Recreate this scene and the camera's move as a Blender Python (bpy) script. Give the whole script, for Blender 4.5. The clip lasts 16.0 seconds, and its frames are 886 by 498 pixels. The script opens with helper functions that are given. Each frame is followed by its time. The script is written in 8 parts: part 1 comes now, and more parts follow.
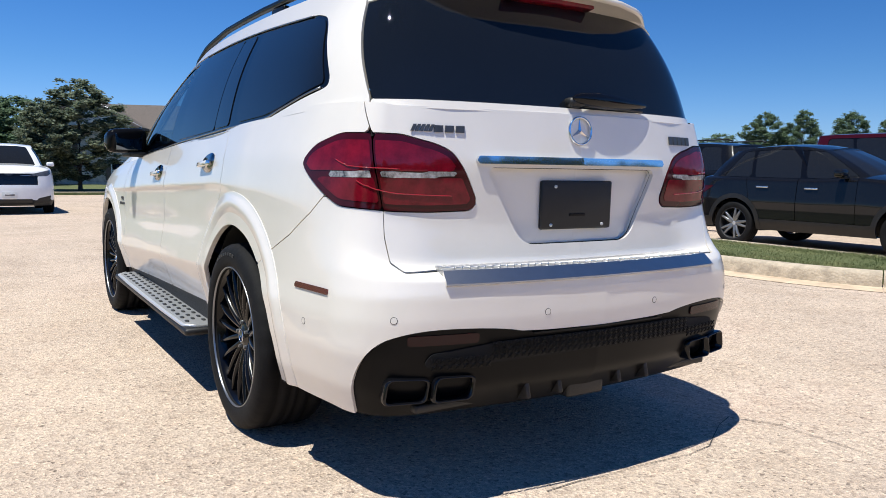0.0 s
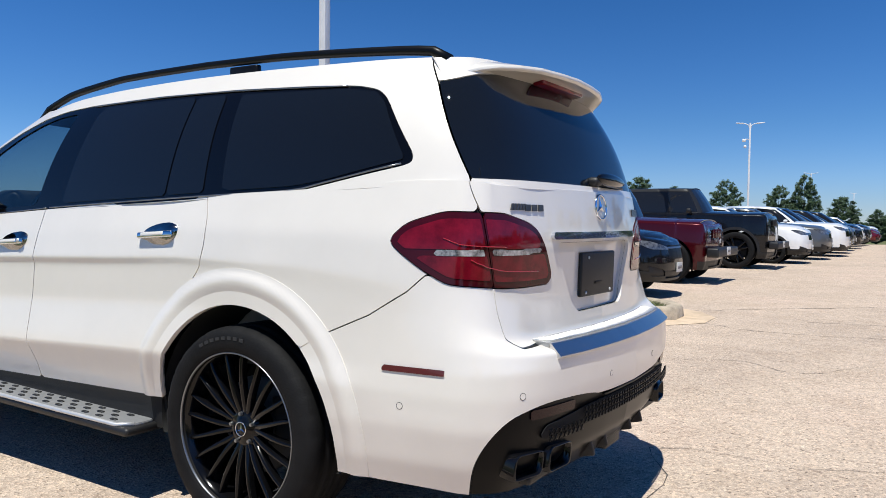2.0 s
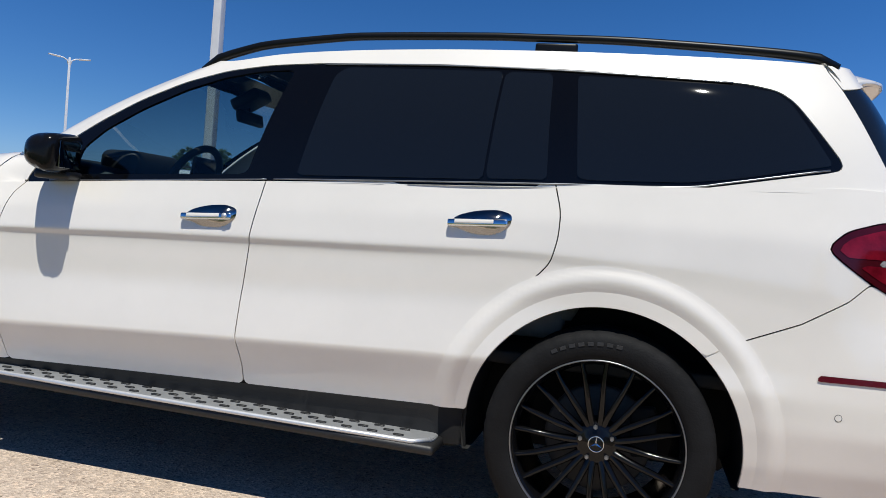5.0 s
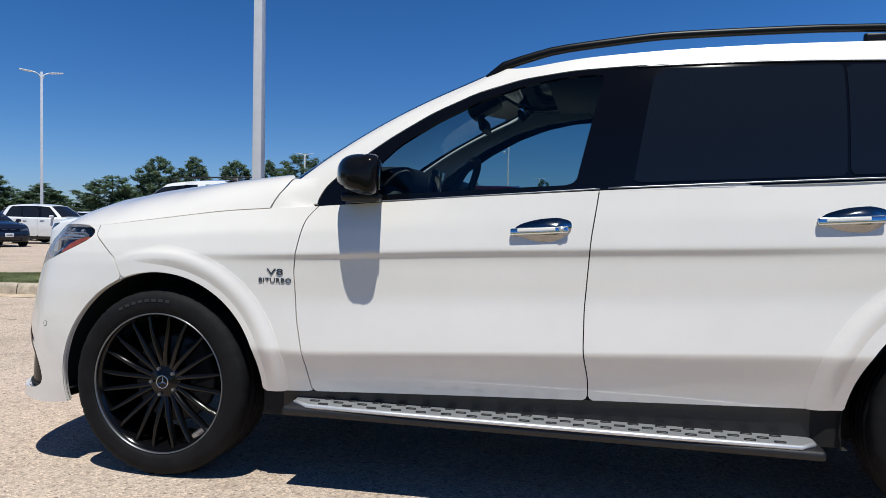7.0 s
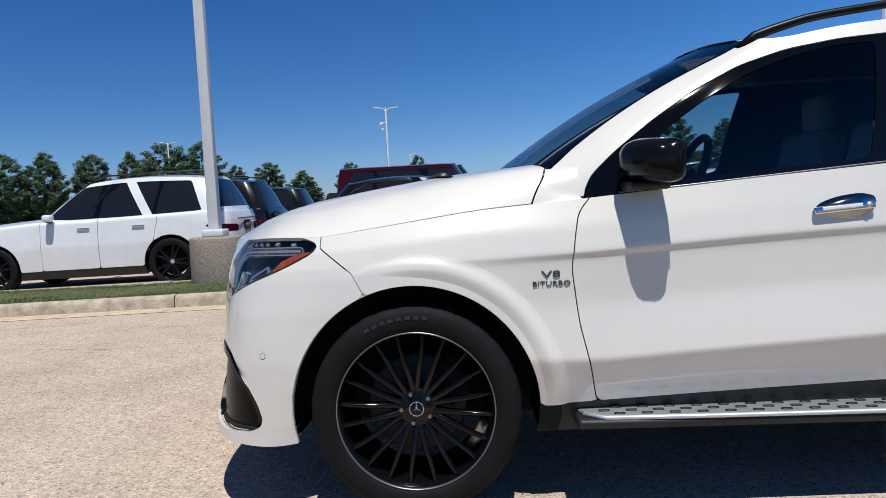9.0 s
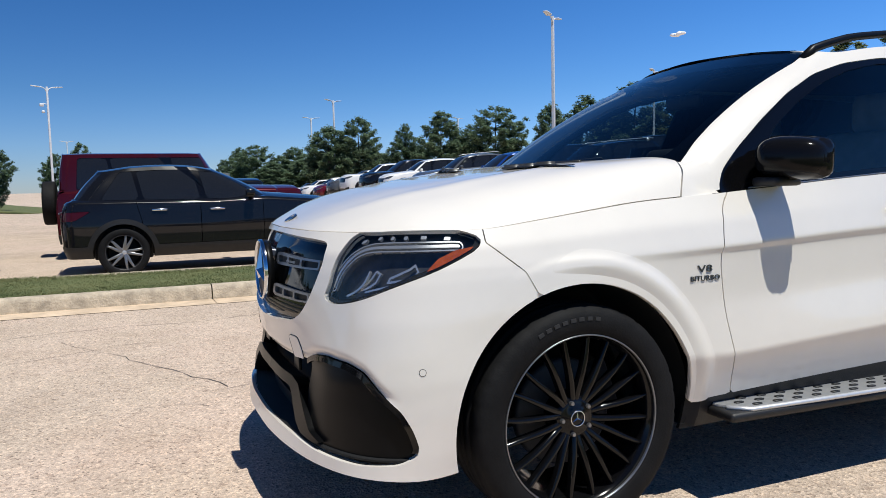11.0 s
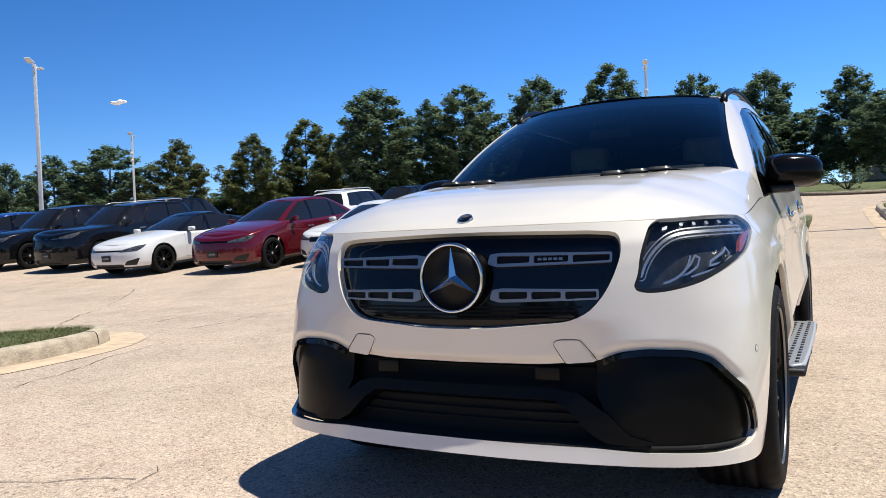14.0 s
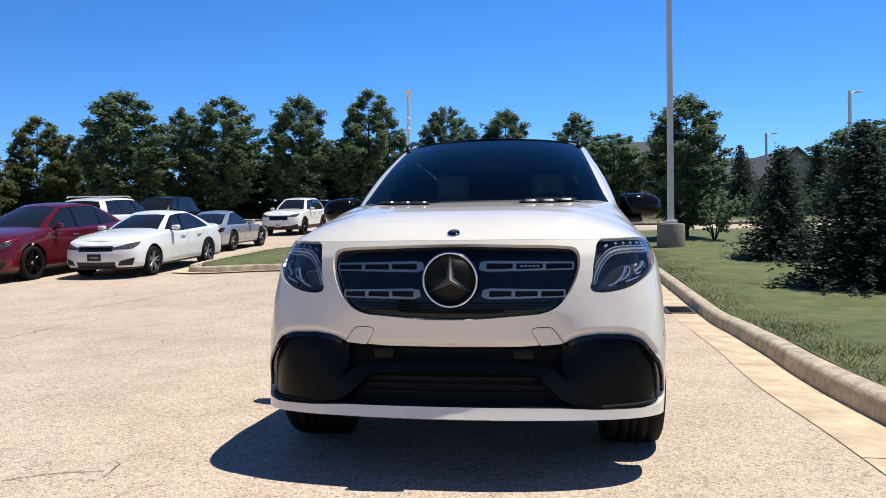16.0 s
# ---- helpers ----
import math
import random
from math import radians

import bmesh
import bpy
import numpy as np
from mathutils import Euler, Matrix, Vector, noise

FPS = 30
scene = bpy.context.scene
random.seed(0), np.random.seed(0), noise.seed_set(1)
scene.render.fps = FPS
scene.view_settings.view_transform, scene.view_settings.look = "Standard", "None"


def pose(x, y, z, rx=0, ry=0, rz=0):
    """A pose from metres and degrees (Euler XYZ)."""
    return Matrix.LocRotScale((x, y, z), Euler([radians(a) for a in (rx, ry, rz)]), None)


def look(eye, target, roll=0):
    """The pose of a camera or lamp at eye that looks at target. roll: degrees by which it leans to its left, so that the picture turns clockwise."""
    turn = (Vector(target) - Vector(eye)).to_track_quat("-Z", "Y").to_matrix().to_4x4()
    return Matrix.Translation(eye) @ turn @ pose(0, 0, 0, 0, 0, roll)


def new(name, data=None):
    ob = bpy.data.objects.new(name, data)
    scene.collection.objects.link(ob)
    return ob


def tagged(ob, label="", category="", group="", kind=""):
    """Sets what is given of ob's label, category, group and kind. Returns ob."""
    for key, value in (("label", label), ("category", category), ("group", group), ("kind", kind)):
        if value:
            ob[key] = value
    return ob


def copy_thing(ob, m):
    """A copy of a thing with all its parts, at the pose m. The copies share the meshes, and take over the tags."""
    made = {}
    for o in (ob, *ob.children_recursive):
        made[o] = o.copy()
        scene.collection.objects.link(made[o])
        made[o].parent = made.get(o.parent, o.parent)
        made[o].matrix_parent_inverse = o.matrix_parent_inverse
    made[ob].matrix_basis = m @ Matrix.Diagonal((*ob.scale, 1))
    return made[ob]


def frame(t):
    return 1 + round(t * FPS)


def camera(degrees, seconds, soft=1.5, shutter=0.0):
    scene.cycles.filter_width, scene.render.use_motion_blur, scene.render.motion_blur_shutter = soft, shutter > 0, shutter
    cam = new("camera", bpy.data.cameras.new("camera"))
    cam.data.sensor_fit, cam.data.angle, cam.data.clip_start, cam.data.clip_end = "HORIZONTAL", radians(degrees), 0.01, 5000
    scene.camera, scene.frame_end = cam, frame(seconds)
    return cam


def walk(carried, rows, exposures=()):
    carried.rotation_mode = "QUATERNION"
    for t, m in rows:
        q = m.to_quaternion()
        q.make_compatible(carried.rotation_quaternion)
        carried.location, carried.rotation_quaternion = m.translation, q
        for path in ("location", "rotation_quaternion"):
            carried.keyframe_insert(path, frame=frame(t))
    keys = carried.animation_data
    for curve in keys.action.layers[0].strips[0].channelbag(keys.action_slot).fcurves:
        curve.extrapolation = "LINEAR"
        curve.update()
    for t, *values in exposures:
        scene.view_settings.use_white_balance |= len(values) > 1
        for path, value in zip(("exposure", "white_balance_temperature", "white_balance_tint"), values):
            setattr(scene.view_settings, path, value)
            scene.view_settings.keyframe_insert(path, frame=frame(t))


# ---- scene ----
cam = camera(60.4, 16.0, soft=0.85)
PATH = [
    (0, (-3.095, 1.854, 1.09), (-1.411, 0.795, 0.883), 0.8),
    (0.5, (-2.915, 2.12, 1.09), (-1.351, 0.889, 0.893), 0.9),
    (1, (-2.696, 2.367, 1.094), (-1.271, 0.975, 0.921), 1.0),
    (1.5, (-2.437, 2.654, 1.141), (-1.185, 1.101, 1.002), 1.0),
    (2, (-2.115, 2.886, 1.182), (-1.058, 1.189, 1.101), 0.7),
    (2.5, (-1.794, 3.121, 1.177), (-0.922, 1.322, 1.117), 0.9),
    (3, (-1.499, 3.333, 1.112), (-0.777, 1.469, 1.069), 1.5),
    (3.2, (-1.394, 3.386, 1.103), (-0.708, 1.507, 1.061), 1.9),
    (5.3, (0.131, 3.54, 1.061), (0.611, 1.599, 1.003), 4.5),
    (5.5, (0.256, 3.57, 1.053), (0.73, 1.628, 0.991), 4.3),
    (6, (0.56, 3.713, 1.055), (1.024, 1.769, 0.987), 3.4),
    (6.5, (0.932, 3.752, 1.06), (1.38, 1.804, 0.992), 2.3),
    (7, (1.294, 3.741, 1.072), (1.705, 1.785, 1.002), 1.0),
    (7.5, (1.683, 3.75, 1.103), (2.026, 1.781, 1.029), -0.3),
    (8, (2.037, 3.715, 1.118), (2.33, 1.739, 1.025), -1.5),
    (8.5, (2.452, 3.703, 1.119), (2.645, 1.715, 1.008), -2.3),
    (9, (2.851, 3.643, 1.157), (2.921, 1.648, 1.022), -3.0),
    (9.5, (3.236, 3.477, 1.203), (3.159, 1.485, 1.045), -3.4),
    (9.7, (3.396, 3.435, 1.198), (3.255, 1.448, 1.028), -3.5),
    (11.8, (4.95, 2.636, 1.163), (3.798, 1.007, 1.026), 0.2),
    (12, (5.053, 2.52, 1.15), (3.821, 0.95, 1.021), 0.3),
    (12.5, (5.335, 2.224, 1.139), (3.933, 0.801, 1.037), -0.1),
    (13, (5.643, 1.904, 1.134), (4.102, 0.632, 1.061), -0.9),
    (13.5, (5.917, 1.512, 1.043), (4.25, 0.408, 0.992), -1.8),
    (14, (6.208, 1.149, 1.004), (4.435, 0.224, 0.969), -2.3),
    (14.5, (6.551, 0.854, 1.005), (4.694, 0.111, 0.986), -2.1),
    (15, (6.789, 0.57, 0.996), (4.873, -0.004, 0.993), -1.6),
    (15.5, (6.959, 0.413, 0.98), (5.003, -0.006, 0.985), -1.0),
    (16, (7.1, 0.437, 0.994), (5.121, 0.144, 0.992), -0.5),
]
walk(cam, [(t, look(eye, target, roll)) for t, eye, target, roll in PATH], [(0, .56, 6450, 6), (1.5, .46, 6450, 6), (3, .40, 6500, 6), (5.5, .26, 6450, 6), (7.5, .19, 6300, 6), (9.5, .14, 6300, 6), (12, .38, 6650, 6), (13, .42, 6700, 6), (14, .46, 6750, 6), (16, .48, 6750, 6)])

# ---------------------------------------------------------------- light
SUN_TO = Vector((-0.10, 0.36, 1.0)).normalized()      # from the ground towards the sun
world = bpy.data.worlds.new("world")
scene.world = world
world.use_nodes = True
_wn = world.node_tree.nodes
_sky = _wn.new("ShaderNodeTexSky")
_sky.sky_type = "NISHITA"
_sky.sun_disc = False
_sky.sun_elevation = math.asin(SUN_TO.z)
_sky.sun_rotation = math.atan2(SUN_TO.x, SUN_TO.y)
_sky.altitude = 200.0
_sky.air_density = 1.0
_sky.dust_density = 0.0
_sky.ozone_density = 2.6
_hue = _wn.new("ShaderNodeHueSaturation")
_hue.inputs["Saturation"].default_value = 1.26
_hue.inputs["Hue"].default_value = 0.503
world.node_tree.links.new(_sky.outputs[0], _hue.inputs["Color"])
_tint = _wn.new("ShaderNodeMix")
_tint.data_type, _tint.blend_type = "RGBA", "MULTIPLY"
_tint.inputs["Factor"].default_value = 1.0
_co = _wn.new("ShaderNodeTexCoord")
_xyz = _wn.new("ShaderNodeSeparateXYZ")
world.node_tree.links.new(_co.outputs["Generated"], _xyz.inputs[0])
_low = _wn.new("ShaderNodeValToRGB")
_low.color_ramp.elements[0].position, _low.color_ramp.elements[0].color = 0.0, (0.345, 0.45, 0.81, 1)
_low.color_ramp.elements[1].position, _low.color_ramp.elements[1].color = 0.40, (0.255, 0.445, 0.62, 1)
_two = _low.color_ramp.elements.new(0.12)
_two.color = (0.29, 0.435, 0.67, 1)
_zen = _low.color_ramp.elements.new(1.0)
_zen.color = (0.16, 0.25, 0.32, 1)
world.node_tree.links.new(_xyz.outputs["Z"], _low.inputs["Fac"])
_twice = _wn.new("ShaderNodeVectorMath")
_twice.operation = "SCALE"
_twice.inputs["Scale"].default_value = 2.0
world.node_tree.links.new(_low.outputs["Color"], _twice.inputs[0])
world.node_tree.links.new(_twice.outputs[0], _tint.inputs["B"])
world.node_tree.links.new(_hue.outputs[0], _tint.inputs["A"])
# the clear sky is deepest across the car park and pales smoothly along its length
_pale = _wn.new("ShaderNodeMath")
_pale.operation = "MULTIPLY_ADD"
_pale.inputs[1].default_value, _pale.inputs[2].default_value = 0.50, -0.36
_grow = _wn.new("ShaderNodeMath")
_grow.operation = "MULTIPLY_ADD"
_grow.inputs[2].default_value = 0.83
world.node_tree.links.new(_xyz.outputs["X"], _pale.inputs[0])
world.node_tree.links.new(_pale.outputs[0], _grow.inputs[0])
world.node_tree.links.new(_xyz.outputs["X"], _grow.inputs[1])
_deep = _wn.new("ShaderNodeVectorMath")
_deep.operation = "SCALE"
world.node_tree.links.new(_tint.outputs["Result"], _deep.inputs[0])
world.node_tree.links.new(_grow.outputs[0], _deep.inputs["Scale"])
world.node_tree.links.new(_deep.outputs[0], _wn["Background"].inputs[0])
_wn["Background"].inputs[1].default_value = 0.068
sun = new("sun", bpy.data.lights.new("sun", "SUN"))
sun.data.energy = 4.2
sun.data.angle = radians(0.53)
sun.data.color = (1.0, 0.962, 0.905)
sun.matrix_world = look(SUN_TO * 50, (0, 0, 0))
scene.view_settings.exposure = 0.3


# ---------------------------------------------------------------- materials
def mat(name, col, rough=0.5, metal=0.0, coat=0.0, var=0.0, scale=8.0, bump=0.0, bscale=60.0, spec=0.5, col2=None, rnd=0.0):
    """A principled surface with colour variation at two scales and fine relief."""
    m = bpy.data.materials.new(name)
    m.use_nodes = True
    nt = m.node_tree
    p = nt.nodes["Principled BSDF"]
    p.inputs["Base Color"].default_value = (*col, 1)
    p.inputs["Roughness"].default_value = rough
    p.inputs["Metallic"].default_value = metal
    p.inputs["Coat Weight"].default_value = coat
    p.inputs["Coat Roughness"].default_value = 0.04
    p.inputs["Specular IOR Level"].default_value = spec
    tc = nt.nodes.new("ShaderNodeTexCoord")
    if var or col2 or rnd:
        n1 = nt.nodes.new("ShaderNodeTexNoise")
        n1.inputs["Scale"].default_value = scale
        n1.inputs["Detail"].default_value = 6
        n1.inputs["Roughness"].default_value = 0.65
        nt.links.new(tc.outputs["Object"], n1.inputs["Vector"])
        mx = nt.nodes.new("ShaderNodeMix")
        mx.data_type = "RGBA"
        a = [max(0, c * (1 - var)) for c in col]
        b = col2 if col2 else [min(1, c * (1 + var)) for c in col]
        mx.inputs["A"].default_value = (*a, 1)
        mx.inputs["B"].default_value = (*b, 1)
        ramp = nt.nodes.new("ShaderNodeValToRGB")
        ramp.color_ramp.elements[0].position = 0.32
        ramp.color_ramp.elements[1].position = 0.68
        nt.links.new(n1.outputs["Fac"], ramp.inputs["Fac"])
        nt.links.new(ramp.outputs["Color"], mx.inputs["Factor"])
        out = mx.outputs["Result"]
        if rnd:
            oi = nt.nodes.new("ShaderNodeObjectInfo")
            hs = nt.nodes.new("ShaderNodeHueSaturation")
            mr = nt.nodes.new("ShaderNodeMapRange")
            mr.inputs["To Min"].default_value = 1 - rnd
            mr.inputs["To Max"].default_value = 1 + rnd
            nt.links.new(oi.outputs["Random"], mr.inputs["Value"])
            nt.links.new(mr.outputs["Result"], hs.inputs["Value"])
            nt.links.new(out, hs.inputs["Color"])
            out = hs.outputs["Color"]
        nt.links.new(out, p.inputs["Base Color"])
    if bump:
        n2 = nt.nodes.new("ShaderNodeTexNoise")
        n2.inputs["Scale"].default_value = bscale
        n2.inputs["Detail"].default_value = 4
        nt.links.new(tc.outputs["Object"], n2.inputs["Vector"])
        bp = nt.nodes.new("ShaderNodeBump")
        bp.inputs["Strength"].default_value = bump
        bp.inputs["Distance"].default_value = 0.01
        nt.links.new(n2.outputs["Fac"], bp.inputs["Height"])
        nt.links.new(bp.outputs["Normal"], p.inputs["Normal"])
    return m


def glass_mat(name, tint, gloss=0.08, rough=0.0, see=1.0):
    """A thin pane: tinted see-through, with a mirror-like skin that grows towards grazing."""
    m = bpy.data.materials.new(name)
    m.use_nodes = True
    nt = m.node_tree
    nt.nodes.clear()
    out = nt.nodes.new("ShaderNodeOutputMaterial")
    tr = nt.nodes.new("ShaderNodeBsdfTransparent")
    tr.inputs["Color"].default_value = (*[c * see for c in tint], 1)
    gl = nt.nodes.new("ShaderNodeBsdfGlossy")
    gl.inputs["Roughness"].default_value = rough
    lw = nt.nodes.new("ShaderNodeLayerWeight")
    lw.inputs["Blend"].default_value = 0.5
    pw = nt.nodes.new("ShaderNodeMath")
    pw.operation = "POWER"
    pw.inputs[1].default_value = 4.0
    fr = nt.nodes.new("ShaderNodeMapRange")
    fr.inputs["To Min"].default_value, fr.inputs["To Max"].default_value = 0.045, 0.85
    nt.links.new(lw.outputs["Facing"], pw.inputs[0])
    nt.links.new(pw.outputs[0], fr.inputs["Value"])
    mx = nt.nodes.new("ShaderNodeMixShader")
    nt.links.new(fr.outputs["Result"], mx.inputs[0])
    nt.links.new(tr.outputs[0], mx.inputs[1])
    nt.links.new(gl.outputs[0], mx.inputs[2])
    nt.links.new(mx.outputs[0], out.inputs[0])
    return m


M_WHITE = mat("pearl_white_paint", (0.775, 0.728, 0.662), 0.30, coat=0.9, var=0.025, scale=3.0)
M_BLACKGLOSS = mat("gloss_black", (0.004, 0.004, 0.005), 0.06, spec=0.36)
M_BLACKPL = mat("black_plastic", (0.009, 0.009, 0.0095), 0.5, var=0.25, scale=14, bump=0.12, bscale=350)
M_CAPBLACK = mat("mirror_cap_black", (0.006, 0.006, 0.007), 0.12, spec=0.16)
M_BLACKSATIN = mat("satin_black", (0.0042, 0.0044, 0.005), 0.38, var=0.2, scale=6, spec=0.2)
M_DARK = mat("dark_void", (0.006, 0.006, 0.006), 0.9)
# aluminium greyed down in colour for the shade on the running board
M_TREAD = mat("tread_plate", (0.36, 0.365, 0.37), 0.42, metal=0.5, var=0.08, scale=30)
M_CHROME = mat("chrome", (0.72, 0.74, 0.77), 0.10, metal=1.0)
M_ALU = mat("brushed_aluminium", (0.66, 0.665, 0.67), 0.38, metal=0.6, var=0.06, scale=30)
M_RUBBER = mat("tyre_rubber", (0.0065, 0.0065, 0.007), 0.75, spec=0.2, var=0.35, scale=9, bump=0.15, bscale=120)
M_RIM = mat("rim_black", (0.0035, 0.0035, 0.004), 0.12, spec=0.3)
M_DISC = mat("brake_disc", (0.05, 0.049, 0.048), 0.6, metal=0.4, var=0.15, scale=20)
M_TAIL = mat("taillight_red", (0.145, 0.004, 0.012), 0.08, spec=0.35, var=0.4, scale=14)
M_TAILDK = mat("taillight_dark_red", (0.045, 0.003, 0.006), 0.10, spec=0.3, var=0.2, scale=9)
M_TAILHI = mat("taillight_bright_red", (0.36, 0.014, 0.022), 0.10, coat=1.0)
M_REFL = mat("red_reflector", (0.09, 0.004, 0.010), 0.2, coat=1.0)
M_REFLDK = mat("dark_reflector", (0.022, 0.002, 0.004), 0.15, spec=0.3)
# chrome with the cup's dark reflections put into its colour
M_CUP = mat("chrome_cup_dim_reflection", (0.34, 0.345, 0.35), 0.10, metal=1.0)
M_INTAKE = mat("intake_black", (0.0035, 0.0036, 0.004), 0.30, var=0.15, scale=8, spec=0.14)
M_STEP = mat("polished_step_edge", (0.62, 0.61, 0.60), 0.30, metal=1.0, var=0.03, scale=20)
M_CLEAR = mat("clear_lamp_strip", (0.16, 0.14, 0.14), 0.16, coat=1.0, var=0.8, scale=34, col2=(.55, .52, .52))
M_AMBER = mat("amber_lens", (0.40, 0.075, 0.012), 0.12, coat=1.0, var=0.2, scale=50)
M_LAMPIN = mat("headlamp_inside", (0.075, 0.076, 0.078), 0.34, metal=0.5, var=0.3, scale=20)
M_LAMPSIL = mat("headlamp_reflector", (0.62, 0.63, 0.64), 0.22, metal=0.7)
M_LED = mat("led_cells", (0.55, 0.56, 0.58), 0.20, metal=0.6)
M_LEATHER = mat("grey_leather", (0.30, 0.28, 0.26), 0.55, var=0.15, scale=10)
M_INTER = mat("dark_trim", (0.016, 0.016, 0.017), 0.65, var=0.2, scale=12)
M_BARSIL = mat("satin_silver", (0.27, 0.28, 0.30), 0.34, metal=0.9)
M_PLATE = mat("number_plate_blank", (0.62, 0.62, 0.60), 0.4, var=0.08, scale=20)
M_GLASS = glass_mat("tinted_glass", (0.54, 0.65, 0.67))
M_SCREEN = glass_mat("windscreen_glass", (0.48, 0.55, 0.58), gloss=0.15)
M_LENS = glass_mat("lamp_lens", (0.88, 0.89, 0.90))
M_PRIV = mat("privacy_glass", (0.007, 0.009, 0.013), 0.012, spec=0.36)
M_SURROUND = mat("black_window_frame", (0.003, 0.003, 0.0035), 0.04, spec=0.35)

# ---------------------------------------------------------------- building tools


def part(name, bm, material, parent=None, label="", smooth=True):
    """Links a bmesh as one mesh object, as a part of its parent where there is one."""
    me = bpy.data.meshes.new(name)
    bm.to_mesh(me)
    bm.free()
    return part_me(name, me, material, parent, label, smooth)


def part_me(name, me, material, parent=None, label="", smooth=True):
    if material and not me.materials:
        me.materials.append(material)
    if smooth:
        me.polygons.foreach_set("use_smooth", [True] * len(me.polygons))
    ob = new(name, me)
    if parent:
        ob.parent = parent
    if label:
        ob["label"] = label
    return ob


def thing(name, m, label, category, group="", kind=""):
    """An empty at the base of a thing, which carries its parts."""
    e = new(name)
    e.matrix_world = m
    return tagged(e, label, category, group, kind)


def mesh_of(verts, faces, name="mesh"):
    me = bpy.data.meshes.new(name)
    me.from_pydata([tuple(map(float, v)) for v in verts], [], faces)
    me.update()
    return me


def box_bm(sx, sy, sz, m=None, bevel=0.0, seg=2):
    bm = bmesh.new()
    bmesh.ops.create_cube(bm, size=1.0)
    bmesh.ops.scale(bm, vec=(sx, sy, sz), verts=bm.verts)
    if bevel:
        bmesh.ops.bevel(bm, geom=bm.edges[:], offset=bevel, segments=seg, affect="EDGES", profile=0.6)
    if m is not None:
        bmesh.ops.transform(bm, matrix=m, verts=bm.verts)
    return bm


def cyl_bm(r1, r2, h, seg=24, m=None, bevel=0.0):
    """A cone stump from z = 0 to h."""
    bm = bmesh.new()
    bmesh.ops.create_cone(bm, cap_ends=True, segments=seg, radius1=r1, radius2=r2, depth=h, matrix=Matrix.Translation((0, 0, h / 2)))
    if bevel:
        rim = [e for e in bm.edges if len(e.link_faces) == 2 and any(len(f.verts) > 4 for f in e.link_faces)]
        bmesh.ops.bevel(bm, geom=rim, offset=bevel, segments=2, affect="EDGES", profile=0.6)
    if m is not None:
        bmesh.ops.transform(bm, matrix=m, verts=bm.verts)
    return bm


def lathe(profile, seg=48, arc=None):
    """Turns (radius, y) pairs about the y axis. Returns vertices and faces."""
    n = len(profile)
    vs, fs = [], []
    for i in range(seg):
        a = 2 * math.pi * i / seg
        c, s = math.cos(a), math.sin(a)
        vs += [(r * c, y, r * s) for r, y in profile]
    for i in range(seg):
        j = (i + 1) % seg
        for k in range(n - 1):
            fs.append((i * n + k, i * n + k + 1, j * n + k + 1, j * n + k))
    return vs, fs


def tube_bm(points, radius, seg=10, squash=1.0, caps=True):
    """A tube along points; radius may be a list."""
    bm = bmesh.new()
    rings = []
    n = len(points)
    pts = [Vector(p) for p in points]
    for i, p in enumerate(pts):
        d = (pts[min(i + 1, n - 1)] - pts[max(i - 1, 0)]).normalized()
        side = d.cross(Vector((0, 0, 1)))
        if side.length < 1e-3:
            side = d.cross(Vector((0, 1, 0)))
        side.normalize()
        up = side.cross(d)
        r = radius[i] if isinstance(radius, (list, tuple)) else radius
        rings.append([bm.verts.new(p + side * (math.cos(2 * math.pi * k / seg) * r) + up * (math.sin(2 * math.pi * k / seg) * r * squash)) for k in range(seg)])
    for a, b in zip(rings, rings[1:]):
        for k in range(seg):
            bm.faces.new((a[k], a[(k + 1) % seg], b[(k + 1) % seg], b[k]))
    if caps:
        bm.faces.new(rings[0][::-1])
        bm.faces.new(rings[-1])
    bmesh.ops.recalc_face_normals(bm, faces=bm.faces)
    return bm


def chaikin(pts, times=2, closed=True):
    for _ in range(times):
        out = []
        n = len(pts)
        for i in range(n if closed else n - 1):
            a, b = np.array(pts[i]), np.array(pts[(i + 1) % n])
            out += [tuple(a * 0.75 + b * 0.25), tuple(a * 0.25 + b * 0.75)]
        pts = out
    return pts


def rpoly(pts, r=0.02, n=4):
    """A polygon with its corners rounded."""
    out = []
    m = len(pts)
    for i in range(m):
        a, b, c = (np.array(pts[(i + k) % m], float) for k in (-1, 0, 1))
        la, lc = np.linalg.norm(a - b), np.linalg.norm(c - b)
        k = min(r, .45 * la, .45 * lc)
        p, q = b + (a - b) / (la + 1e-9) * k, b + (c - b) / (lc + 1e-9) * k
        for t in np.linspace(0, 1, n):
            out.append(tuple(p * (1 - t) ** 2 + b * 2 * t * (1 - t) + q * t * t))
    return out


def sd_poly(X, Y, pts):
    """Signed distance to a polygon, negative inside."""
    d = np.full(X.shape, 1e9)
    inside = np.zeros(X.shape, bool)
    n = len(pts)
    for i in range(n):
        ax, ay = pts[i]
        bx, by = pts[(i + 1) % n]
        ex, ey = bx - ax, by - ay
        t = np.clip(((X - ax) * ex + (Y - ay) * ey) / (ex * ex + ey * ey + 1e-12), 0, 1)
        d = np.minimum(d, np.hypot(X - ax - t * ex, Y - ay - t * ey))
        cross = ((ay > Y) != (by > Y)) & (X < (bx - ax) * (Y - ay) / (by - ay + 1e-12) + ax)
        inside ^= cross
    return np.where(inside, -d, d)


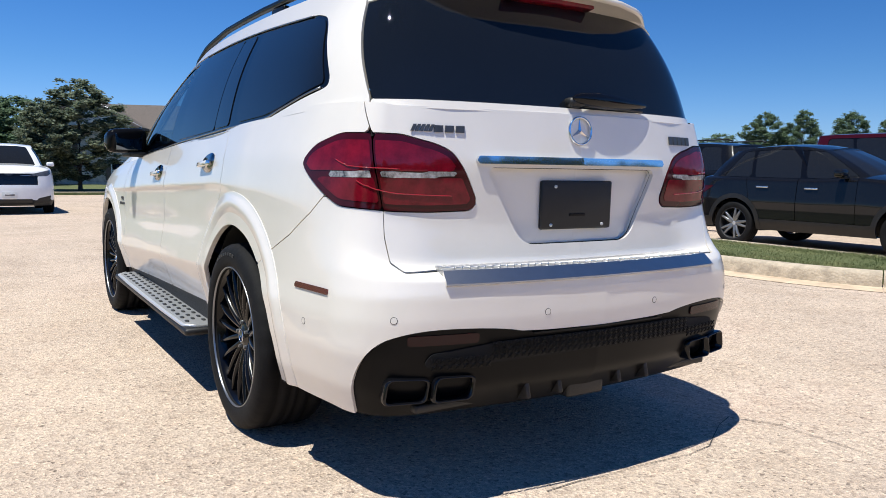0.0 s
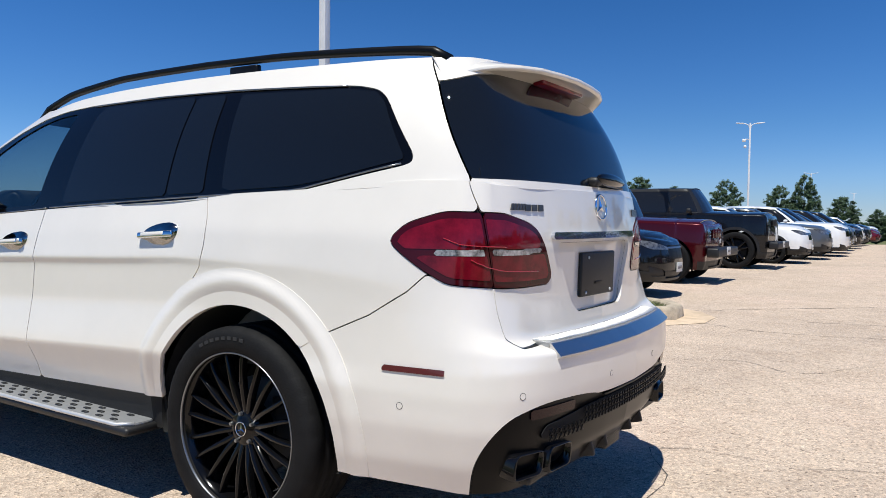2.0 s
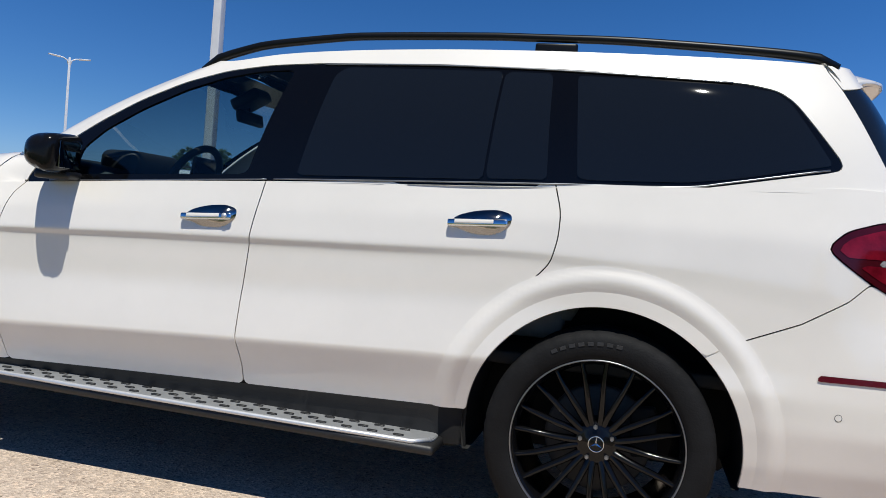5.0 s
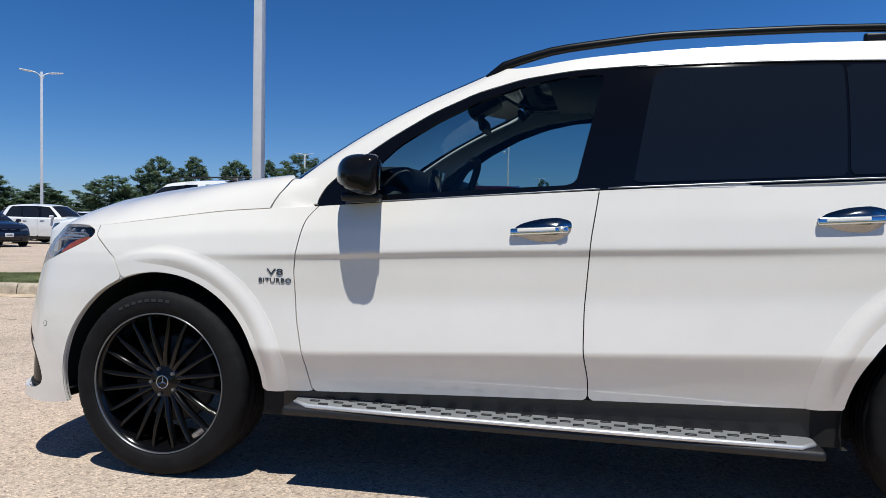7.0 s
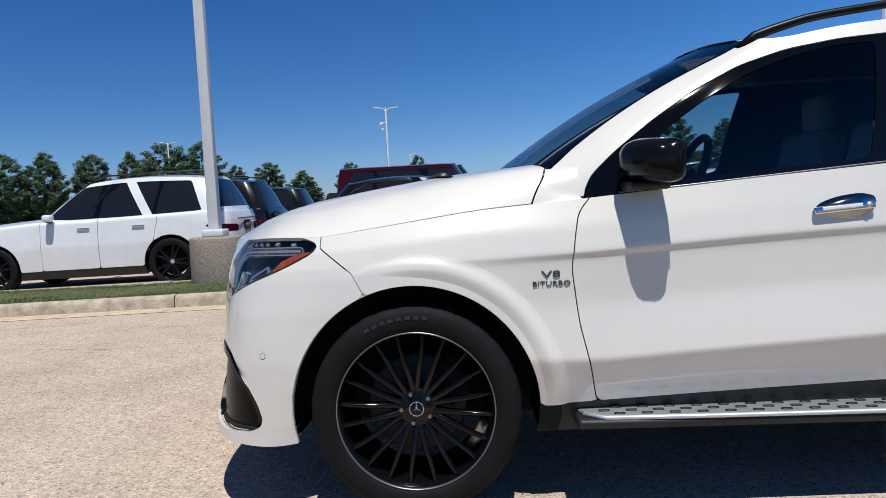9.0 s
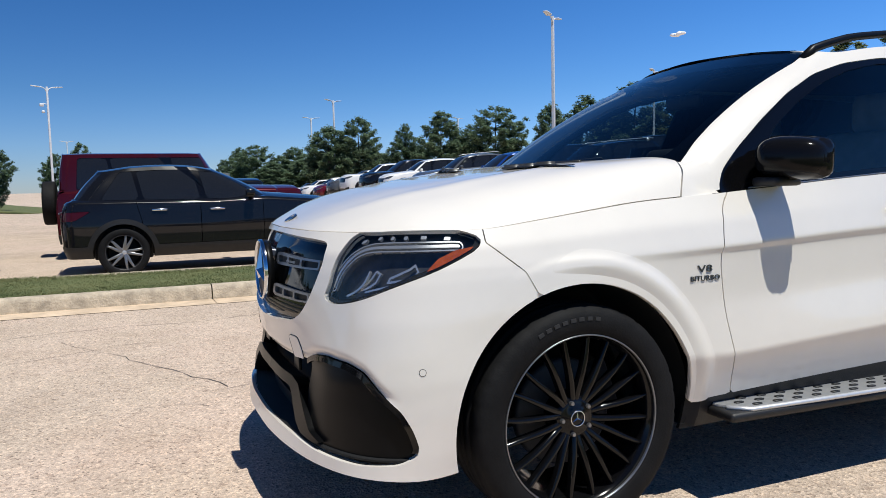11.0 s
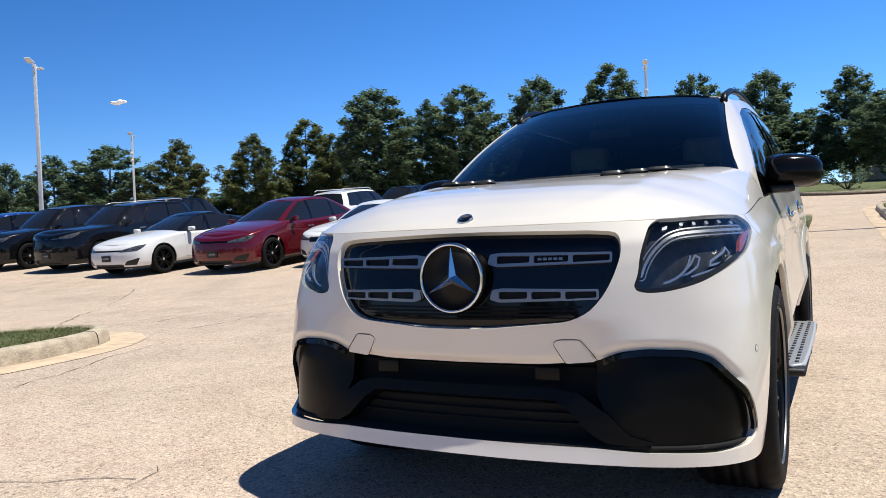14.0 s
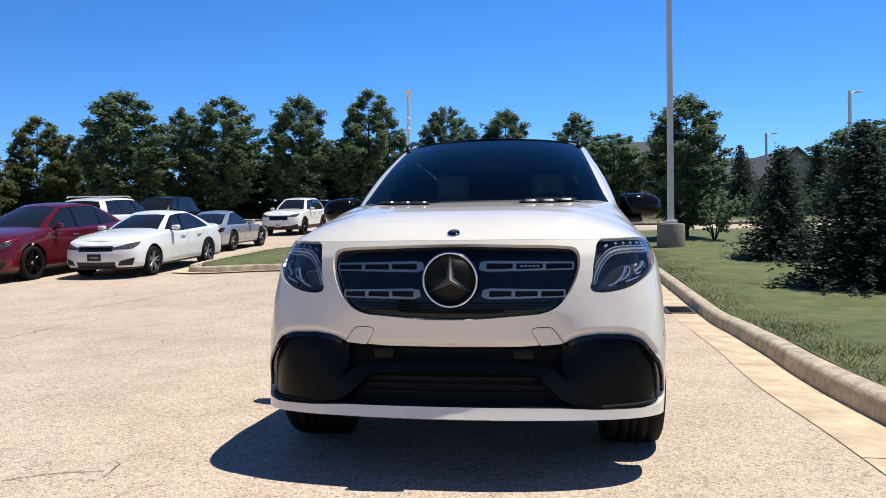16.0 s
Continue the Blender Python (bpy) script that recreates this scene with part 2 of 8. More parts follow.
def clip_grid(P, S, depth=0.012, mirror=False, both=False, turn=False):
    """The part of the surface grid P (nu, nv, 3) where S < 0, cut cleanly along S = 0, with its rim turned inwards by depth."""
    nu, nv = S.shape
    du, dv = np.gradient(P, axis=0), np.gradient(P, axis=1)
    N = np.cross(dv, du)
    N /= np.linalg.norm(N, axis=2, keepdims=True) + 1e-12
    if turn:
        N = -N
    S = np.where(np.abs(S) < 1e-6, 1e-6, S)
    verts, norms, key = [], [], {}

    def corner(i, j):
        k = (0, i, j)
        if k not in key:
            key[k] = len(verts)
            verts.append(P[i, j])
            norms.append(N[i, j])
        return key[k]

    def cross(i, j, i2, j2):
        if (i2, j2) < (i, j):
            i, j, i2, j2 = i2, j2, i, j
        k = (1 if i2 > i else 2, i, j)
        if k not in key:
            f = S[i, j] / (S[i, j] - S[i2, j2])
            key[k] = len(verts)
            verts.append(P[i, j] * (1 - f) + P[i2, j2] * f)
            norms.append(N[i, j] * (1 - f) + N[i2, j2] * f)
        return key[k]

    neg = S < 0
    anyin = neg[:-1, :-1] | neg[1:, :-1] | neg[:-1, 1:] | neg[1:, 1:]
    faces = []
    for i, j in zip(*np.nonzero(anyin)):
        ring = ((i, j), (i, j + 1), (i + 1, j + 1), (i + 1, j))
        f = []
        for a in range(4):
            p, q = ring[a], ring[(a + 1) % 4]
            if neg[p]:
                f.append(corner(*p))
            if neg[p] != neg[q]:
                f.append(cross(*p, *q))
        if len(f) > 2:
            faces.append(f[::-1] if turn else f)
    if depth:
        used = {}
        for f in faces:
            for a, b in zip(f, f[1:] + f[:1]):
                used[(a, b)] = used.get((a, b), 0) + 1
        ring, extra = {}, []

        def rim(v):
            if v not in ring:
                ring[v] = len(verts)
                verts.append(verts[v])
                verts.append(verts[v] - np.array(norms[v]) * depth)
            return ring[v]

        for (a, b) in list(used):
            if (b, a) not in used:
                pa, pb = verts[a], verts[b]
                if (abs(pa[1]) < 1e-4 and abs(pb[1]) < 1e-4) and both:
                    continue
                ra, rb = rim(a), rim(b)
                extra.append((rb, ra, ra + 1, rb + 1))
        faces += extra
    V = np.array(verts) if verts else np.zeros((0, 3))
    if mirror:
        V = V * np.array([1, -1, 1])
        faces = [tuple(f)[::-1] for f in faces]
    if both:
        k = len(V)
        mid = np.abs(V[:, 1]) < 1e-4
        twin = np.where(mid, np.arange(k), 0)
        twin[~mid] = k + np.arange((~mid).sum())
        V = np.vstack([V, V[~mid] * np.array([1, -1, 1])])
        faces = [tuple(f) for f in faces] + [tuple(int(twin[v]) for v in f)[::-1] for f in faces]
    return mesh_of(V, [tuple(f) for f in faces])


def spline(pts, n):
    """A smooth curve through points, n samples at even arc length."""
    p = np.array(pts, float)
    q = np.vstack([2 * p[0] - p[1], p, 2 * p[-1] - p[-2]])
    out = []
    for i in range(1, len(q) - 2):
        t = np.linspace(0, 1, 24, endpoint=False)[:, None]
        a, b, c, d = q[i - 1], q[i], q[i + 1], q[i + 2]
        out.append(0.5 * (2 * b + (c - a) * t + (2 * a - 5 * b + 4 * c - d) * t ** 2 + (3 * b - a - 3 * c + d) * t ** 3))
    out = np.vstack(out + [p[-1:]])
    s = np.r_[0, np.cumsum(np.linalg.norm(np.diff(out, axis=0), axis=1))]
    w = np.linspace(0, s[-1], n)
    return np.stack([np.interp(w, s, out[:, k]) for k in range(out.shape[1])], 1), w


def ease(x, x0, x1):
    t = np.clip((x - x0) / (x1 - x0), 0, 1)
    return t * t * (3 - 2 * t)


def blur_rows(a, k, axis):
    """Softens a table along one axis, with its ends held."""
    if k < 1:
        return a
    w = np.hanning(2 * k + 3)[1:-1]
    w /= w.sum()
    pad = [(0, 0)] * a.ndim
    pad[axis] = (k, k)
    b = np.pad(a, pad, mode="edge")
    return np.apply_along_axis(lambda r: np.convolve(r, w, "valid"), axis, b)


class Wrap:
    """A car's lower body: a plan outline from the tail's middle round the left side to the nose, with rows of (height, offset) at stations along it."""

    def __init__(self, plan, stations, nu=330, per=6, soft=2, usoft=4, ends=0):
        C, self.u = spline(plan, nu)
        T = np.gradient(C, axis=0)
        T /= np.linalg.norm(T, axis=1, keepdims=True)
        self.C, self.Nn = C, np.stack([-T[:, 1], T[:, 0]], 1)
        su = []
        for (px, py), _ in stations:
            su.append(self.u[np.argmin((C[:, 0] - px) ** 2 + (C[:, 1] - py) ** 2)])
        tab = np.array([[r for r in rows] for _, rows in stations], float)
        K = tab.shape[1]
        Z = np.stack([np.interp(self.u, su, tab[:, k, 0]) for k in range(K)], 1)
        O = np.stack([np.interp(self.u, su, tab[:, k, 1]) for k in range(K)], 1)
        Z, O = blur_rows(Z, usoft * 3, 0), blur_rows(O, usoft * 3, 0)
        v = np.linspace(0, K - 1, (K - 1) * per + 1)
        self.v = v
        self.Z = np.stack([np.interp(v, np.arange(K), z) for z in Z])
        self.O = np.stack([np.interp(v, np.arange(K), o) for o in O])
        self.Z, self.O = blur_rows(self.Z, soft, 1), blur_rows(self.O, soft, 1)
        if ends:                                        # closer rows on nose and tail
            w = np.where((self.u < 1.35) | (self.u > self.u[-1] - 1.35), 2.2, 1.0)
            s = np.r_[0, np.cumsum((w[1:] + w[:-1]) / 2)]
            self.pick(np.interp(np.linspace(0, s[-1], ends), s, self.u), v)

    def pick(self, u, v):
        """Sample the table anew at the given places."""
        at = lambda a: np.stack([np.interp(u, self.u, a[:, k]) for k in range(a.shape[1])], 1)
        self.C, self.Nn, Z, O = at(self.C), at(self.Nn), at(self.Z), at(self.O)
        self.Z = np.stack([np.interp(v, self.v, z) for z in Z])
        self.O = np.stack([np.interp(v, self.v, o) for o in O])
        self.u, self.v = u, v


    def grid(self, add=0.0):
        off = self.O + add
        x = self.C[:, :1] + self.Nn[:, :1] * off
        y = self.C[:, 1:] + self.Nn[:, 1:] * off
        if self.C[0, 1] < .01:
            y[0] = 0
        y[-1] = 0
        return np.stack([x, np.maximum(y, 0), self.Z], 2)

    def u_of(self, px, py):
        return self.u[np.argmin((self.C[:, 0] - px) ** 2 + (self.C[:, 1] - py) ** 2)]

M_MIRROR = mat("mirror_glass", (0.16, 0.17, 0.18), 0.02, metal=1.0)


class WrapPart(Wrap):
    """A finer copy of a stretch of the outline that ends at the nose."""

    def __init__(self, w, u0, u1, nu, nv):
        self.C, self.Nn, self.Z, self.O, self.u, self.v = w.C, w.Nn, w.Z, w.O, w.u, w.v
        self.pick(np.linspace(u0, u1, nu), np.linspace(w.v[0], w.v[-1], nv))

# ---------------------------------------------------------------- the white SUV in the middle
# x runs to its nose, y to its left side; the rear axle stands at x = 0, the front axle at AX.
AX, HUBZ, TYRE_R = 3.075, 0.388, 0.388
suv = thing("suv", pose(0, 0, 0), "large pearl white seven-seat luxury SUV with black multi-spoke wheels", "car")

PLAN = [(-1.205, 0), (-1.195, 0.25), (-1.172, 0.48), (-1.128, 0.69), (-1.06, 0.815), (-0.945, 0.885), (-0.80, 0.905), (-0.55, 0.93), (-0.2, 0.942), (0.0, 0.945),
        (0.5, 0.926), (1.0, 0.924), (1.6, 0.924), (2.2, 0.93), (2.7, 0.943), (3.075, 0.95), (3.35, 0.945), (3.56, 0.925), (3.70, 0.878), (3.80, 0.785), (3.865, 0.64),
        (3.91, 0.45), (3.942, 0.22), (3.952, 0)]
STA = [
    ((-1.205, 0), [(.30, -.10), (.40, -.03), (.52, -.01), (.62, 0), (.70, 0), (.752, -.006), (.768, -.135), (.90, -.150), (1.10, -.145), (1.30, -.165)]),
    ((-1.16, .55), [(.30, -.10), (.40, -.03), (.52, -.01), (.62, 0), (.70, 0), (.755, -.008), (.772, -.130), (.92, -.148), (1.10, -.143), (1.30, -.170)]),
    ((-1.07, .80), [(.30, -.08), (.40, -.03), (.52, -.005), (.62, 0), (.70, -.005), (.76, -.025), (.80, -.08), (.95, -.130), (1.11, -.125), (1.30, -.170)]),
    ((-.945, .885), [(.305, -.06), (.40, -.025), (.52, 0), (.62, 0), (.70, -.008), (.77, -.02), (.86, -.045), (.97, -.072), (1.12, -.075), (1.31, -.135)]),
    ((-.73, .915), [(.31, -.05), (.40, -.02), (.52, 0), (.62, 0), (.70, -.006), (.78, -.012), (.88, -.018), (.97, -.02), (1.12, -.035), (1.315, -.085)]),
    ((-.3, .94), [(.31, -.05), (.39, -.03), (.51, -.01), (.63, 0), (.70, -.012), (.82, -.018), (.95, -.022), (1.01, -.022), (1.13, -.035), (1.285, -.075)]),
    ((.3, .933), [(.30, -.06), (.43, -.05), (.54, -.02), (.64, .010), (.69, .004), (.84, -.016), (.99, -.019), (1.02, -.014), (1.13, -.03), (1.262, -.068)]),
    ((.8, .924), [(.29, -.065), (.42, -.05), (.52, -.02), (.622, .016), (.665, .010), (.81, -.014), (.968, -.020), (1.0, -.009), (1.11, -.028), (1.235, -.06)]),
    ((1.8, .926), [(.28, -.065), (.39, -.055), (.49, -.022), (.578, .016), (.62, .010), (.77, -.016), (.938, -.021), (.968, -.009), (1.07, -.03), (1.175, -.058)]),
    ((2.45, .937), [(.27, -.065), (.37, -.05), (.47, -.018), (.548, .012), (.60, .006), (.75, -.014), (.912, -.018), (.938, -.007), (1.03, -.03), (1.13, -.075)]),
    ((2.8, .945), [(.28, -.05), (.37, -.035), (.48, -.01), (.57, .004), (.64, 0), (.77, -.004), (.90, -.012), (.93, -.010), (1.02, -.035), (1.108, -.088)]),
    ((3.075, .95), [(.30, -.05), (.38, -.03), (.50, -.01), (.60, 0), (.68, 0), (.80, -.002), (.90, -.012), (.93, -.018), (1.0, -.04), (1.075, -.088)]),
    ((3.4, .94), [(.30, -.04), (.38, -.02), (.48, 0), (.58, 0), (.66, -.005), (.77, -.010), (.88, -.022), (.92, -.03), (.975, -.048), (1.035, -.082)]),
    ((3.6, .912), [(.262, -.012), (.34, -.004), (.46, 0), (.57, 0), (.65, -.005), (.76, -.016), (.87, -.036), (.92, -.048), (.98, -.075), (1.04, -.12)]),
    ((3.76, .83), [(.275, .022), (.335, .016), (.45, .012), (.56, .004), (.64, -.006), (.75, -.022), (.86, -.05), (.91, -.066), (.97, -.10), (1.035, -.155)]),
    ((3.86, .64), [(.280, .042), (.335, .036), (.45, .030), (.55, .020), (.63, -.004), (.73, -.028), (.84, -.048), (.90, -.06), (.96, -.08), (1.03, -.125)]),
    ((3.91, .45), [(.284, .048), (.330, .036), (.43, .018), (.55, -.015), (.63, -.012), (.72, -.003), (.82, -.012), (.89, -.025), (.96, -.038), (1.03, -.08)]),
    ((3.952, 0), [(.286, .042), (.325, .028), (.42, .006), (.54, -.022), (.62, -.008), (.71, .006), (.81, -.004), (.88, -.018), (.95, -.032), (1.03, -.075)]),
]
W = Wrap(PLAN, STA, nu=400, per=9, soft=2, usoft=3, ends=520)
_g = W.grid()
_r = np.minimum(np.hypot(_g[..., 0] - AX, _g[..., 2] - 0.40) - 0.005, np.hypot(_g[..., 0], _g[..., 2] - 0.40) - 0.035)
FLARE = 0.006 * (1 - ease(_r, 0.520, 0.545)) * (_g[..., 2] > 0.2) * (1 - ease(_g[..., 0], AX + .05, AX + .33))
G = W.grid(FLARE)
U = np.repeat(W.u[:, None], G.shape[1], 1)
Xg, Yg, Zg = G[..., 0], G[..., 1], G[..., 2]


def us(x):
    """Place along the outline of a point on the side at x."""
    k = (W.C[:, 1] > 0.6) if x > -0.8 else (W.C[:, 1] > 0.5)
    idx = np.nonzero(k)[0]
    return W.u[idx[np.argmin(np.abs(W.C[idx, 0] - x))]]


def uf(y):
    """Place along the outline of a point on the nose at y."""
    idx = np.nonzero(W.C[:, 0] > 3.4)[0]
    return W.u[idx[np.argmin(np.abs(W.C[idx, 1] - y))]]


def ur(y):
    """Place along the outline of a point on the tail at y."""
    idx = np.nonzero(W.C[:, 0] < -0.7)[0]
    return W.u[idx[np.argmin(np.abs(W.C[idx, 1] - y))]]


UEND = W.u[-1] + 0.5
uz = lambda pts: sd_poly(U, Zg, pts)
GAP = 0.0022
NF = WrapPart(W, us(3.30), W.u[-1], 330, 190)              # finer copy of the nose
NFu, NFz = np.repeat(NF.u[:, None], len(NF.v), 1), NF.Z
NFy = NF.grid()[..., 1]
nuz = lambda pts: sd_poly(NFu, NFz, pts)
nyz = lambda pts: sd_poly(NFy, NFz, pts)


def line_sd(X, Y, pts):
    """Distance to an open line of points."""
    d = np.full(X.shape, 1e9)
    for (ax, ay), (bx, by) in zip(pts, pts[1:]):
        ex, ey = bx - ax, by - ay
        t = np.clip(((X - ax) * ex + (Y - ay) * ey) / (ex * ex + ey * ey + 1e-12), 0, 1)
        d = np.minimum(d, np.hypot(X - ax - t * ex, Y - ay - t * ey))
    return d


ARCH = np.minimum(np.hypot((Xg - AX) * 1.02, Zg - 0.385) - 0.462, np.hypot(Xg * 1.01, Zg - 0.385) - 0.468)
ARCH = np.where((Yg > 0.6), ARCH, 1.0)

# outlines on the unrolled body: place along the outline, height
S_REARLAMP = rpoly([(us(-.665), 1.108), (us(-.725), 1.165), (us(-.84), 1.204), (ur(.74), 1.200), (ur(.60), 1.172), (ur(.535), 1.148), (ur(.50), 1.09), (ur(.445), .985), (ur(.47), .958), (ur(.62), .954), (ur(.78), .957), (us(-.87), .972), (us(-.79), 1.014), (us(-.715), 1.066)], .028)
S_HEADLAMP = chaikin([(us(3.385), 1.000), (us(3.50), 1.044), (uf(.84), 1.058), (uf(.75), 1.050), (uf(.70), 1.036), (uf(.655), 1.016), (uf(.635), .985), (uf(.615), .92), (uf(.60), .855), (uf(.585), .822), (uf(.60), .805), (uf(.67), .802), (uf(.78), .825), (uf(.865), .865), (us(3.555), .92)], 2)
S_GRILLE = rpoly([(-.5, 1.008), (.10, 1.008), (.45, 1.000), (.530, .992), (.540, .93), (.520, .86), (.492, .80), (.445, .745), (.38, .717), (.12, .696), (-.5, .690)], .035)      # across, height
S_INTAKE = rpoly([(UEND, .573), (uf(.30), .577), (uf(.47), .590), (uf(.54), .618), (uf(.62), .628), (uf(.74), .622), (uf(.80), .602), (uf(.845), .545), (us(3.695), .49), (us(3.665), .43), (us(3.648), .375), (us(3.655), .348), (us(3.70), .325), (uf(.80), .318), (uf(.6), .325), (uf(.45), .335), (uf(.2), .337), (UEND, .337)], .022)
_it = np.nonzero((G[:, -1, 0] < -.7) & (G[:, -1, 1] > .4))[0]
UA = W.u[_it[np.argmin(np.abs(G[_it, -1, 0] + .888))]]       # where the gate's edge meets the rear pillar
SEAM_Z, SEAM_U = [.772, .80, .88, .97, 1.19, 1.30, 1.45], [UA - .27, UA - .21, UA - .175, UA - .155, UA - .09, UA - .01, UA]
seam_u = np.interp(Zg, SEAM_Z, SEAM_U)
S_HATCH = [(-1, .772)] + list(zip(SEAM_U, SEAM_Z)) + [(-1, 1.45)]
S_REARBUMP = [(-1, .772), (UA - .27, .772), (UA - .21, .80), (UA - .175, .88), (UA - .15, 1.0), (us(-.80), 1.0), (us(-.74), .945), (us(-.60), .862), (us(-.42), .785), (us(-.30), .72), (us(-.30), .2), (-1, .2)]
S_DIFF = chaikin([(-1, .565), (ur(.30), .565), (ur(.42), .59), (ur(.62), .60), (ur(.74), .588), (ur(.815), .555), (us(-1.0), .46), (us(-.965), .37), (us(-.95), .15), (-1, .15)], 2)
S_FBUMP = [(us(3.40), .995), (us(3.28), .90), (us(3.24), .83), (us(3.24), .1), (UEND, .1), (UEND, 1.2), (us(3.40), 1.2)]
S_FDOOR = rpoly([(us(2.40), 1.14), (us(2.445), 1.08), (us(2.472), 1.0), (us(2.48), .88), (us(2.47), .68), (us(2.44), .50), (us(2.415), .385), (us(2.35), .375), (us(1.45), .402), (us(1.338), .408), (us(1.345), .50), (us(1.362), .60), (us(1.356), .76), (us(1.34), 1.02), (us(1.315), 1.15), (us(1.30), 1.30), (us(2.1), 1.30), (us(2.38), 1.22)], .03)
S_RDOOR = rpoly([(us(1.30), 1.30), (us(1.315), 1.15), (us(1.34), 1.02), (us(1.356), .76), (us(1.362), .60), (us(1.345), .50), (us(1.338), .408), (us(1.25), .410), (us(.60), .432), (us(.525), .437), (us(.515), .50), (us(.485), .60), (us(.42), .70), (us(.295), .88), (us(.20), .985), (us(.178), 1.07), (us(.19), 1.16), (us(.215), 1.28), (us(.215), 1.40), (us(1.2), 1.40)], .03)

sd_lamp_r, sd_lamp_f, sd_in = uz(S_REARLAMP), uz(S_HEADLAMP), uz(S_INTAKE)
# the bumper falls back towards the upper edge of the intake
FLARE = FLARE - .016 * (1 - ease(sd_in, .0, .030)) * ease(Zg, .50, .56) * (Xg > 3.3)
G = W.grid(FLARE)
sd_gr = np.where(Xg > 3.3, sd_poly(Yg, Zg, S_GRILLE), 1.0)
sd_hatch, sd_rb, sd_diff, sd_fb = uz(S_HATCH), uz(S_REARBUMP), uz(S_DIFF), uz(S_FBUMP)
sd_fd, sd_rd = uz(S_FDOOR), uz(S_RDOOR)
SILLZ = np.interp(Xg, [.5, 2.6], [.440, .382])
sd_sill = np.where((Xg > -.3) & (Xg < 3.3), Zg - SILLZ, 1.0)       # negative: black sill
both_of = lambda *a: np.maximum.reduce(a)

cut_arch = -ARCH
sd_rec = uz(rpoly([(-1, 1.098), (ur(.415), 1.098), (ur(.275), .868), (ur(.235), .842), (-1, .842)], .03))
hatch_panel = both_of(sd_hatch, -sd_lamp_r, -sd_rec) + GAP
rear_bumper = both_of(sd_rb, -sd_lamp_r, -sd_diff, cut_arch) + GAP
front_bumper = both_of(sd_fb, -sd_lamp_f, -sd_gr, -sd_in, cut_arch) + GAP
front_door = both_of(sd_fd, -sd_sill) + GAP
rear_door = both_of(sd_rd, cut_arch, -sd_sill) + GAP
fender = both_of(-sd_fd, -sd_fb, cut_arch, -sd_lamp_f, us(1.9) - U, U - us(3.6), -sd_sill) + GAP
fender = np.where(Xg < 2.0, 1.0, fender)
quarter = both_of(-sd_rd, -sd_rb, -sd_hatch, -sd_lamp_r, cut_arch, U - us(.9), -sd_sill) + GAP

PAINT = M_WHITE
flare = both_of(_r - .556, cut_arch + .0005, -sd_sill, U - us(3.62), us(-.62) - U) + .0005
flare = np.where((Xg > -.62) & (Yg > .6), flare, 1.0)
_ff = ease(Xg, AX - .12, AX + .32)            # the flare sinks into the front bumper
Gfl = W.grid(FLARE + np.interp(_r, [.455, .500, .512, .556], [-.004, .0085, .0085, .0015]) * (1 - _ff) - .007 * _ff)
for lo, hi in ((-.62, .62), (2.4, 3.62)):
    for mir in (False, True):
        part_me("wheel_arch_flare", clip_grid(Gfl, both_of(flare, lo - Xg, Xg - hi), mirror=mir, depth=.016), PAINT, suv)
for mir in (False, True):
    part_me("front_door", clip_grid(G, front_door, mirror=mir), PAINT, suv)
    part_me("rear_door", clip_grid(G, rear_door, mirror=mir), PAINT, suv)
    part_me("front_fender", clip_grid(G, fender, mirror=mir), PAINT, suv)
    part_me("rear_quarter_panel", clip_grid(G, quarter, mirror=mir), PAINT, suv)
part_me("rear_bumper", clip_grid(G, rear_bumper, both=True), PAINT, suv)
part_me("front_bumper", clip_grid(G, front_bumper, both=True, depth=0.03), PAINT, suv)
part_me("tailgate", clip_grid(G, hatch_panel, both=True, depth=.034), PAINT, suv)
# dark inner shell behind the panel gaps and openings
Gin = W.grid(FLARE - 0.016)
shell = both_of(-sd_in, -sd_gr, -sd_lamp_f - 0.01, -sd_lamp_r - 0.01, cut_arch, -sd_diff, -sd_rec)
part_me("inner_shell", clip_grid(Gin, shell, both=True, depth=0), M_DARK, suv)
# sills between the wheels
sill = both_of(sd_sill, cut_arch, us(.1) - U, U - us(2.95)) + 0.001
sill = np.where((Xg > .2) & (Xg < 2.9), sill, 1)
for mir in (False, True):
    part_me("sill", clip_grid(W.grid(-0.012), sill, mirror=mir), M_BLACKPL, suv, "black plastic sill cover")

# rear lamps
LINES = []
lampR = both_of(sd_lamp_r) + 0.002
split = seam_u
for mir in (False, True):
    for nm, half, lab in (("rear_lamp", split - U, "dark red rear lamp lens"), ("tailgate_lamp", U - split, "dark red lamp lens on the tailgate")):
        o = part_me(nm, clip_grid(W.grid(FLARE + .004), both_of(lampR, half + .003), mirror=mir), M_TAILDK, suv, lab)
        inner = both_of(lampR + .020, half + .012)
        part_me("red_reflector", clip_grid(W.grid(FLARE + .0055), both_of(inner, 1.084 - Zg), mirror=mir, depth=.001), M_TAIL, o)
        part_me("red_reflector", clip_grid(W.grid(FLARE + .0055), both_of(inner, Zg - 1.063), mirror=mir, depth=.001), M_TAIL, o)
        part_me("clear_strip", clip_grid(W.grid(FLARE + .0065), both_of(np.abs(Zg - 1.0735) - .0105, inner + .010, U - us(-.82)), mirror=mir, depth=.001), M_CLEAR, o)

ULA, ULB = us(-.665), ur(.445)
for mir in (False, True):
    for fr_, hi_ in (((.24, .30, .40, .52, .62), (1.118, 1.101, 1.094, 1.092, 1.090)), ((.36, .44, .56, .72, .88), (1.052, 1.030, 1.016, 1.010, 1.006))):
        run = spline([(ULA + a_ * (ULB - ULA), b_) for a_, b_ in zip(fr_, hi_)], 40)[0]
        LINES.append((run, mir))
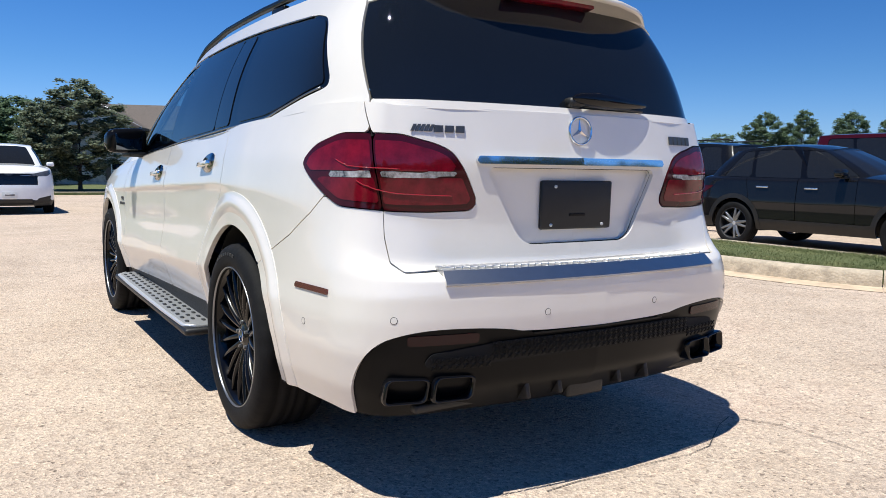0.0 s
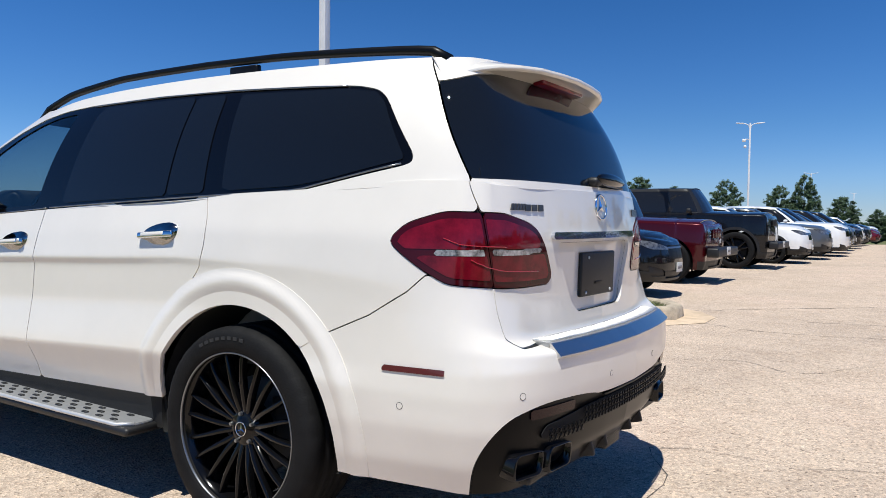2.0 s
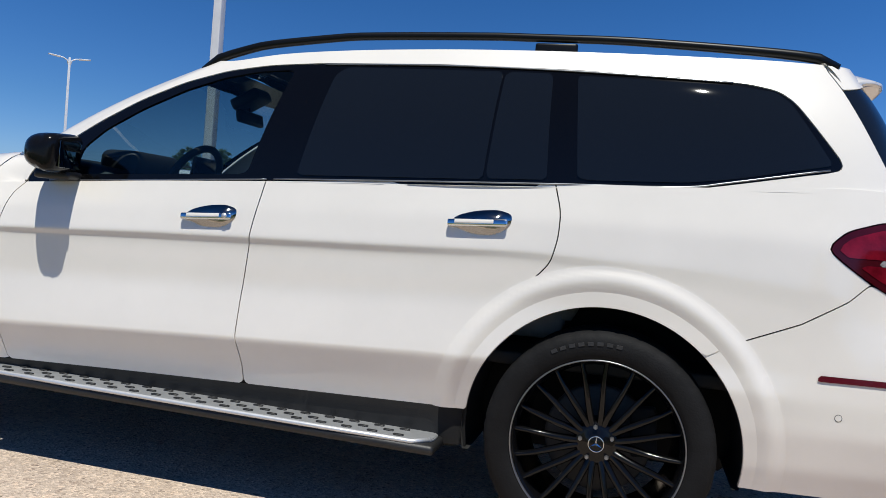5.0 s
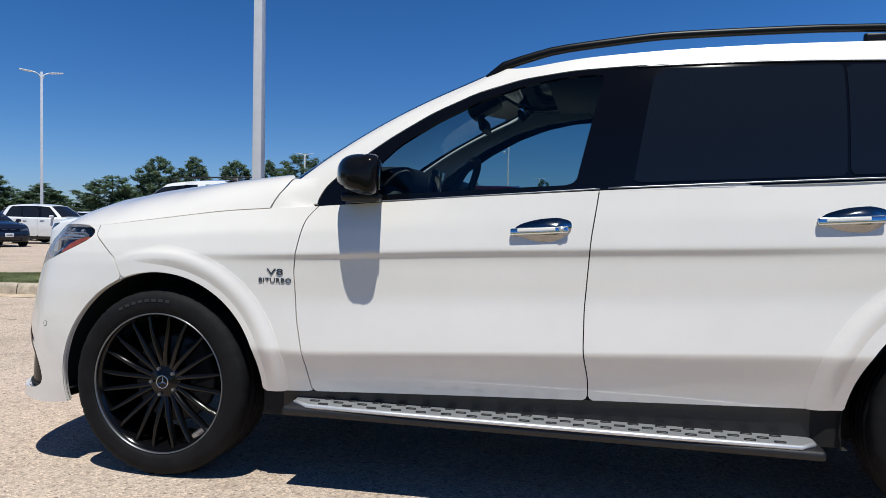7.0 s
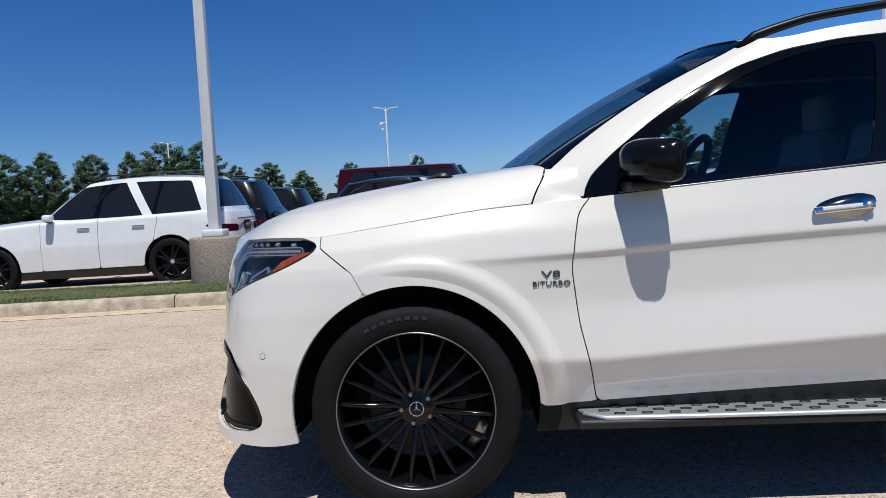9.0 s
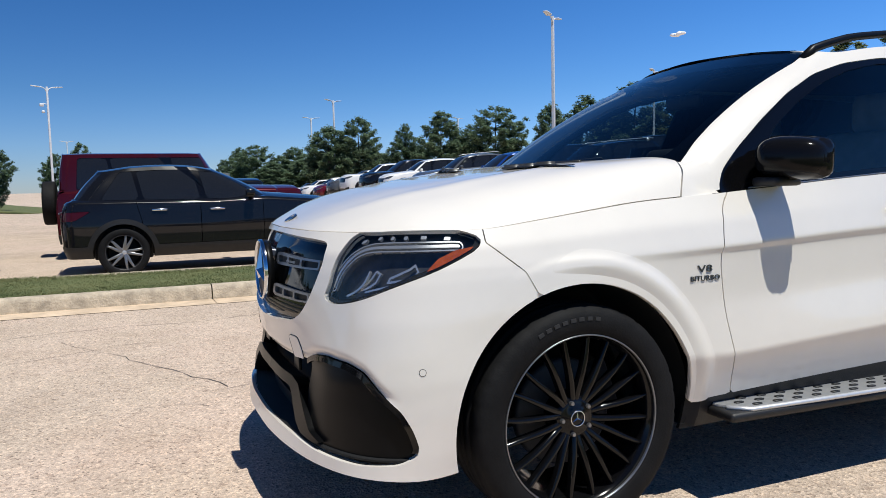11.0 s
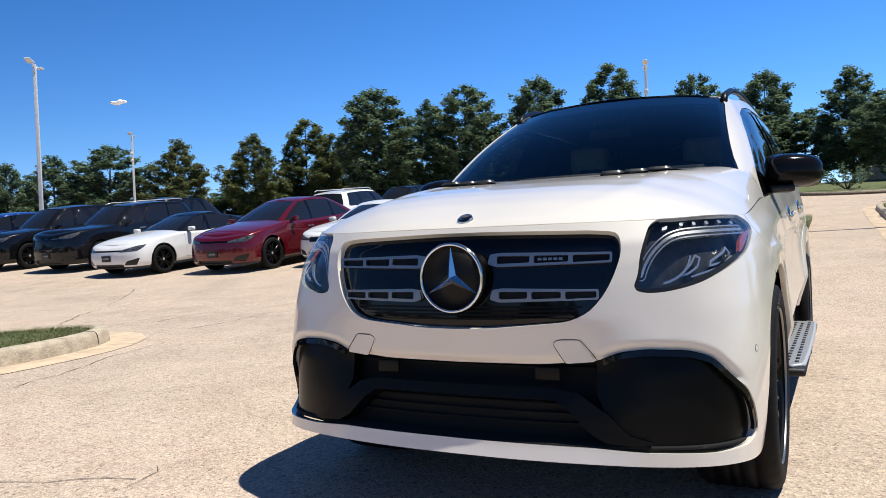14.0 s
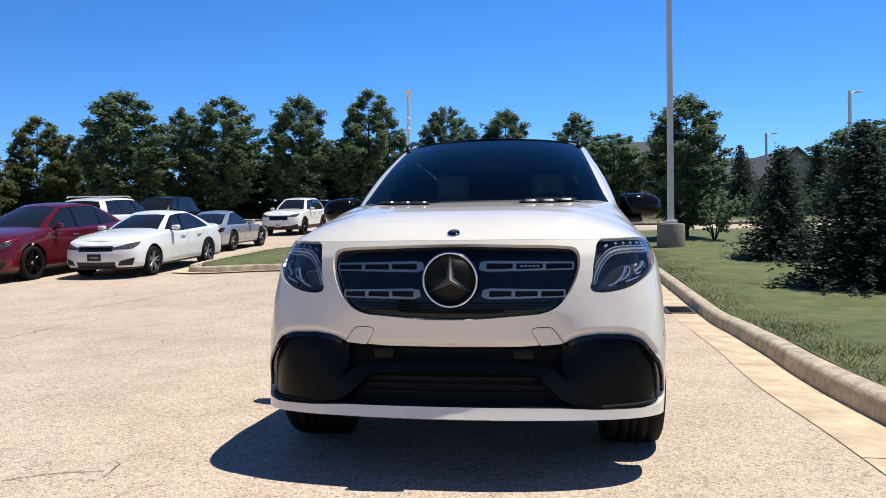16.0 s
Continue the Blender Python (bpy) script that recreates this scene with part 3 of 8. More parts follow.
# black rear apron with mesh band and twin pipes on each side
apron = part_me("rear_apron", clip_grid(W.grid(-.012), both_of(sd_diff, cut_arch) + .001, both=True, depth=.05), M_INTAKE, suv, "satin black rear apron")

# ---- nose: openings, grille, lamps
part_me("grille_panel", clip_grid(W.grid(-.028), sd_gr - .012, both=True, depth=.02), M_BLACKGLOSS, suv, "gloss black grille panel")
part_me("air_intake_back", clip_grid(W.grid(-.10), sd_in - .03, both=True, depth=0), M_DARK, suv)
for mir in (False, True):
    o = part_me("headlamp", clip_grid(W.grid(-.055), sd_lamp_f - .012, mirror=mir, depth=0), M_LAMPIN, suv, "dark headlamp with silver light guides and amber side marker")
    part_me("lens", clip_grid(G, sd_lamp_f + .002, mirror=mir, depth=.05), M_LENS, o)

# ---- bonnet
idx_b = [np.argmin(np.abs(W.u - v)) for v in np.linspace(us(3.40), W.u[-1], 60)]
top = G[:, -1]
Bf = np.array([top[i] for i in idx_b][::-1])            # from the middle of the nose to the corner by the lamp
nb = len(Bf)
rr = np.linspace(0, 1, 48)
sel = (G[:, -1, 0] > 2.5) & (G[:, -1, 1] > .5)
edge = np.vstack([G[sel, -1], Bf[::-1]])
edge = edge[np.argsort(edge[:, 0])]
y_foot = np.interp(2.622, edge[:, 0], edge[:, 1])
E_ = np.stack([np.interp(np.linspace(0, 1, nb), [0, .35, .7, .88, .94, 1], v) for v in ([2.72, 2.70, 2.63, 2.556, 2.572, 2.622], [0, .33, .62, .755, .812, y_foot], [1.27, 1.27, 1.26, 1.235, 1.19, 1.118])], 1)
HOOD = np.zeros((nb, len(rr), 3))
for i in range(nb):
    for j, r in enumerate(rr):
        p = Bf[i] * (1 - r) + E_[i] * r
        ye, ze = np.interp(p[0], edge[:, 0], edge[:, 1]), np.interp(p[0], edge[:, 0], edge[:, 2])
        if i == nb - 1:
            p[1] = min(ye, .93)
        w_ = min(1.0, (p[1] + 1e-4) / (ye + 1e-4)) if r > 0 else 1.0
        zc_h = np.interp(p[0], [2.6, 2.9, 3.157, 3.3, 3.504, 3.6, 3.707, 3.80, 3.85, 3.885], [1.268, 1.243, 1.216, 1.200, 1.170, 1.147, 1.112, 1.070, 1.046, 1.024])
        pw = np.interp(p[0], [2.6, 2.85, 3.1, 3.4, 3.8], [15, 10, 6.2, 4.2, 3.2])
        p[2] = ze + max(0, zc_h - ze) * (1 - w_ ** pw) + .006 * math.exp(-((w_ - .62) / .06) ** 2) * math.sin(math.pi * r) ** .7
        HOOD[i, j] = p
hs = .0045 - np.minimum(np.linalg.norm(HOOD - HOOD[-1:], axis=2), np.linalg.norm(HOOD - HOOD[:, :1], axis=2))
part_me("bonnet", clip_grid(HOOD, hs, both=True, depth=.015, turn=True), PAINT, suv)

# ---- glasshouse: loops from the belt to the roof
NB = [(-1.035, 0, 1.285), (-1.02, .35, 1.285), (-.985, .58, 1.285), (-.93, .70, 1.285), (-.85, .775, 1.285), (-.70, .832, 1.285), (-.45, .862, 1.275), (.2, .874, 1.245), (.8, .870, 1.22), (1.3, .867, 1.195), (1.8, .866, 1.165), (2.2, .862, 1.14), (2.42, .848, 1.12), (2.52, .81, 1.175), (2.58, .72, 1.235), (2.66, .45, 1.262), (2.71, 0, 1.268)]
NT = [(-.80, 0, 1.770), (-.785, .35, 1.762), (-.765, .50, 1.754), (-.735, .57, 1.748), (-.69, .605, 1.745), (-.60, .63, 1.747), (-.40, .648, 1.753), (.1, .662, 1.762), (.5, .664, 1.764), (.8, .663, 1.760), (1.1, .660, 1.750), (1.38, .652, 1.732), (1.60, .640, 1.703), (1.70, .61, 1.706), (1.75, .53, 1.718), (1.82, .33, 1.735), (1.85, 0, 1.743)]
ns = 260
kk = np.linspace(0, len(NB) - 1, ns)


def curve_k(P):
    """A smooth curve that reaches each of its points at a whole number."""
    p = np.array(P, float)
    q = np.vstack([p[:1] * np.array([1, -1, 1]) + 0 * p[:1], p, p[-1:]])
    q[0] = p[1] * np.array([1, -1, 1])
    q[-1] = p[-2] * np.array([1, -1, 1])
    i = np.minimum(kk.astype(int), len(p) - 2)
    t = (kk - i)[:, None]
    a, b, c, d = q[i], q[i + 1], q[i + 2], q[i + 3]
    return 0.5 * (2 * b + (c - a) * t + (2 * a - 5 * b + 4 * c - d) * t ** 2 + (3 * b - a - 3 * c + d) * t ** 3)


Bc, Tc = curve_k(NB), curve_k(NT)
nt_ = 44
tt = np.linspace(0, 1, nt_)
GH = Bc[:, None] * (1 - tt[None, :, None]) + Tc[:, None] * tt[None, :, None]
outn = np.cross(Tc - Bc, np.gradient(Bc, axis=0))
outn /= np.linalg.norm(outn, axis=1, keepdims=True)
GH += outn[:, None] * (0.030 * np.sin(np.pi * tt) ** 1.0)[None, :, None]
GH[0, :, 1], GH[-1, :, 1] = 0, 0
KK = np.repeat(kk[:, None], nt_, 1)
gx, gy, gz = GH[..., 0], GH[..., 1], GH[..., 2]
S_DLO = rpoly([(2.435, 1.120), (2.0, 1.150), (1.31, 1.198), (.2, 1.248), (-.22, 1.266), (-.36, 1.292), (-.66, 1.352), (-.70, 1.366), (-.695, 1.395), (-.55, 1.590), (-.50, 1.630), (-.40, 1.653), (-.2, 1.668), (.2, 1.686), (.7, 1.696), (1.20, 1.690), (1.42, 1.678), (1.62, 1.650), (1.80, 1.598), (1.98, 1.512), (2.15, 1.405), (2.30, 1.294), (2.40, 1.205)], .04)
S_SCREEN = chaikin([(-1, 1.0), (.76, 1.0), (.778, 1.17), (.748, 1.26), (.715, 1.33), (.648, 1.55), (.608, 1.685), (.565, 1.715), (.3, 1.745), (-.1, 1.78), (-1, 1.78)], 1)
side = (KK > 4.0) & (KK < 13.1)
sd_dlo = np.where(side, sd_poly(gx, gz, S_DLO), 1.0)
sd_scr = np.where(KK > 12.6, sd_poly(gy, gz, S_SCREEN), 1.0)
gate_line = np.where(KK < 5.5, sd_poly(gx, gz, [(-2, 1.2), (-.90, 1.2), (-.880, 1.315), (-.808, 1.45), (-.712, 1.64), (-.662, 1.72), (-.640, 1.8), (-2, 1.8)]), 1.0)
sd_bgl = np.where(KK < 5.5, np.maximum(np.maximum(gate_line + .003, 1.312 - gz), gz - np.interp(gy, [0, .3, .45, .55, .60, .66], [1.715, 1.711, 1.703, 1.688, 1.674, 1.655])), 1.0)


def gh(off):
    return GH + outn[:, None] * off


pillar = both_of(-sd_dlo, -sd_scr, -sd_bgl)
# cowl: white corners between bonnet, wing and pillar, black tray below the screen
s_c = np.linspace(0, 1, 60)
kc = np.interp(s_c, [0, .5, 1], [12, 13.6, 16])
fc = np.interp(s_c, [0, .5, 1], [1, .88, 0])
# height on the pillar at which the foot runs out into it
def foot_t(k):
    return np.interp(k, [12.0, 12.5, 12.8, 13.1, 13.4, 13.6, 13.75], [.0, .03, .085, .115, .09, .05, .0])


def on_gh(k, t):
    i = np.clip(k / kk[-1] * (ns - 1), 0, ns - 1.001)
    j = np.clip(t * (nt_ - 1), 0, nt_ - 1.001)
    a, b = i.astype(int), j.astype(int)
    f, g = (i - a)[:, None], (j - b)[:, None]
    return (GH[a, b] * (1 - f) + GH[a + 1, b] * f) * (1 - g) + (GH[a, b + 1] * (1 - f) + GH[a + 1, b + 1] * f) * g


Bcw = on_gh(kc, foot_t(kc))
Tcw = on_gh(kc, foot_t(kc) + .03) - Bcw
Tcw /= np.linalg.norm(Tcw, axis=1, keepdims=True)
Acw = np.stack([np.interp(fc, np.linspace(0, 1, nb), HOOD[:, -1, a]) for a in range(3)], 1)
Acw += np.interp(s_c, [0, .45, .52, 1], [0, 0, 1, 1])[:, None] * np.array([.012, 0, -.004]) + np.interp(s_c, [0, .45, .52], [1, 1, 0])[:, None] * np.array([-.007, 0, -.001])
span = Bcw - Acw
ln = np.linalg.norm(span, axis=1, keepdims=True)
lead = span * 1.0
ease_b = np.interp(s_c, [0, .12, .5, .6], [.0, .8, .8, .2])[:, None]
land = Tcw * ln * ease_b + span * (1 - ease_b)
lc = np.linspace(0, 1.0, 20)
h_ = lc[None, :, None]
COWL = (2 * h_ ** 3 - 3 * h_ ** 2 + 1) * Acw[:, None] + (h_ ** 3 - 2 * h_ ** 2 + h_) * lead[:, None] + (3 * h_ ** 2 - 2 * h_ ** 3) * Bcw[:, None] + (h_ ** 3 - h_ ** 2) * land[:, None]
cw_white = np.repeat((s_c - .53)[:, None] * .5, 20, 1)
for mir in (False, True):
    part_me("cowl_corner", clip_grid(COWL, cw_white, mirror=mir, depth=.01), PAINT, suv)
part_me("cowl_tray", clip_grid(COWL, .001 - cw_white, both=True, depth=.01), M_BLACKPL, suv, "black plastic cowl below the windscreen")
for mir in (False, True):
    part_me("roof_side", clip_grid(GH, both_of(pillar, -gate_line, np.where(KK > 11.9, foot_t(KK) - .004 - tt[None, :], -1.0)) + .001, mirror=mir, depth=.02), PAINT, suv)
part_me("tailgate_frame", clip_grid(GH, both_of(pillar, gate_line + .0035), both=True, depth=.02), PAINT, suv)
part_me("rear_window", clip_grid(gh(-.004), sd_bgl + .002, both=True, depth=.01), M_PRIV, suv, "black tinted rear window")
part_me("windscreen", clip_grid(gh(-.004), sd_scr + .002, both=True, depth=.0), M_SCREEN, suv)
band = both_of(sd_scr + .003, -(sd_poly(gy, gz, [(-1, 1.285), (.68, 1.27), (.68, 1.32), (.627, 1.55), (.585, 1.665), (-1, 1.70)])))
part_me("windscreen_border", clip_grid(gh(-.007), band, both=True, depth=.0), M_BLACKGLOSS, suv)

# side glass: frame in gloss black, panes set in it
S_PANE_F = rpoly([(2.19, 1.175), (1.40, 1.222), (1.302, 1.660), (1.46, 1.650), (1.62, 1.618), (1.78, 1.562), (1.95, 1.474), (2.10, 1.376), (2.185, 1.29)], .025)
S_PANE_R = rpoly([(1.19, 1.230), (.56, 1.255), (.472, 1.258), (.455, 1.672), (1.08, 1.674), (1.12, 1.64)], .012)
S_PANE_RQ = rpoly([(.462, 1.262), (.245, 1.270), (.27, 1.668), (.445, 1.672)], .010)
S_PANE_Q = rpoly([(.14, 1.276), (-.22, 1.290), (-.37, 1.312), (-.67, 1.377), (-.54, 1.582), (-.49, 1.624), (-.36, 1.644), (.18, 1.664)], .015)
panes = [sd_poly(gx, gz, s) for s in (S_PANE_F, S_PANE_R, S_PANE_RQ, S_PANE_Q)]
door_line = .0016 - np.abs(gx - np.interp(gz, [1.19, 1.40, 1.66], [1.302, 1.285, 1.225]))
frame_b = both_of(sd_dlo + .0015, -panes[0], door_line)
_sx, _sy, _sz = gx[side], gy[side], gz[side]


def on_glass(pts, n, out=.003):
    """Points on the side glass along a line of (x, z)."""
    res = []
    for x_, z_ in spline(pts, n)[0]:
        d_ = np.hypot(_sx - x_, _sz - z_)
        i_ = np.argsort(d_)[:6]
        w_ = 1 / (d_[i_] + .004) ** 2
        res.append((x_, float((_sy[i_] * w_).sum() / w_.sum()) + out, z_))
    return res


TRIMS = [([(2.30, 1.142), (2.0, 1.160), (1.31, 1.206)], "thin bright strip below the front window"), ([(1.28, 1.209), (.8, 1.232), (.2, 1.258), (-.20, 1.274), (-.36, 1.300), (-.66, 1.361)], "thin bright strip below the rear windows"),
         ([(-.35, 1.656), (.2, 1.681), (.7, 1.691), (1.18, 1.685)], "thin bright strip above the rear windows")]
for mir in (False, True):
    part_me("window_surround", clip_grid(gh(-.003), frame_b, mirror=mir, depth=.01), M_SURROUND, suv, "gloss black window surround")
    for pts_, lab_ in TRIMS:
        part("window_trim", tube_bm([(a_, -b_ if mir else b_, c_) for a_, b_, c_ in on_glass(pts_, 40, .001)], .0032, 6), M_BARSIL, suv, lab_)
    part_me("front_window", clip_grid(gh(-.007), both_of(panes[0] - .004, sd_dlo), mirror=mir, depth=0), M_GLASS, suv)
    for k, nm in ((1, "rear_door_window"), (2, "rear_vent_window"), (3, "rear_quarter_window")):
        part_me(nm, clip_grid(gh(.0005), np.where(side, panes[k], 1), mirror=mir, depth=.004), M_PRIV, suv, "dark privacy glass")

# roof skin, black glass in its middle
ny = 24
ROOF = np.zeros((ns, ny, 3))
for j, f in enumerate(np.linspace(0, 1, ny)):
    c = Tc.copy()
    c[:, 1] *= (1 - f)
    c[:, 2] += (1 - (1 - f) ** 2) * 0.026 * np.clip(np.abs(Tc[:, 1]) / .66, 0, 1)
    ROOF[:, j] = c
rx, ry = ROOF[..., 0], ROOF[..., 1]
sd_rg = sd_poly(rx, ry, chaikin([(2.2, -1), (2.2, .52), (1.66, .55), (1.5, .535), (-.3, .535), (-.42, .50), (-.42, -1)], 1))
part_me("roof", clip_grid(ROOF, -sd_rg + .002, both=True, depth=.01), PAINT, suv)
part_me("roof_glass", clip_grid(ROOF + np.array([0, 0, .002]), sd_rg, both=True, depth=.01), M_BLACKGLOSS, suv, "black glass roof panel")

# ---------------------------------------------------------------- fittings of the white SUV


def site(u, z, off=0.0, mirror=False, grid=None):
    """A frame on the body's skin: local x to the viewer's right, y up the skin, z outwards."""
    P = G if grid is None else grid
    i = int(np.clip(np.searchsorted(W.u, u), 1, len(W.u) - 2))
    j = int(np.clip(np.argmin(np.abs(P[i, :, 2] - z)), 1, P.shape[1] - 2))
    p = P[i, j].copy()
    zz = P[i, :, 2]
    p = np.array([np.interp(z, zz, P[i, :, k]) for k in range(3)])
    n = np.cross(P[i, j + 1] - P[i, j - 1], P[i + 1, j] - P[i - 1, j])
    n = Vector(n).normalized()
    p = Vector(p)
    if mirror:
        p.y, n.y = -p.y, -n.y
    p = p + n * off
    x = Vector((0, 0, 1)).cross(n).normalized()
    y = n.cross(x)
    m = Matrix((x, y, n)).transposed().to_4x4()
    m.translation = p
    return m


def on_body(name, bm, material, m, parent=None, label="", smooth=True):
    bmesh.ops.transform(bm, matrix=m, verts=bm.verts)
    return part(name, bm, material, parent or suv, label, smooth)


def ring_bm(r, w, h, seg=40):
    """A flat ring with rounded rim, about local z."""
    vs, fs = lathe([(r - w / 2, 0), (r - w / 2, h * .7), (r - w / 4, h), (r + w / 4, h), (r + w / 2, h * .7), (r + w / 2, 0)], seg)
    bm = bmesh.new()
    bv = [bm.verts.new((x, -zz, y)) for x, y, zz in vs]
    for f in fs:
        bm.faces.new([bv[i] for i in f])
    bmesh.ops.recalc_face_normals(bm, faces=bm.faces)
    return bm


def star_bm(r, h=0.006):
    """Three raised blades that meet in a peak."""
    bm = bmesh.new()
    top_ = bm.verts.new((0, 0, h))
    for k in range(3):
        a = math.pi / 2 + k * 2 * math.pi / 3
        tip = bm.verts.new((r * math.cos(a), r * math.sin(a), 0))
        sides = [bm.verts.new((r * .175 * math.cos(a + d), r * .175 * math.sin(a + d), 0)) for d in (-math.pi / 3, math.pi / 3)]
        bm.faces.new((top_, tip, sides[1]))
        bm.faces.new((top_, sides[0], tip))
    bmesh.ops.recalc_face_normals(bm, faces=bm.faces)
    return bm


def plate_bm(pts, h, bevel=0.0):
    """A flat plate with the outline pts, h thick, standing on local z = 0."""
    bm = bmesh.new()
    f = bm.faces.new([bm.verts.new((x, y, 0)) for x, y in pts])
    bm.normal_update()
    if f.normal.z < 0:
        f.normal_flip()
    ext = bmesh.ops.extrude_face_region(bm, geom=[f])
    bmesh.ops.translate(bm, vec=(0, 0, h), verts=[v for v in ext["geom"] if isinstance(v, bmesh.types.BMVert)])
    bmesh.ops.recalc_face_normals(bm, faces=bm.faces)
    if bevel:
        tops = [e for e in bm.edges if all(v.co.z > h * .9 for v in e.verts)]
        bmesh.ops.bevel(bm, geom=tops, offset=bevel, segments=2, affect="EDGES")
    return bm


def text_mesh(body, size, depth):
    cu = bpy.data.curves.new("lettering", "FONT")
    cu.body, cu.size, cu.extrude, cu.bevel_depth = body, size, depth, 0.0
    cu.align_x, cu.align_y = "CENTER", "CENTER"
    cu.resolution_u = 2
    tmp = bpy.data.objects.new("lettering", cu)
    me = bpy.data.meshes.new_from_object(tmp)
    bpy.data.objects.remove(tmp)
    return me


# ---- wheels
def spoke_mesh(r0, r1, w0, w1, th, y0, y1, sweep):
    """A blade from the hub to the rim, bowed, with a rounded back; along local x, facing +y."""
    bm = bmesh.new()
    rows = []
    n = 7
    for i in range(n):
        f = i / (n - 1)
        r = r0 + (r1 - r0) * f
        w = w0 + (w1 - w0) * f
        y = y0 + (y1 - y0) * f + .012 * math.sin(math.pi * f)
        c = sweep * math.sin(math.pi * f * .5) ** 2
        rows.append([bm.verts.new((r, y - th, c - w * .9)), bm.verts.new((r, y - th * .2, c - w)), bm.verts.new((r, y, c - w * .45)), bm.verts.new((r, y, c + w * .45)), bm.verts.new((r, y - th * .2, c + w)), bm.verts.new((r, y - th, c + w * .9))])
    for a, b in zip(rows, rows[1:]):
        for k in range(5):
            bm.faces.new((a[k], a[k + 1], b[k + 1], b[k]))
    bmesh.ops.recalc_face_normals(bm, faces=bm.faces)
    me = bpy.data.meshes.new("spoke")
    bm.to_mesh(me)
    bm.free()
    return me


def tyre_mesh(R, rim, half, seg=96):
    prof = [(rim - .004, half * .80), (rim + .006, half * .97), (rim + .022, half * 1.0), (R - .060, half * 1.03), (R - .030, half * 1.0), (R - .012, half * .93), (R - .003, half * .80)]
    for g0, g1 in ((.52, .44), (.16, .08)):
        prof += [(R, half * (g0 + .02)), (R - .008, half * g0), (R - .008, half * g1), (R, half * (g1 - .02))]
    prof = prof + [(r, -y) for r, y in prof[::-1]]
    vs, fs = lathe(prof, seg * 2)
    n = len(prof)
    out = []
    for i, (x, y, z) in enumerate(vs):
        s, k = divmod(i, n)
        f = 1.0
        if (s % 6) in (0,) and (k in (4, 5, 6) or n - 1 - k in (4, 5, 6)):
            f = (R - .003) / R
        out.append((x * f, y, z * f))
    return mesh_of(out, fs, "tyre")


RIM_R, TW = 0.288, 0.145
me_tyre = tyre_mesh(TYRE_R, RIM_R, TW)
bv, bf = lathe([(RIM_R - .004, TW * .86), (RIM_R - .012, TW * .80), (RIM_R - .020, TW * .60), (RIM_R - .028, TW * .2), (RIM_R - .032, -TW * .9)], 72)
me_barrel = mesh_of(bv, bf, "wheel")
bv, bf = lathe([(RIM_R + .004, TW * .93), (RIM_R + .0035, TW * .975), (RIM_R + .001, TW * .985), (RIM_R - .0015, TW * .965), (RIM_R - .002, TW * .93)], 96)
me_lip = mesh_of(bv, bf, "rim_lip")
me_spoke = spoke_mesh(.045, RIM_R - .012, .0125, .0075, .03, TW * .60, TW * .80, .018)
me_spoke2 = spoke_mesh(.045, RIM_R - .012, .0125, .0075, .03, TW * .60, TW * .80, -.018)
bv, bf = lathe([(.0, TW * .70), (.03, TW * .695), (.036, TW * .67), (.055, TW * .64), (.072, TW * .62), (.078, TW * .4), (.08, -.02)], 40)
me_hub = mesh_of(bv, bf, "hub")
bv, bf = lathe([(.07, .012), (.175, .012), (.185, .006), (.185, -.02), (.07, -.02)], 48)
me_disc = mesh_of(bv, bf, "brake_disc")


def finish_mesh(me, material):
    me.materials.append(material)
    me.polygons.foreach_set("use_smooth", [True] * len(me.polygons))
    return me


for me_, m_ in ((me_tyre, M_RUBBER), (me_barrel, M_RIM), (me_lip, M_BARSIL), (me_spoke, M_RIM), (me_spoke2, M_RIM), (me_hub, M_RIM), (me_disc, M_DISC)):
    finish_mesh(me_, m_)
bm = cyl_bm(.0085, .007, .014, 6)
me_bolt = bpy.data.meshes.new("wheel_bolt")
bm.to_mesh(me_bolt)
bm.free()
me_bolt.materials.append(M_BARSIL)
bm = ring_bm(.026, .0035, .003, 32)
me_capring = bpy.data.meshes.new("cap_ring")
bm.to_mesh(me_capring)
bm.free()
finish_mesh(me_capring, M_CHROME)
bm = star_bm(.025, .004)
me_capstar = bpy.data.meshes.new("cap_star")
bm.to_mesh(me_capstar)
bm.free()
me_capstar.materials.append(M_CHROME)
# sidewall marks: short raised bars
bm = bmesh.new()
for k in range(8):
    a = radians(62 + k * 5.2)
    q = box_bm(.020, .004, .012)
    mm = Matrix.Rotation(0, 4, "Y") @ Matrix.Translation((math.cos(a) * .345, TW * 1.022, math.sin(a) * .345)) @ Matrix.Rotation(math.pi / 2 - a, 4, "Y")
    bmesh.ops.transform(q, matrix=mm, verts=q.verts)
    tmp_me = bpy.data.meshes.new("t")
    q.to_mesh(tmp_me)
    q.free()
    bm.from_mesh(tmp_me)
    bpy.data.meshes.remove(tmp_me)
me_marks = bpy.data.meshes.new("sidewall_mark")
bm.to_mesh(me_marks)
bm.free()
me_marks.materials.append(mat("worn_rubber", (.022, .022, .023), .6))


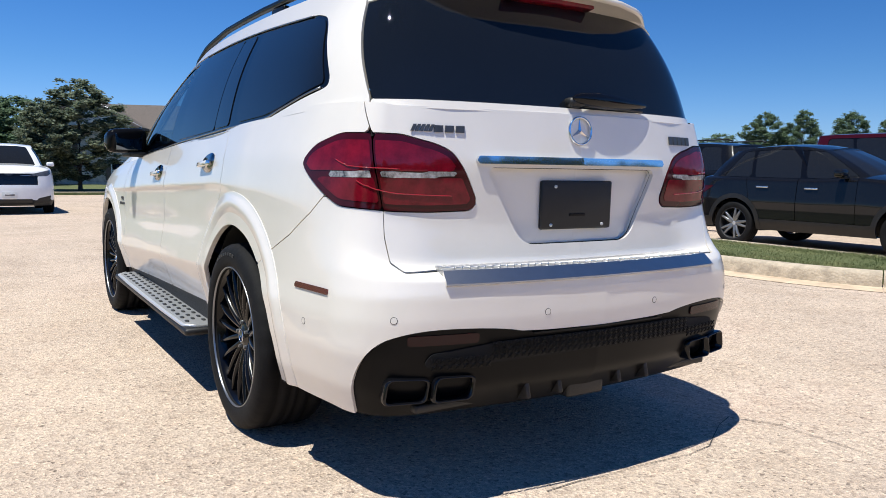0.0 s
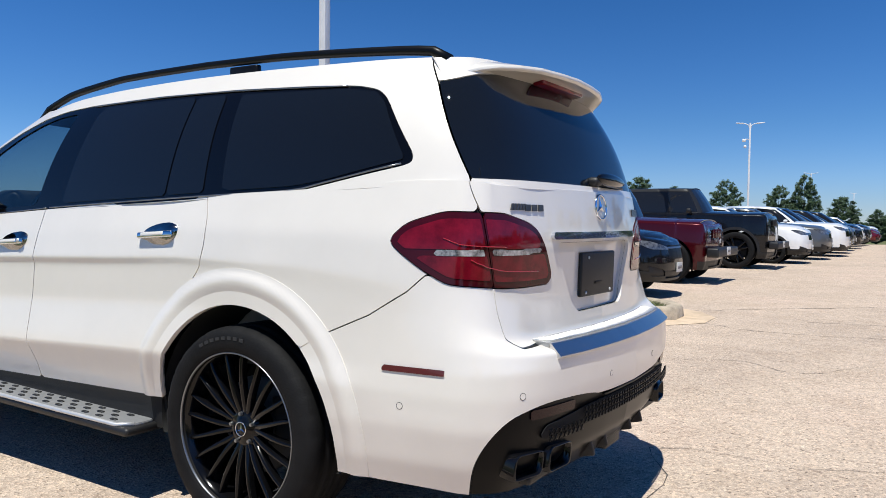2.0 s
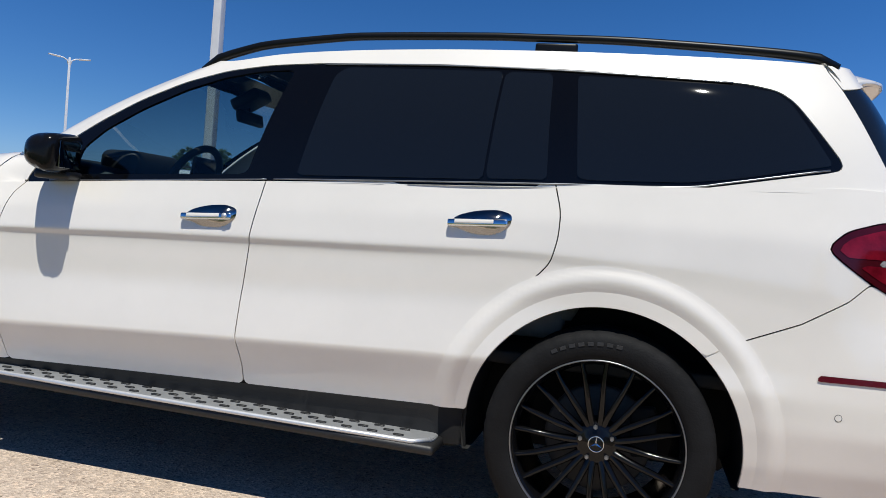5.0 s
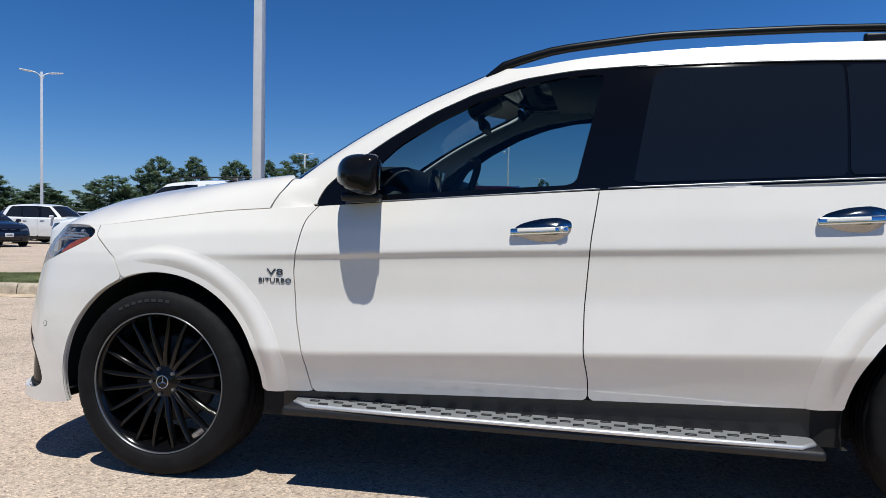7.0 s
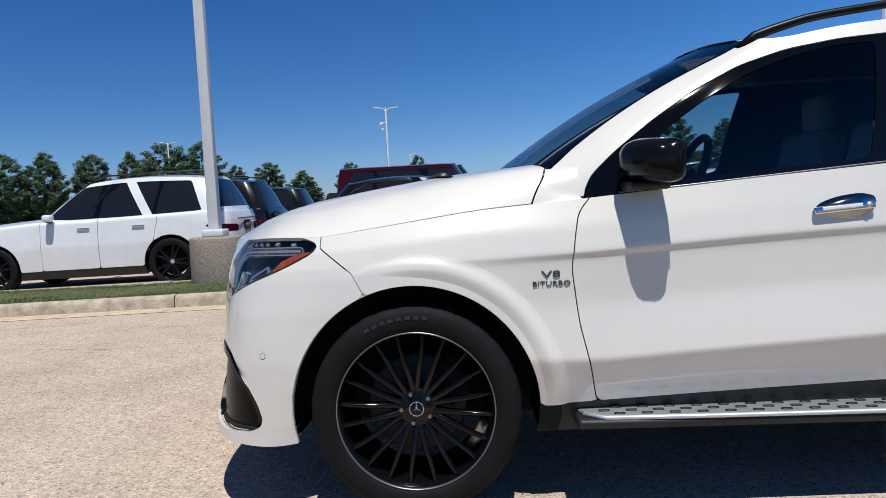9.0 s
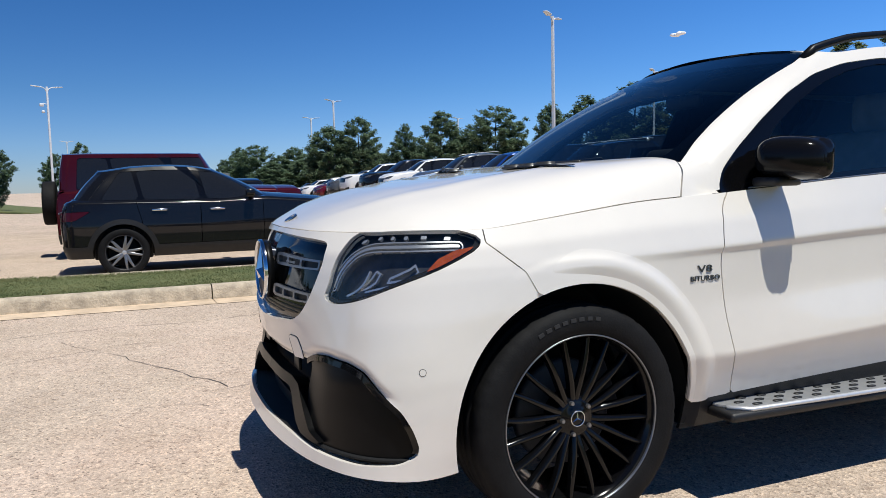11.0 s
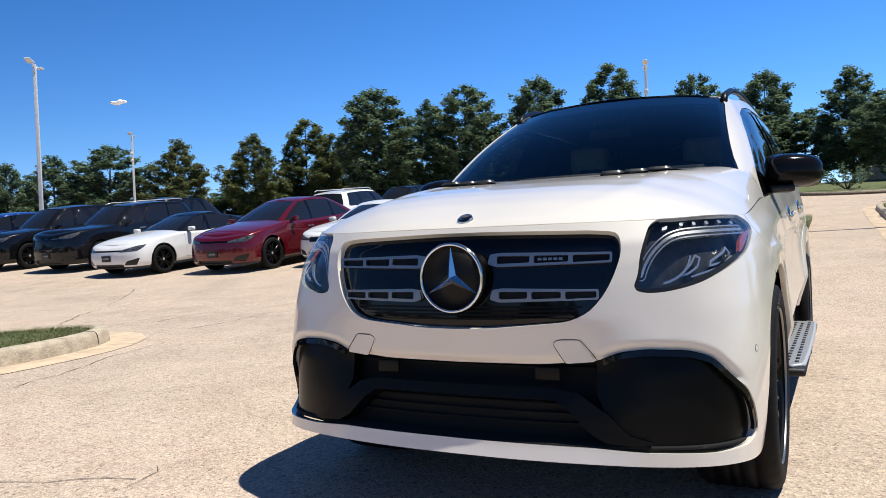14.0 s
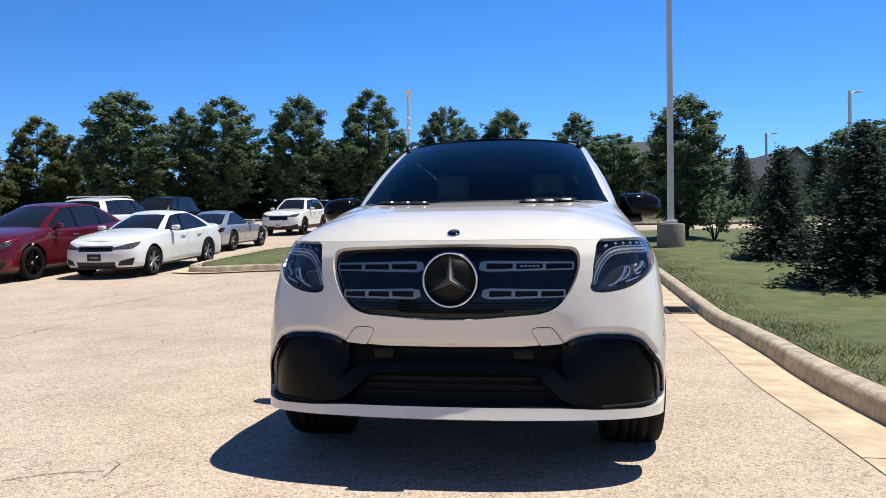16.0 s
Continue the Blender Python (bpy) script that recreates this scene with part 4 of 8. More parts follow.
def hero_wheel(x, s, spin):
    """One road wheel, face outwards; s is +1 on the left side."""
    w = new("wheel", me_barrel)
    w.parent = suv
    face = Matrix.Rotation(0 if s > 0 else math.pi, 4, "Z")
    w.matrix_local = Matrix.Translation((x, s * .797, HUBZ)) @ face @ Matrix.Rotation(spin, 4, "Y")
    w["label"] = "black multi-spoke alloy wheel with a thin silver lip"

    def kid(name, me, m=Matrix()):
        o = new(name, me)
        o.parent = w
        o.matrix_local = m
        return o
    kid("tyre", me_tyre)
    kid("rim_lip", me_lip)
    kid("hub", me_hub)
    for k in range(10):
        a = 2 * math.pi * k / 10
        kid("spoke", me_spoke, Matrix.Rotation(a - .10, 4, "Y"))
        kid("spoke", me_spoke2, Matrix.Rotation(a + .10, 4, "Y"))
    for k in range(5):
        a = 2 * math.pi * k / 5 + .3
        kid("wheel_bolt", me_bolt, Matrix.Translation((.056 * math.cos(a), TW * .62, .056 * math.sin(a))) @ Matrix.Rotation(-math.pi / 2, 4, "X"))
    cap = Matrix.Translation((0, TW * .70, 0)) @ Matrix.Rotation(-spin, 4, "Y") @ Matrix.Rotation(-math.pi / 2, 4, "X") @ Matrix.Rotation(math.pi, 4, "Z")
    kid("cap_ring", me_capring, cap)
    kid("cap_star", me_capstar, cap)
    tagged(kid("sidewall_mark", me_marks, Matrix.Rotation(-spin, 4, "Y")), kind="stuff")
    kid("brake_disc", me_disc, Matrix.Translation((0, .0, 0)))
    cal = box_bm(.09, .05, .17, Matrix.Translation((-.155, .02, .03)), .012)
    o = part("brake_caliper", cal, M_DARK, w)
    return w


for x in (0.0, AX):
    for s in (1, -1):
        hero_wheel(x, s, .35 if x else .1)
# wheel wells
for x in (0.0, AX):
    for mir in (1, -1):
        bm = bmesh.new()
        prev = None
        for k in range(25):
            a = math.pi * (k / 24 * 1.24 - .12)
            row = [bm.verts.new((x + .475 * math.cos(a), mir * yy, max(.30, .385 + .475 * math.sin(a)))) for yy in (.50, .880)]
            if prev:
                bm.faces.new((prev[0], prev[1], row[1], row[0]))
            prev = row
        bm.faces.new([bm.verts.new((x + .48 * math.cos(a), mir * .50, max(.25, .385 + .48 * math.sin(a)))) for a in np.linspace(-.4, math.pi + .4, 24)])
        part("wheel_well_liner", bm, M_DARK, suv)
# underbody
for (x0, x1, hw, z0, z1) in ((-1.0, -.52, .72, .33, .55), (.5, 2.58, .80, .27, .52), (3.5, 3.80, .62, .27, .5), (-.6, 3.6, .48, .27, .52)):
    part("underbody", box_bm(x1 - x0, hw * 2, z1 - z0, Matrix.Translation(((x0 + x1) / 2, 0, (z0 + z1) / 2)), .03), M_DARK, suv)

# ---- running boards
for s in (1, -1):
    b = box_bm(1.96, .19, .035, None, .014)
    bmesh.ops.transform(b, matrix=Matrix.Translation((1.52, s * .905, .318)) @ Matrix.Rotation(radians(-.75), 4, "Y"), verts=b.verts)
    rb = part("running_board", b, M_BLACKPL, suv, "aluminium running board with black rubber studs")
    t = plate_bm(rpoly([(-.965, -.055), (.90, -.055), (.965, -.03), (.965, -.01), (.93, .05), (.88, .085), (-.90, .085), (-.965, .04)], .03), .008, .003)
    tm = Matrix.Translation((1.52, s * .905, .337)) @ Matrix.Rotation(radians(-.75), 4, "Y") @ Matrix.Diagonal((1, s, 1, 1))
    bmesh.ops.transform(t, matrix=tm, verts=t.verts)
    bmesh.ops.recalc_face_normals(t, faces=t.faces)
    part("tread_plate", t, M_TREAD, rb, smooth=False)
    st = bmesh.new()
    for row, yy in ((0, .052), (1, .012), (2, -.028)):
        for k in range(18):
            q = plate_bm(rpoly([(-.020, -.0085), (.020, -.0085), (.020, .0085), (-.020, .0085)], .0085, 3), .005)
            bmesh.ops.transform(q, matrix=tm @ Matrix.Translation((-.84 + k * .098 + (row % 2) * .049, yy, .007)), verts=q.verts)
            me_ = bpy.data.meshes.new("t")
            q.to_mesh(me_)
            q.free()
            st.from_mesh(me_)
            bpy.data.meshes.remove(me_)
    tagged(part("stud_strip", st, M_BLACKPL, rb), kind="stuff")
    part("board_edge", tube_bm([tm @ Vector(p_) for p_ in ((-.95, .035, .004), (-.90, .082, .003), (-.5, .089, .003), (0, .090, .003), (.5, .089, .003), (.88, .082, .003), (.95, .03, .004))], .011, 8, .8), M_ALU, rb)

# ---- door mirrors
for s in (1, -1):
    bm = bmesh.new()
    bmesh.ops.create_uvsphere(bm, u_segments=28, v_segments=18, radius=1)
    for v in bm.verts:
        x, y, z = v.co
        p = 2.9 if x > 0 else 5.0
        k = (abs(x) ** p + abs(y) ** p + abs(z) ** p) ** (1 / p)
        x, y, z = x / k, y / k, z / k
        v.co = (x * (.106 - .022 * y) if x > 0 else x * (.058 + .008 * z), y * .126, (z * (.085 - .010 * y) if z > 0 else z * (.074 - .016 * max(x, 0))))
    bmesh.ops.transform(bm, matrix=Matrix.Translation((2.185, s * .962, 1.242)) @ Matrix.Rotation(s * radians(14), 4, "Z") @ Matrix.Diagonal((1, s, 1, 1)), verts=bm.verts)
    bmesh.ops.recalc_face_normals(bm, faces=bm.faces)
    mo = part("door_mirror", bm, M_CAPBLACK, suv, "gloss black door mirror")
    part("mirror_glass", box_bm(.006, .170, .106, Matrix.Translation((2.185, s * .962, 1.242)) @ Matrix.Rotation(s * radians(14), 4, "Z") @ Matrix.Translation((-.0565, 0, 0)), .002), M_MIRROR, mo)
    part("mirror_foot", box_bm(.15, .11, .034, Matrix.Translation((2.215, s * .905, 1.163)) @ Matrix.Rotation(s * radians(10), 4, "Z"), .014), M_BLACKPL, mo)
    part("indicator_strip", box_bm(.02, .11, .012, Matrix.Translation((2.252, s * .985, 1.215)) @ Matrix.Rotation(s * radians(16), 4, "Z"), .004), M_BLACKSATIN, mo)
# ---- door handles
for mir in (False, True):
    for xx, zz in ((1.535, 1.056), (.475, 1.112)):
        m = site(us(xx), zz, 0, mir)
        sx = -1 if mir else 1
        cup = plate_bm(rpoly([(-.115, -.026), (-.07, -.032), (-.02, -.050), (.055, -.050), (.095, -.030), (.118, -.005), (.118, .028), (.07, .042), (-.01, .034), (-.08, .012)], .03), .004, .0015)
        bmesh.ops.transform(cup, matrix=Matrix.Diagonal((sx, 1, 1, 1)), verts=cup.verts)
        bmesh.ops.recalc_face_normals(cup, faces=cup.faces)
        hd = on_body("door_handle", cup, M_CUP, m, None, "chrome door handle in a polished cup")
        bar = box_bm(.215, .026, .016, Matrix.Translation((sx * .0, -.012, .017)) @ Matrix.Rotation(sx * .06, 4, "Z"), .009, 3)
        on_body("handle_bar", bar, M_CHROME, m, hd)
        ins = box_bm(.14, .014, .006, Matrix.Translation((sx * -.01, -.010, .024)) @ Matrix.Rotation(sx * .06, 4, "Z"), .003)
        on_body("handle_insert", ins, PAINT, m, hd)
        if xx > 1:
            on_body("key_cylinder", cyl_bm(.010, .010, .010, 20), M_ALU, m @ Matrix.Translation((sx * .082, -.006, .018)), hd)
    # lettering on the wing
    m = site(us(2.565), .846, .0025, mir)
    for body, size, dy, wd in (("V8", .036, .017, 1.75), ("BITURBO", .026, -.016, 1.30)):
        me = text_mesh(body, size, .0015)
        me.transform(m @ Matrix.Translation((0, dy, 0)) @ Matrix.Diagonal((wd, 1, 1, 1)))
        part_me("wing_badge", me, M_LAMPIN, suv, "raised chrome lettering on the wing", smooth=False)

# ---- roof rails
for s in (1, -1):
    pts, rad = [], []
    for f in np.linspace(0, 1, 40):
        x = 1.77 - f * 2.47
        arch = min(1, math.sin(math.pi * min(1, max(0, f))) ** .24) if 0 < f < 1 else 0
        base = np.interp(x, [-.75, -.4, .1, .5, 1.1, 1.5, 1.8], [1.745, 1.752, 1.765, 1.767, 1.755, 1.725, 1.668])
        pts.append((x, s * np.interp(x, [-.75, 0, 1.4, 1.8], [.585, .615, .612, .60]), base + (.068 + .010 * ease(np.array(x), .2, 1.2)) * arch - .010))
        rad.append(.0155 + .008 * (1 - arch))
    rail = part("roof_rail", tube_bm(pts, rad, 10, 1.0), M_BLACKSATIN, suv, "black roof rail")
    for fx, ln in ((.28, .16),):
        bz = np.interp(fx, [-.75, -.4, .1, .5, 1.1, 1.5, 1.8], [1.745, 1.752, 1.765, 1.767, 1.755, 1.725, 1.668])
        part("rail_foot", box_bm(ln, .030, .06, Matrix.Translation((fx, s * .613, bz + .008)), .01), M_BLACKSATIN, rail)

# ---- tail: spoiler, plate, badges, step plate, wiper, pipes
nxs, nys = 12, 61
vs, fs = [], []
for y in np.sin(np.linspace(-math.pi / 2, math.pi / 2, nys)) * .655:
    q, e = abs(y), abs(y) / .655
    root = np.array([-.60 - .052 * e ** 4, y * .962, 1.786 - .036 * e ** 2])
    lip = np.array([np.interp(q, [0, .15, .30, .42, .49, .55, .61, .655], [-.952, -.947, -.930, -.895, -.855, -.808, -.760, -.722]), y, np.interp(q, [0, .30, .42, .49, .55, .61, .655], [1.742, 1.736, 1.728, 1.721, 1.706, 1.680, 1.652])])
    seat_ = np.array([np.interp(q, [0, .30, .45, .55, .655], [-.836, -.820, -.785, -.745, -.700]), y, np.interp(q, [0, .30, .45, .55, .655], [1.704, 1.700, 1.692, 1.676, 1.646])])
    fold = .018 * (1 - e ** 6)
    for f in np.linspace(0, 1, nxs):
        p_ = root * (1 - f) + lip * f
        p_[2] += .016 * math.sin(math.pi * f) * (1 - .5 * e)
        vs.append(tuple(p_))
    low = lip + np.array([.008, 0, -fold])
    for f in np.linspace(0, 1, nxs):
        p_ = low * (1 - f) + seat_ * f
        p_[2] += .004 * math.sin(math.pi * f) * (1 - e ** 4)
        vs.append(tuple(p_))
for i in range(nys - 1):
    for j in range(2 * nxs - 1):
        a = i * 2 * nxs + j
        fs.append((a, a + 1, a + 2 * nxs + 1, a + 2 * nxs))
me = mesh_of(vs, fs)
b = bmesh.new()
b.from_mesh(me)
bmesh.ops.recalc_face_normals(b, faces=b.faces)
b.normal_update()
bmesh.ops.bevel(b, geom=[e for e in b.edges if len(e.link_faces) == 2 and e.calc_face_angle() > .8], offset=.004, segments=2, affect="EDGES")
spoiler = part("roof_spoiler", b, PAINT, suv, "white roof spoiler over the rear window")
part("high_brake_lamp", box_bm(.045, .40, .020, Matrix.Translation((-.862, 0, 1.709)) @ Matrix.Rotation(radians(10), 4, "Y"), .006), M_TAIL, spoiler, "dark red brake lamp strip")

# chrome strip above the plate
def strip_on(z0, z1, off, y1, name, material, parent=None, label="", h=.012, y0=0.0):
    """A raised strip across the tail between two heights."""
    s_ = both_of(z0 - Zg, Zg - z1, U - ur(y1))
    if y0:
        s_ = both_of(s_, ur(y0) - U)
    return part_me(name, clip_grid(W.grid(FLARE + off), s_, both=True, depth=h), material, parent or suv, label)


strip_on(1.112, 1.140, .014, .452, "chrome_strip", M_CHROME, None, "chrome strip across the tailgate", .02)
strip_on(1.106, 1.111, .010, .45, "strip_shadow_joint", M_BLACKPL)
# plate recess: a trapezoid set into the gate
part_me("plate_recess", clip_grid(W.grid(FLARE - .030), sd_rec - .008, both=True, depth=0), PAINT, suv)
pm = site(ur(.001), .972, -.018)
pl = on_body("number_plate_holder", box_bm(.315, .172, .018, None, .008), M_BLACKPL, pm, None, "empty black number plate holder")
on_body("plate_slot", box_bm(.07, .010, .004, Matrix.Translation((0, -.035, .010)), .001), M_BLACKSATIN, pm, pl)
for dx, dy in ((-.10, .065), (-.115, -.07), (.115, -.07)):
    on_body("screw", cyl_bm(.006, .006, .004, 12), M_ALU, pm @ Matrix.Translation((dx, dy, .008)), pl)
# round badge on the gate
bmx = site(ur(.001), 1.232, .002)
bd = on_body("round_badge", ring_bm(.048, .008, .007), M_CHROME, bmx, None, "chrome three-pointed star in a ring")
on_body("badge_star", star_bm(.046, .008), M_CHROME, bmx, bd, smooth=False)


def bar_badge(u, z, n, w, h, gap, name, label, slant=.35, mirror=False):
    """Unlettered stand-in: short raised chrome bars."""
    m_ = site(u, z, .001, mirror)
    x = -(n * (w + gap)) / 2
    b_ = bmesh.new()
    for k in range(n):
        q = plate_bm([(x, -h / 2), (x + w, -h / 2), (x + w + slant * h, h / 2), (x + slant * h, h / 2)], .004)
        t_ = bpy.data.meshes.new("t")
        q.to_mesh(t_)
        q.free()
        b_.from_mesh(t_)
        bpy.data.meshes.remove(t_)
        x += w + gap
    return on_body(name, b_, M_LAMPIN, m_, None, label, smooth=False)


bar_badge(ur(.655), 1.222, 5, .011, .022, .004, "tailgate_badge", "row of slanted chrome bars", .5)
bar_badge(ur(.545), 1.220, 3, .030, .022, .008, "tailgate_badge", "row of chrome bars", .1)
bar_badge(ur(.60), 1.215, 5, .024, .032, .006, "model_badge", "row of chrome bars", .0, True)
# bumper step plate: a ribbed tread on the bumper's shelf and a polished slope down its front edge
ky = [np.searchsorted(W.u, ur(y_)) for y_ in np.linspace(0, .615, 30)]
ky = sorted(set(int(k_) for k_ in ky))


def shelf(k_, out_, z_, s_):
    x_, y_ = W.C[k_] + W.Nn[k_] * out_
    return (x_, max(0.0, y_) * s_, z_)


def shelf_strip(prof):
    """A solid strip across the tail with the closed section prof of (outwards, height)."""
    rows_ = [[shelf(k_, o_, z_, -1) for o_, z_ in prof] for k_ in ky[:0:-1]] + [[shelf(k_, o_, z_, 1) for o_, z_ in prof] for k_ in ky]
    b_ = bmesh.new()
    rings_ = [[b_.verts.new(p_) for p_ in r_] for r_ in rows_]
    for a_, c_ in zip(rings_, rings_[1:]):
        for j_ in range(len(prof)):
            b_.faces.new((a_[j_], a_[j_ - 1], c_[j_ - 1], c_[j_]))
    b_.faces.new(rings_[0])
    b_.faces.new(rings_[-1][::-1])
    bmesh.ops.recalc_face_normals(b_, faces=b_.faces)
    return b_


sp = part("bumper_step_plate", shelf_strip([(-.128, .750), (-.128, .783), (-.040, .779), (-.036, .750)]), M_TREAD, suv, "polished ribbed step plate on the bumper edge", smooth=False)
part("step_edge", shelf_strip([(-.041, .752), (-.041, .7796), (-.034, .7788), (.0055, .741), (.006, .736), (-.006, .732)]), M_STEP, sp, "polished sloping front edge", smooth=False)
rib = bmesh.new()
for k in range(44):
    y = -.575 + k * 1.15 / 43
    i_ = int(np.searchsorted(W.u, ur(abs(y))))
    cx_ = W.C[i_, 0] - W.Nn[i_, 0] * .082
    q = box_bm(.074, .010, .007, Matrix.Translation((cx_, y, .7835)) @ Matrix.Rotation(.42, 4, "Z"), .003)
    t_ = bpy.data.meshes.new("t")
    q.to_mesh(t_)
    q.free()
    rib.from_mesh(t_)
    bpy.data.meshes.remove(t_)
tagged(part("step_rib", rib, M_STEP, sp), kind="stuff")
for run, mir in LINES:
    pts_ = [site(u_, z_, .0065, mir).translation for u_, z_ in run]
    part("light_line", tube_bm(pts_, .0019, 6), M_TAILHI, suv, "bright red light line inside the rear lamp")
# reflectors and parking sensors
for mir in (False, True):
    part_me("side_reflector", clip_grid(W.grid(FLARE + .004), both_of(.690 - Zg, Zg - .709, us(-.885) - U, U - us(-.665)), mirror=mir, depth=.004), M_REFL, suv, "dark red side reflector")
    for u_, z_ in ((ur(.25), .632), (ur(.765), .632), (us(-.732), .582), (us(3.63), .610)):
        m_ = site(u_, z_, .0, mir)
        sn = on_body("parking_sensor", ring_bm(.0108, .0014, .0010, 24), M_BLACKPL, m_)
        on_body("sensor_face", cyl_bm(.0100, .0098, .0010, 24), PAINT, m_, sn, smooth=False)
# rear wiper: a leaf-shaped cover over hub and arm
wb_ = bmesh.new()
bmesh.ops.create_uvsphere(wb_, u_segments=28, v_segments=16, radius=1)
for v in wb_.verts:
    x, y, z = v.co
    f_ = .5 - .5 * y                                   # 0 at the hub, 1 at the tip
    v.co = (-1.052 + .030 * f_ * f_ + x * .026 * (1.05 - .5 * f_), .045 - .40 * f_, 1.345 - .006 * f_ + z * (.034 - .016 * f_))
wp = part("rear_wiper", wb_, M_BLACKGLOSS, suv, "black rear window wiper")
part("wiper_hub", box_bm(.05, .06, .035, Matrix.Translation((-1.03, .02, 1.332)), .015), M_BLACKPL, wp)
part("wiper_blade", tube_bm([(-1.044, -.02, 1.322), (-1.038, -.18, 1.320), (-1.02, -.33, 1.318)], .006, 6), M_BLACKPL, wp)
# apron details: mesh band, bevelled lip, tail pipes, fins
meshb = uz(rpoly([(-1, .548), (ur(.30), .548), (ur(.42), .545), (ur(.66), .520), (ur(.68), .482), (ur(.62), .470), (ur(.4), .478), (-1, .492)], .015))
o = part_me("mesh_back", clip_grid(W.grid(-.006), meshb, both=True, depth=.003), M_DARK, apron)
nb_ = bmesh.new()
for k in range(-26, 27):
    y = k * .026
    for sl in (1, -1):
        for zz in (.50, .52, .54):
            if abs(y) > .66 or (abs(y) > .45 and zz > .53):
                continue
            i = int(np.searchsorted(W.u, ur(abs(y))))
            q = box_bm(.004, .024, .004, Matrix.Translation((W.C[i, 0] + .002, y, zz - .02 * (abs(y) > .45))) @ Matrix.Rotation(sl * .7, 4, "X"))
            t_ = bpy.data.meshes.new("t")
            q.to_mesh(t_)
            q.free()
            nb_.from_mesh(t_)
            bpy.data.meshes.remove(t_)
tagged(part("mesh_grid", nb_, M_INTAKE, apron), kind="stuff")
strip_on(.556, .566, .004, .30, "apron_edge", M_BLACKSATIN)
for mir in (False, True):
    refl_low = both_of(.548 - Zg, Zg - .580, ur(.50) - U, U - ur(.73))
    part_me("low_reflector", clip_grid(W.grid(-.007), refl_low, mirror=mir, depth=.004), M_REFLDK, apron, "dark red reflector in the apron")
    for k, yy in enumerate((.735, .585)):
        i = int(np.searchsorted(W.u, ur(yy)))
        s = -1 if mir else 1
        outl = rpoly([(-.080, -.042), (.066, -.042), (.080, .036), (-.066, .042)], .022, 4)
        b_ = bmesh.new()
        rings = []
        for (sc, dd) in ((1.0, 0), (1.0, .055), (.94, .062), (.86, .060), (.82, .02), (.80, -.05)):
            rings.append([b_.verts.new((px * sc, py * sc, dd)) for px, py in outl])
        for a_, c_ in zip(rings, rings[1:]):
            for q in range(len(outl)):
                b_.faces.new((a_[q], a_[(q + 1) % len(outl)], c_[(q + 1) % len(outl)], c_[q]))
        b_.faces.new(rings[-1])
        bmesh.ops.recalc_face_normals(b_, faces=b_.faces)
        px, py = W.C[i] + W.Nn[i] * -.075
        n = Vector((W.Nn[i][0], W.Nn[i][1] * .6, 0)).normalized()
        n.y *= s
        X = Vector((0, 0, 1)).cross(n).normalized()
        m_ = Matrix((X * (1 if s > 0 else -1), Vector((0, 0, 1)), n)).transposed().to_4x4()
        m_.translation = (px, s * py, .405)
        bmesh.ops.transform(b_, matrix=m_, verts=b_.verts)
        bmesh.ops.recalc_face_normals(b_, faces=b_.faces)
        part("tail_pipe", b_, M_BLACKGLOSS, suv, "gloss black square tail pipe")
for y in (-.28, -.14, .14, .28):
    part("diffuser_fin", box_bm(.16, .018, .10, Matrix.Translation((-1.06, y, .36)) @ Matrix.Rotation(.25, 4, "Y"), .006), M_BLACKPL, apron)
part("tow_cover", box_bm(.10, .17, .10, Matrix.Translation((-1.07, 0, .345)), .012), M_BLACKPL, suv, "black square tow hitch cover")
part("apron_floor", box_bm(.30, 1.36, .03, Matrix.Translation((-.93, 0, .335)), .01), M_BLACKPL, apron)

# ---- nose: grille bars, star, badge, lamps, intakes
sd_gr_n = nyz(S_GRILLE)
for mir in (False, True):
    for zc, y0, y1 in ((.915, .128, .515), (.800, .140, .478)):
        outer = nyz(rpoly([(y0 - .004, zc + .020), (y0 + .03, zc + .025), (y1, zc + .018), (y1, zc - .015), (y0 + .02, zc - .021), (y0 - .012, zc - .011)], .006))
        holes = []
        for k in range(3):
            a0 = y0 + .014 + (y1 - y0 - .014) * k / 3 + .007
            a1 = y0 + .014 + (y1 - y0 - .014) * (k + 1) / 3 - .007
            holes.append(nyz(rpoly([(a0, zc + .014 - .003 * k / 3), (a1, zc + .013 - .003 * k / 3), (a1, zc - .0085), (a0, zc - .011)], .004)))
        body = both_of(outer, *[-h for h in holes])
        lv = part_me("grille_bar", clip_grid(NF.grid(-.008), body, mirror=mir, depth=.016), M_BARSIL, suv, "satin silver grille bar with three slots")
        part_me("bar_back", clip_grid(NF.grid(-.020), outer + .003, mirror=mir, depth=.0), M_BLACKSATIN, lv)
# fine louvres behind the bars
for zc in [.712 + .0125 * k for k in range(5)]:
    part_me("grille_louvre", clip_grid(NF.grid(-.024), both_of(np.abs(NFz - zc) - .0035, sd_gr_n + .02, NFy - .46), both=True, depth=.004), M_INTAKE, suv)
gm2 = Matrix(((0, 0, 1, 3.945), (1, 0, 0, 0), (0, 1, 0, .862), (0, 0, 0, 1)))
disc_ = cyl_bm(.112, .112, .03, 48, Matrix.Translation((0, 0, -.022)))
bd = on_body("grille_badge", disc_, M_BLACKSATIN, gm2, None, "large chrome star in a ring on the grille")
on_body("badge_ring", ring_bm(.112, .0105, .014, 64), M_CHROME, gm2 @ Matrix.Translation((0, 0, .004)), bd)
on_body("badge_star", star_bm(.106, .022), M_CHROME, gm2 @ Matrix.Translation((0, 0, .008)), bd, smooth=False)
_hv = HOOD.reshape(-1, 3)
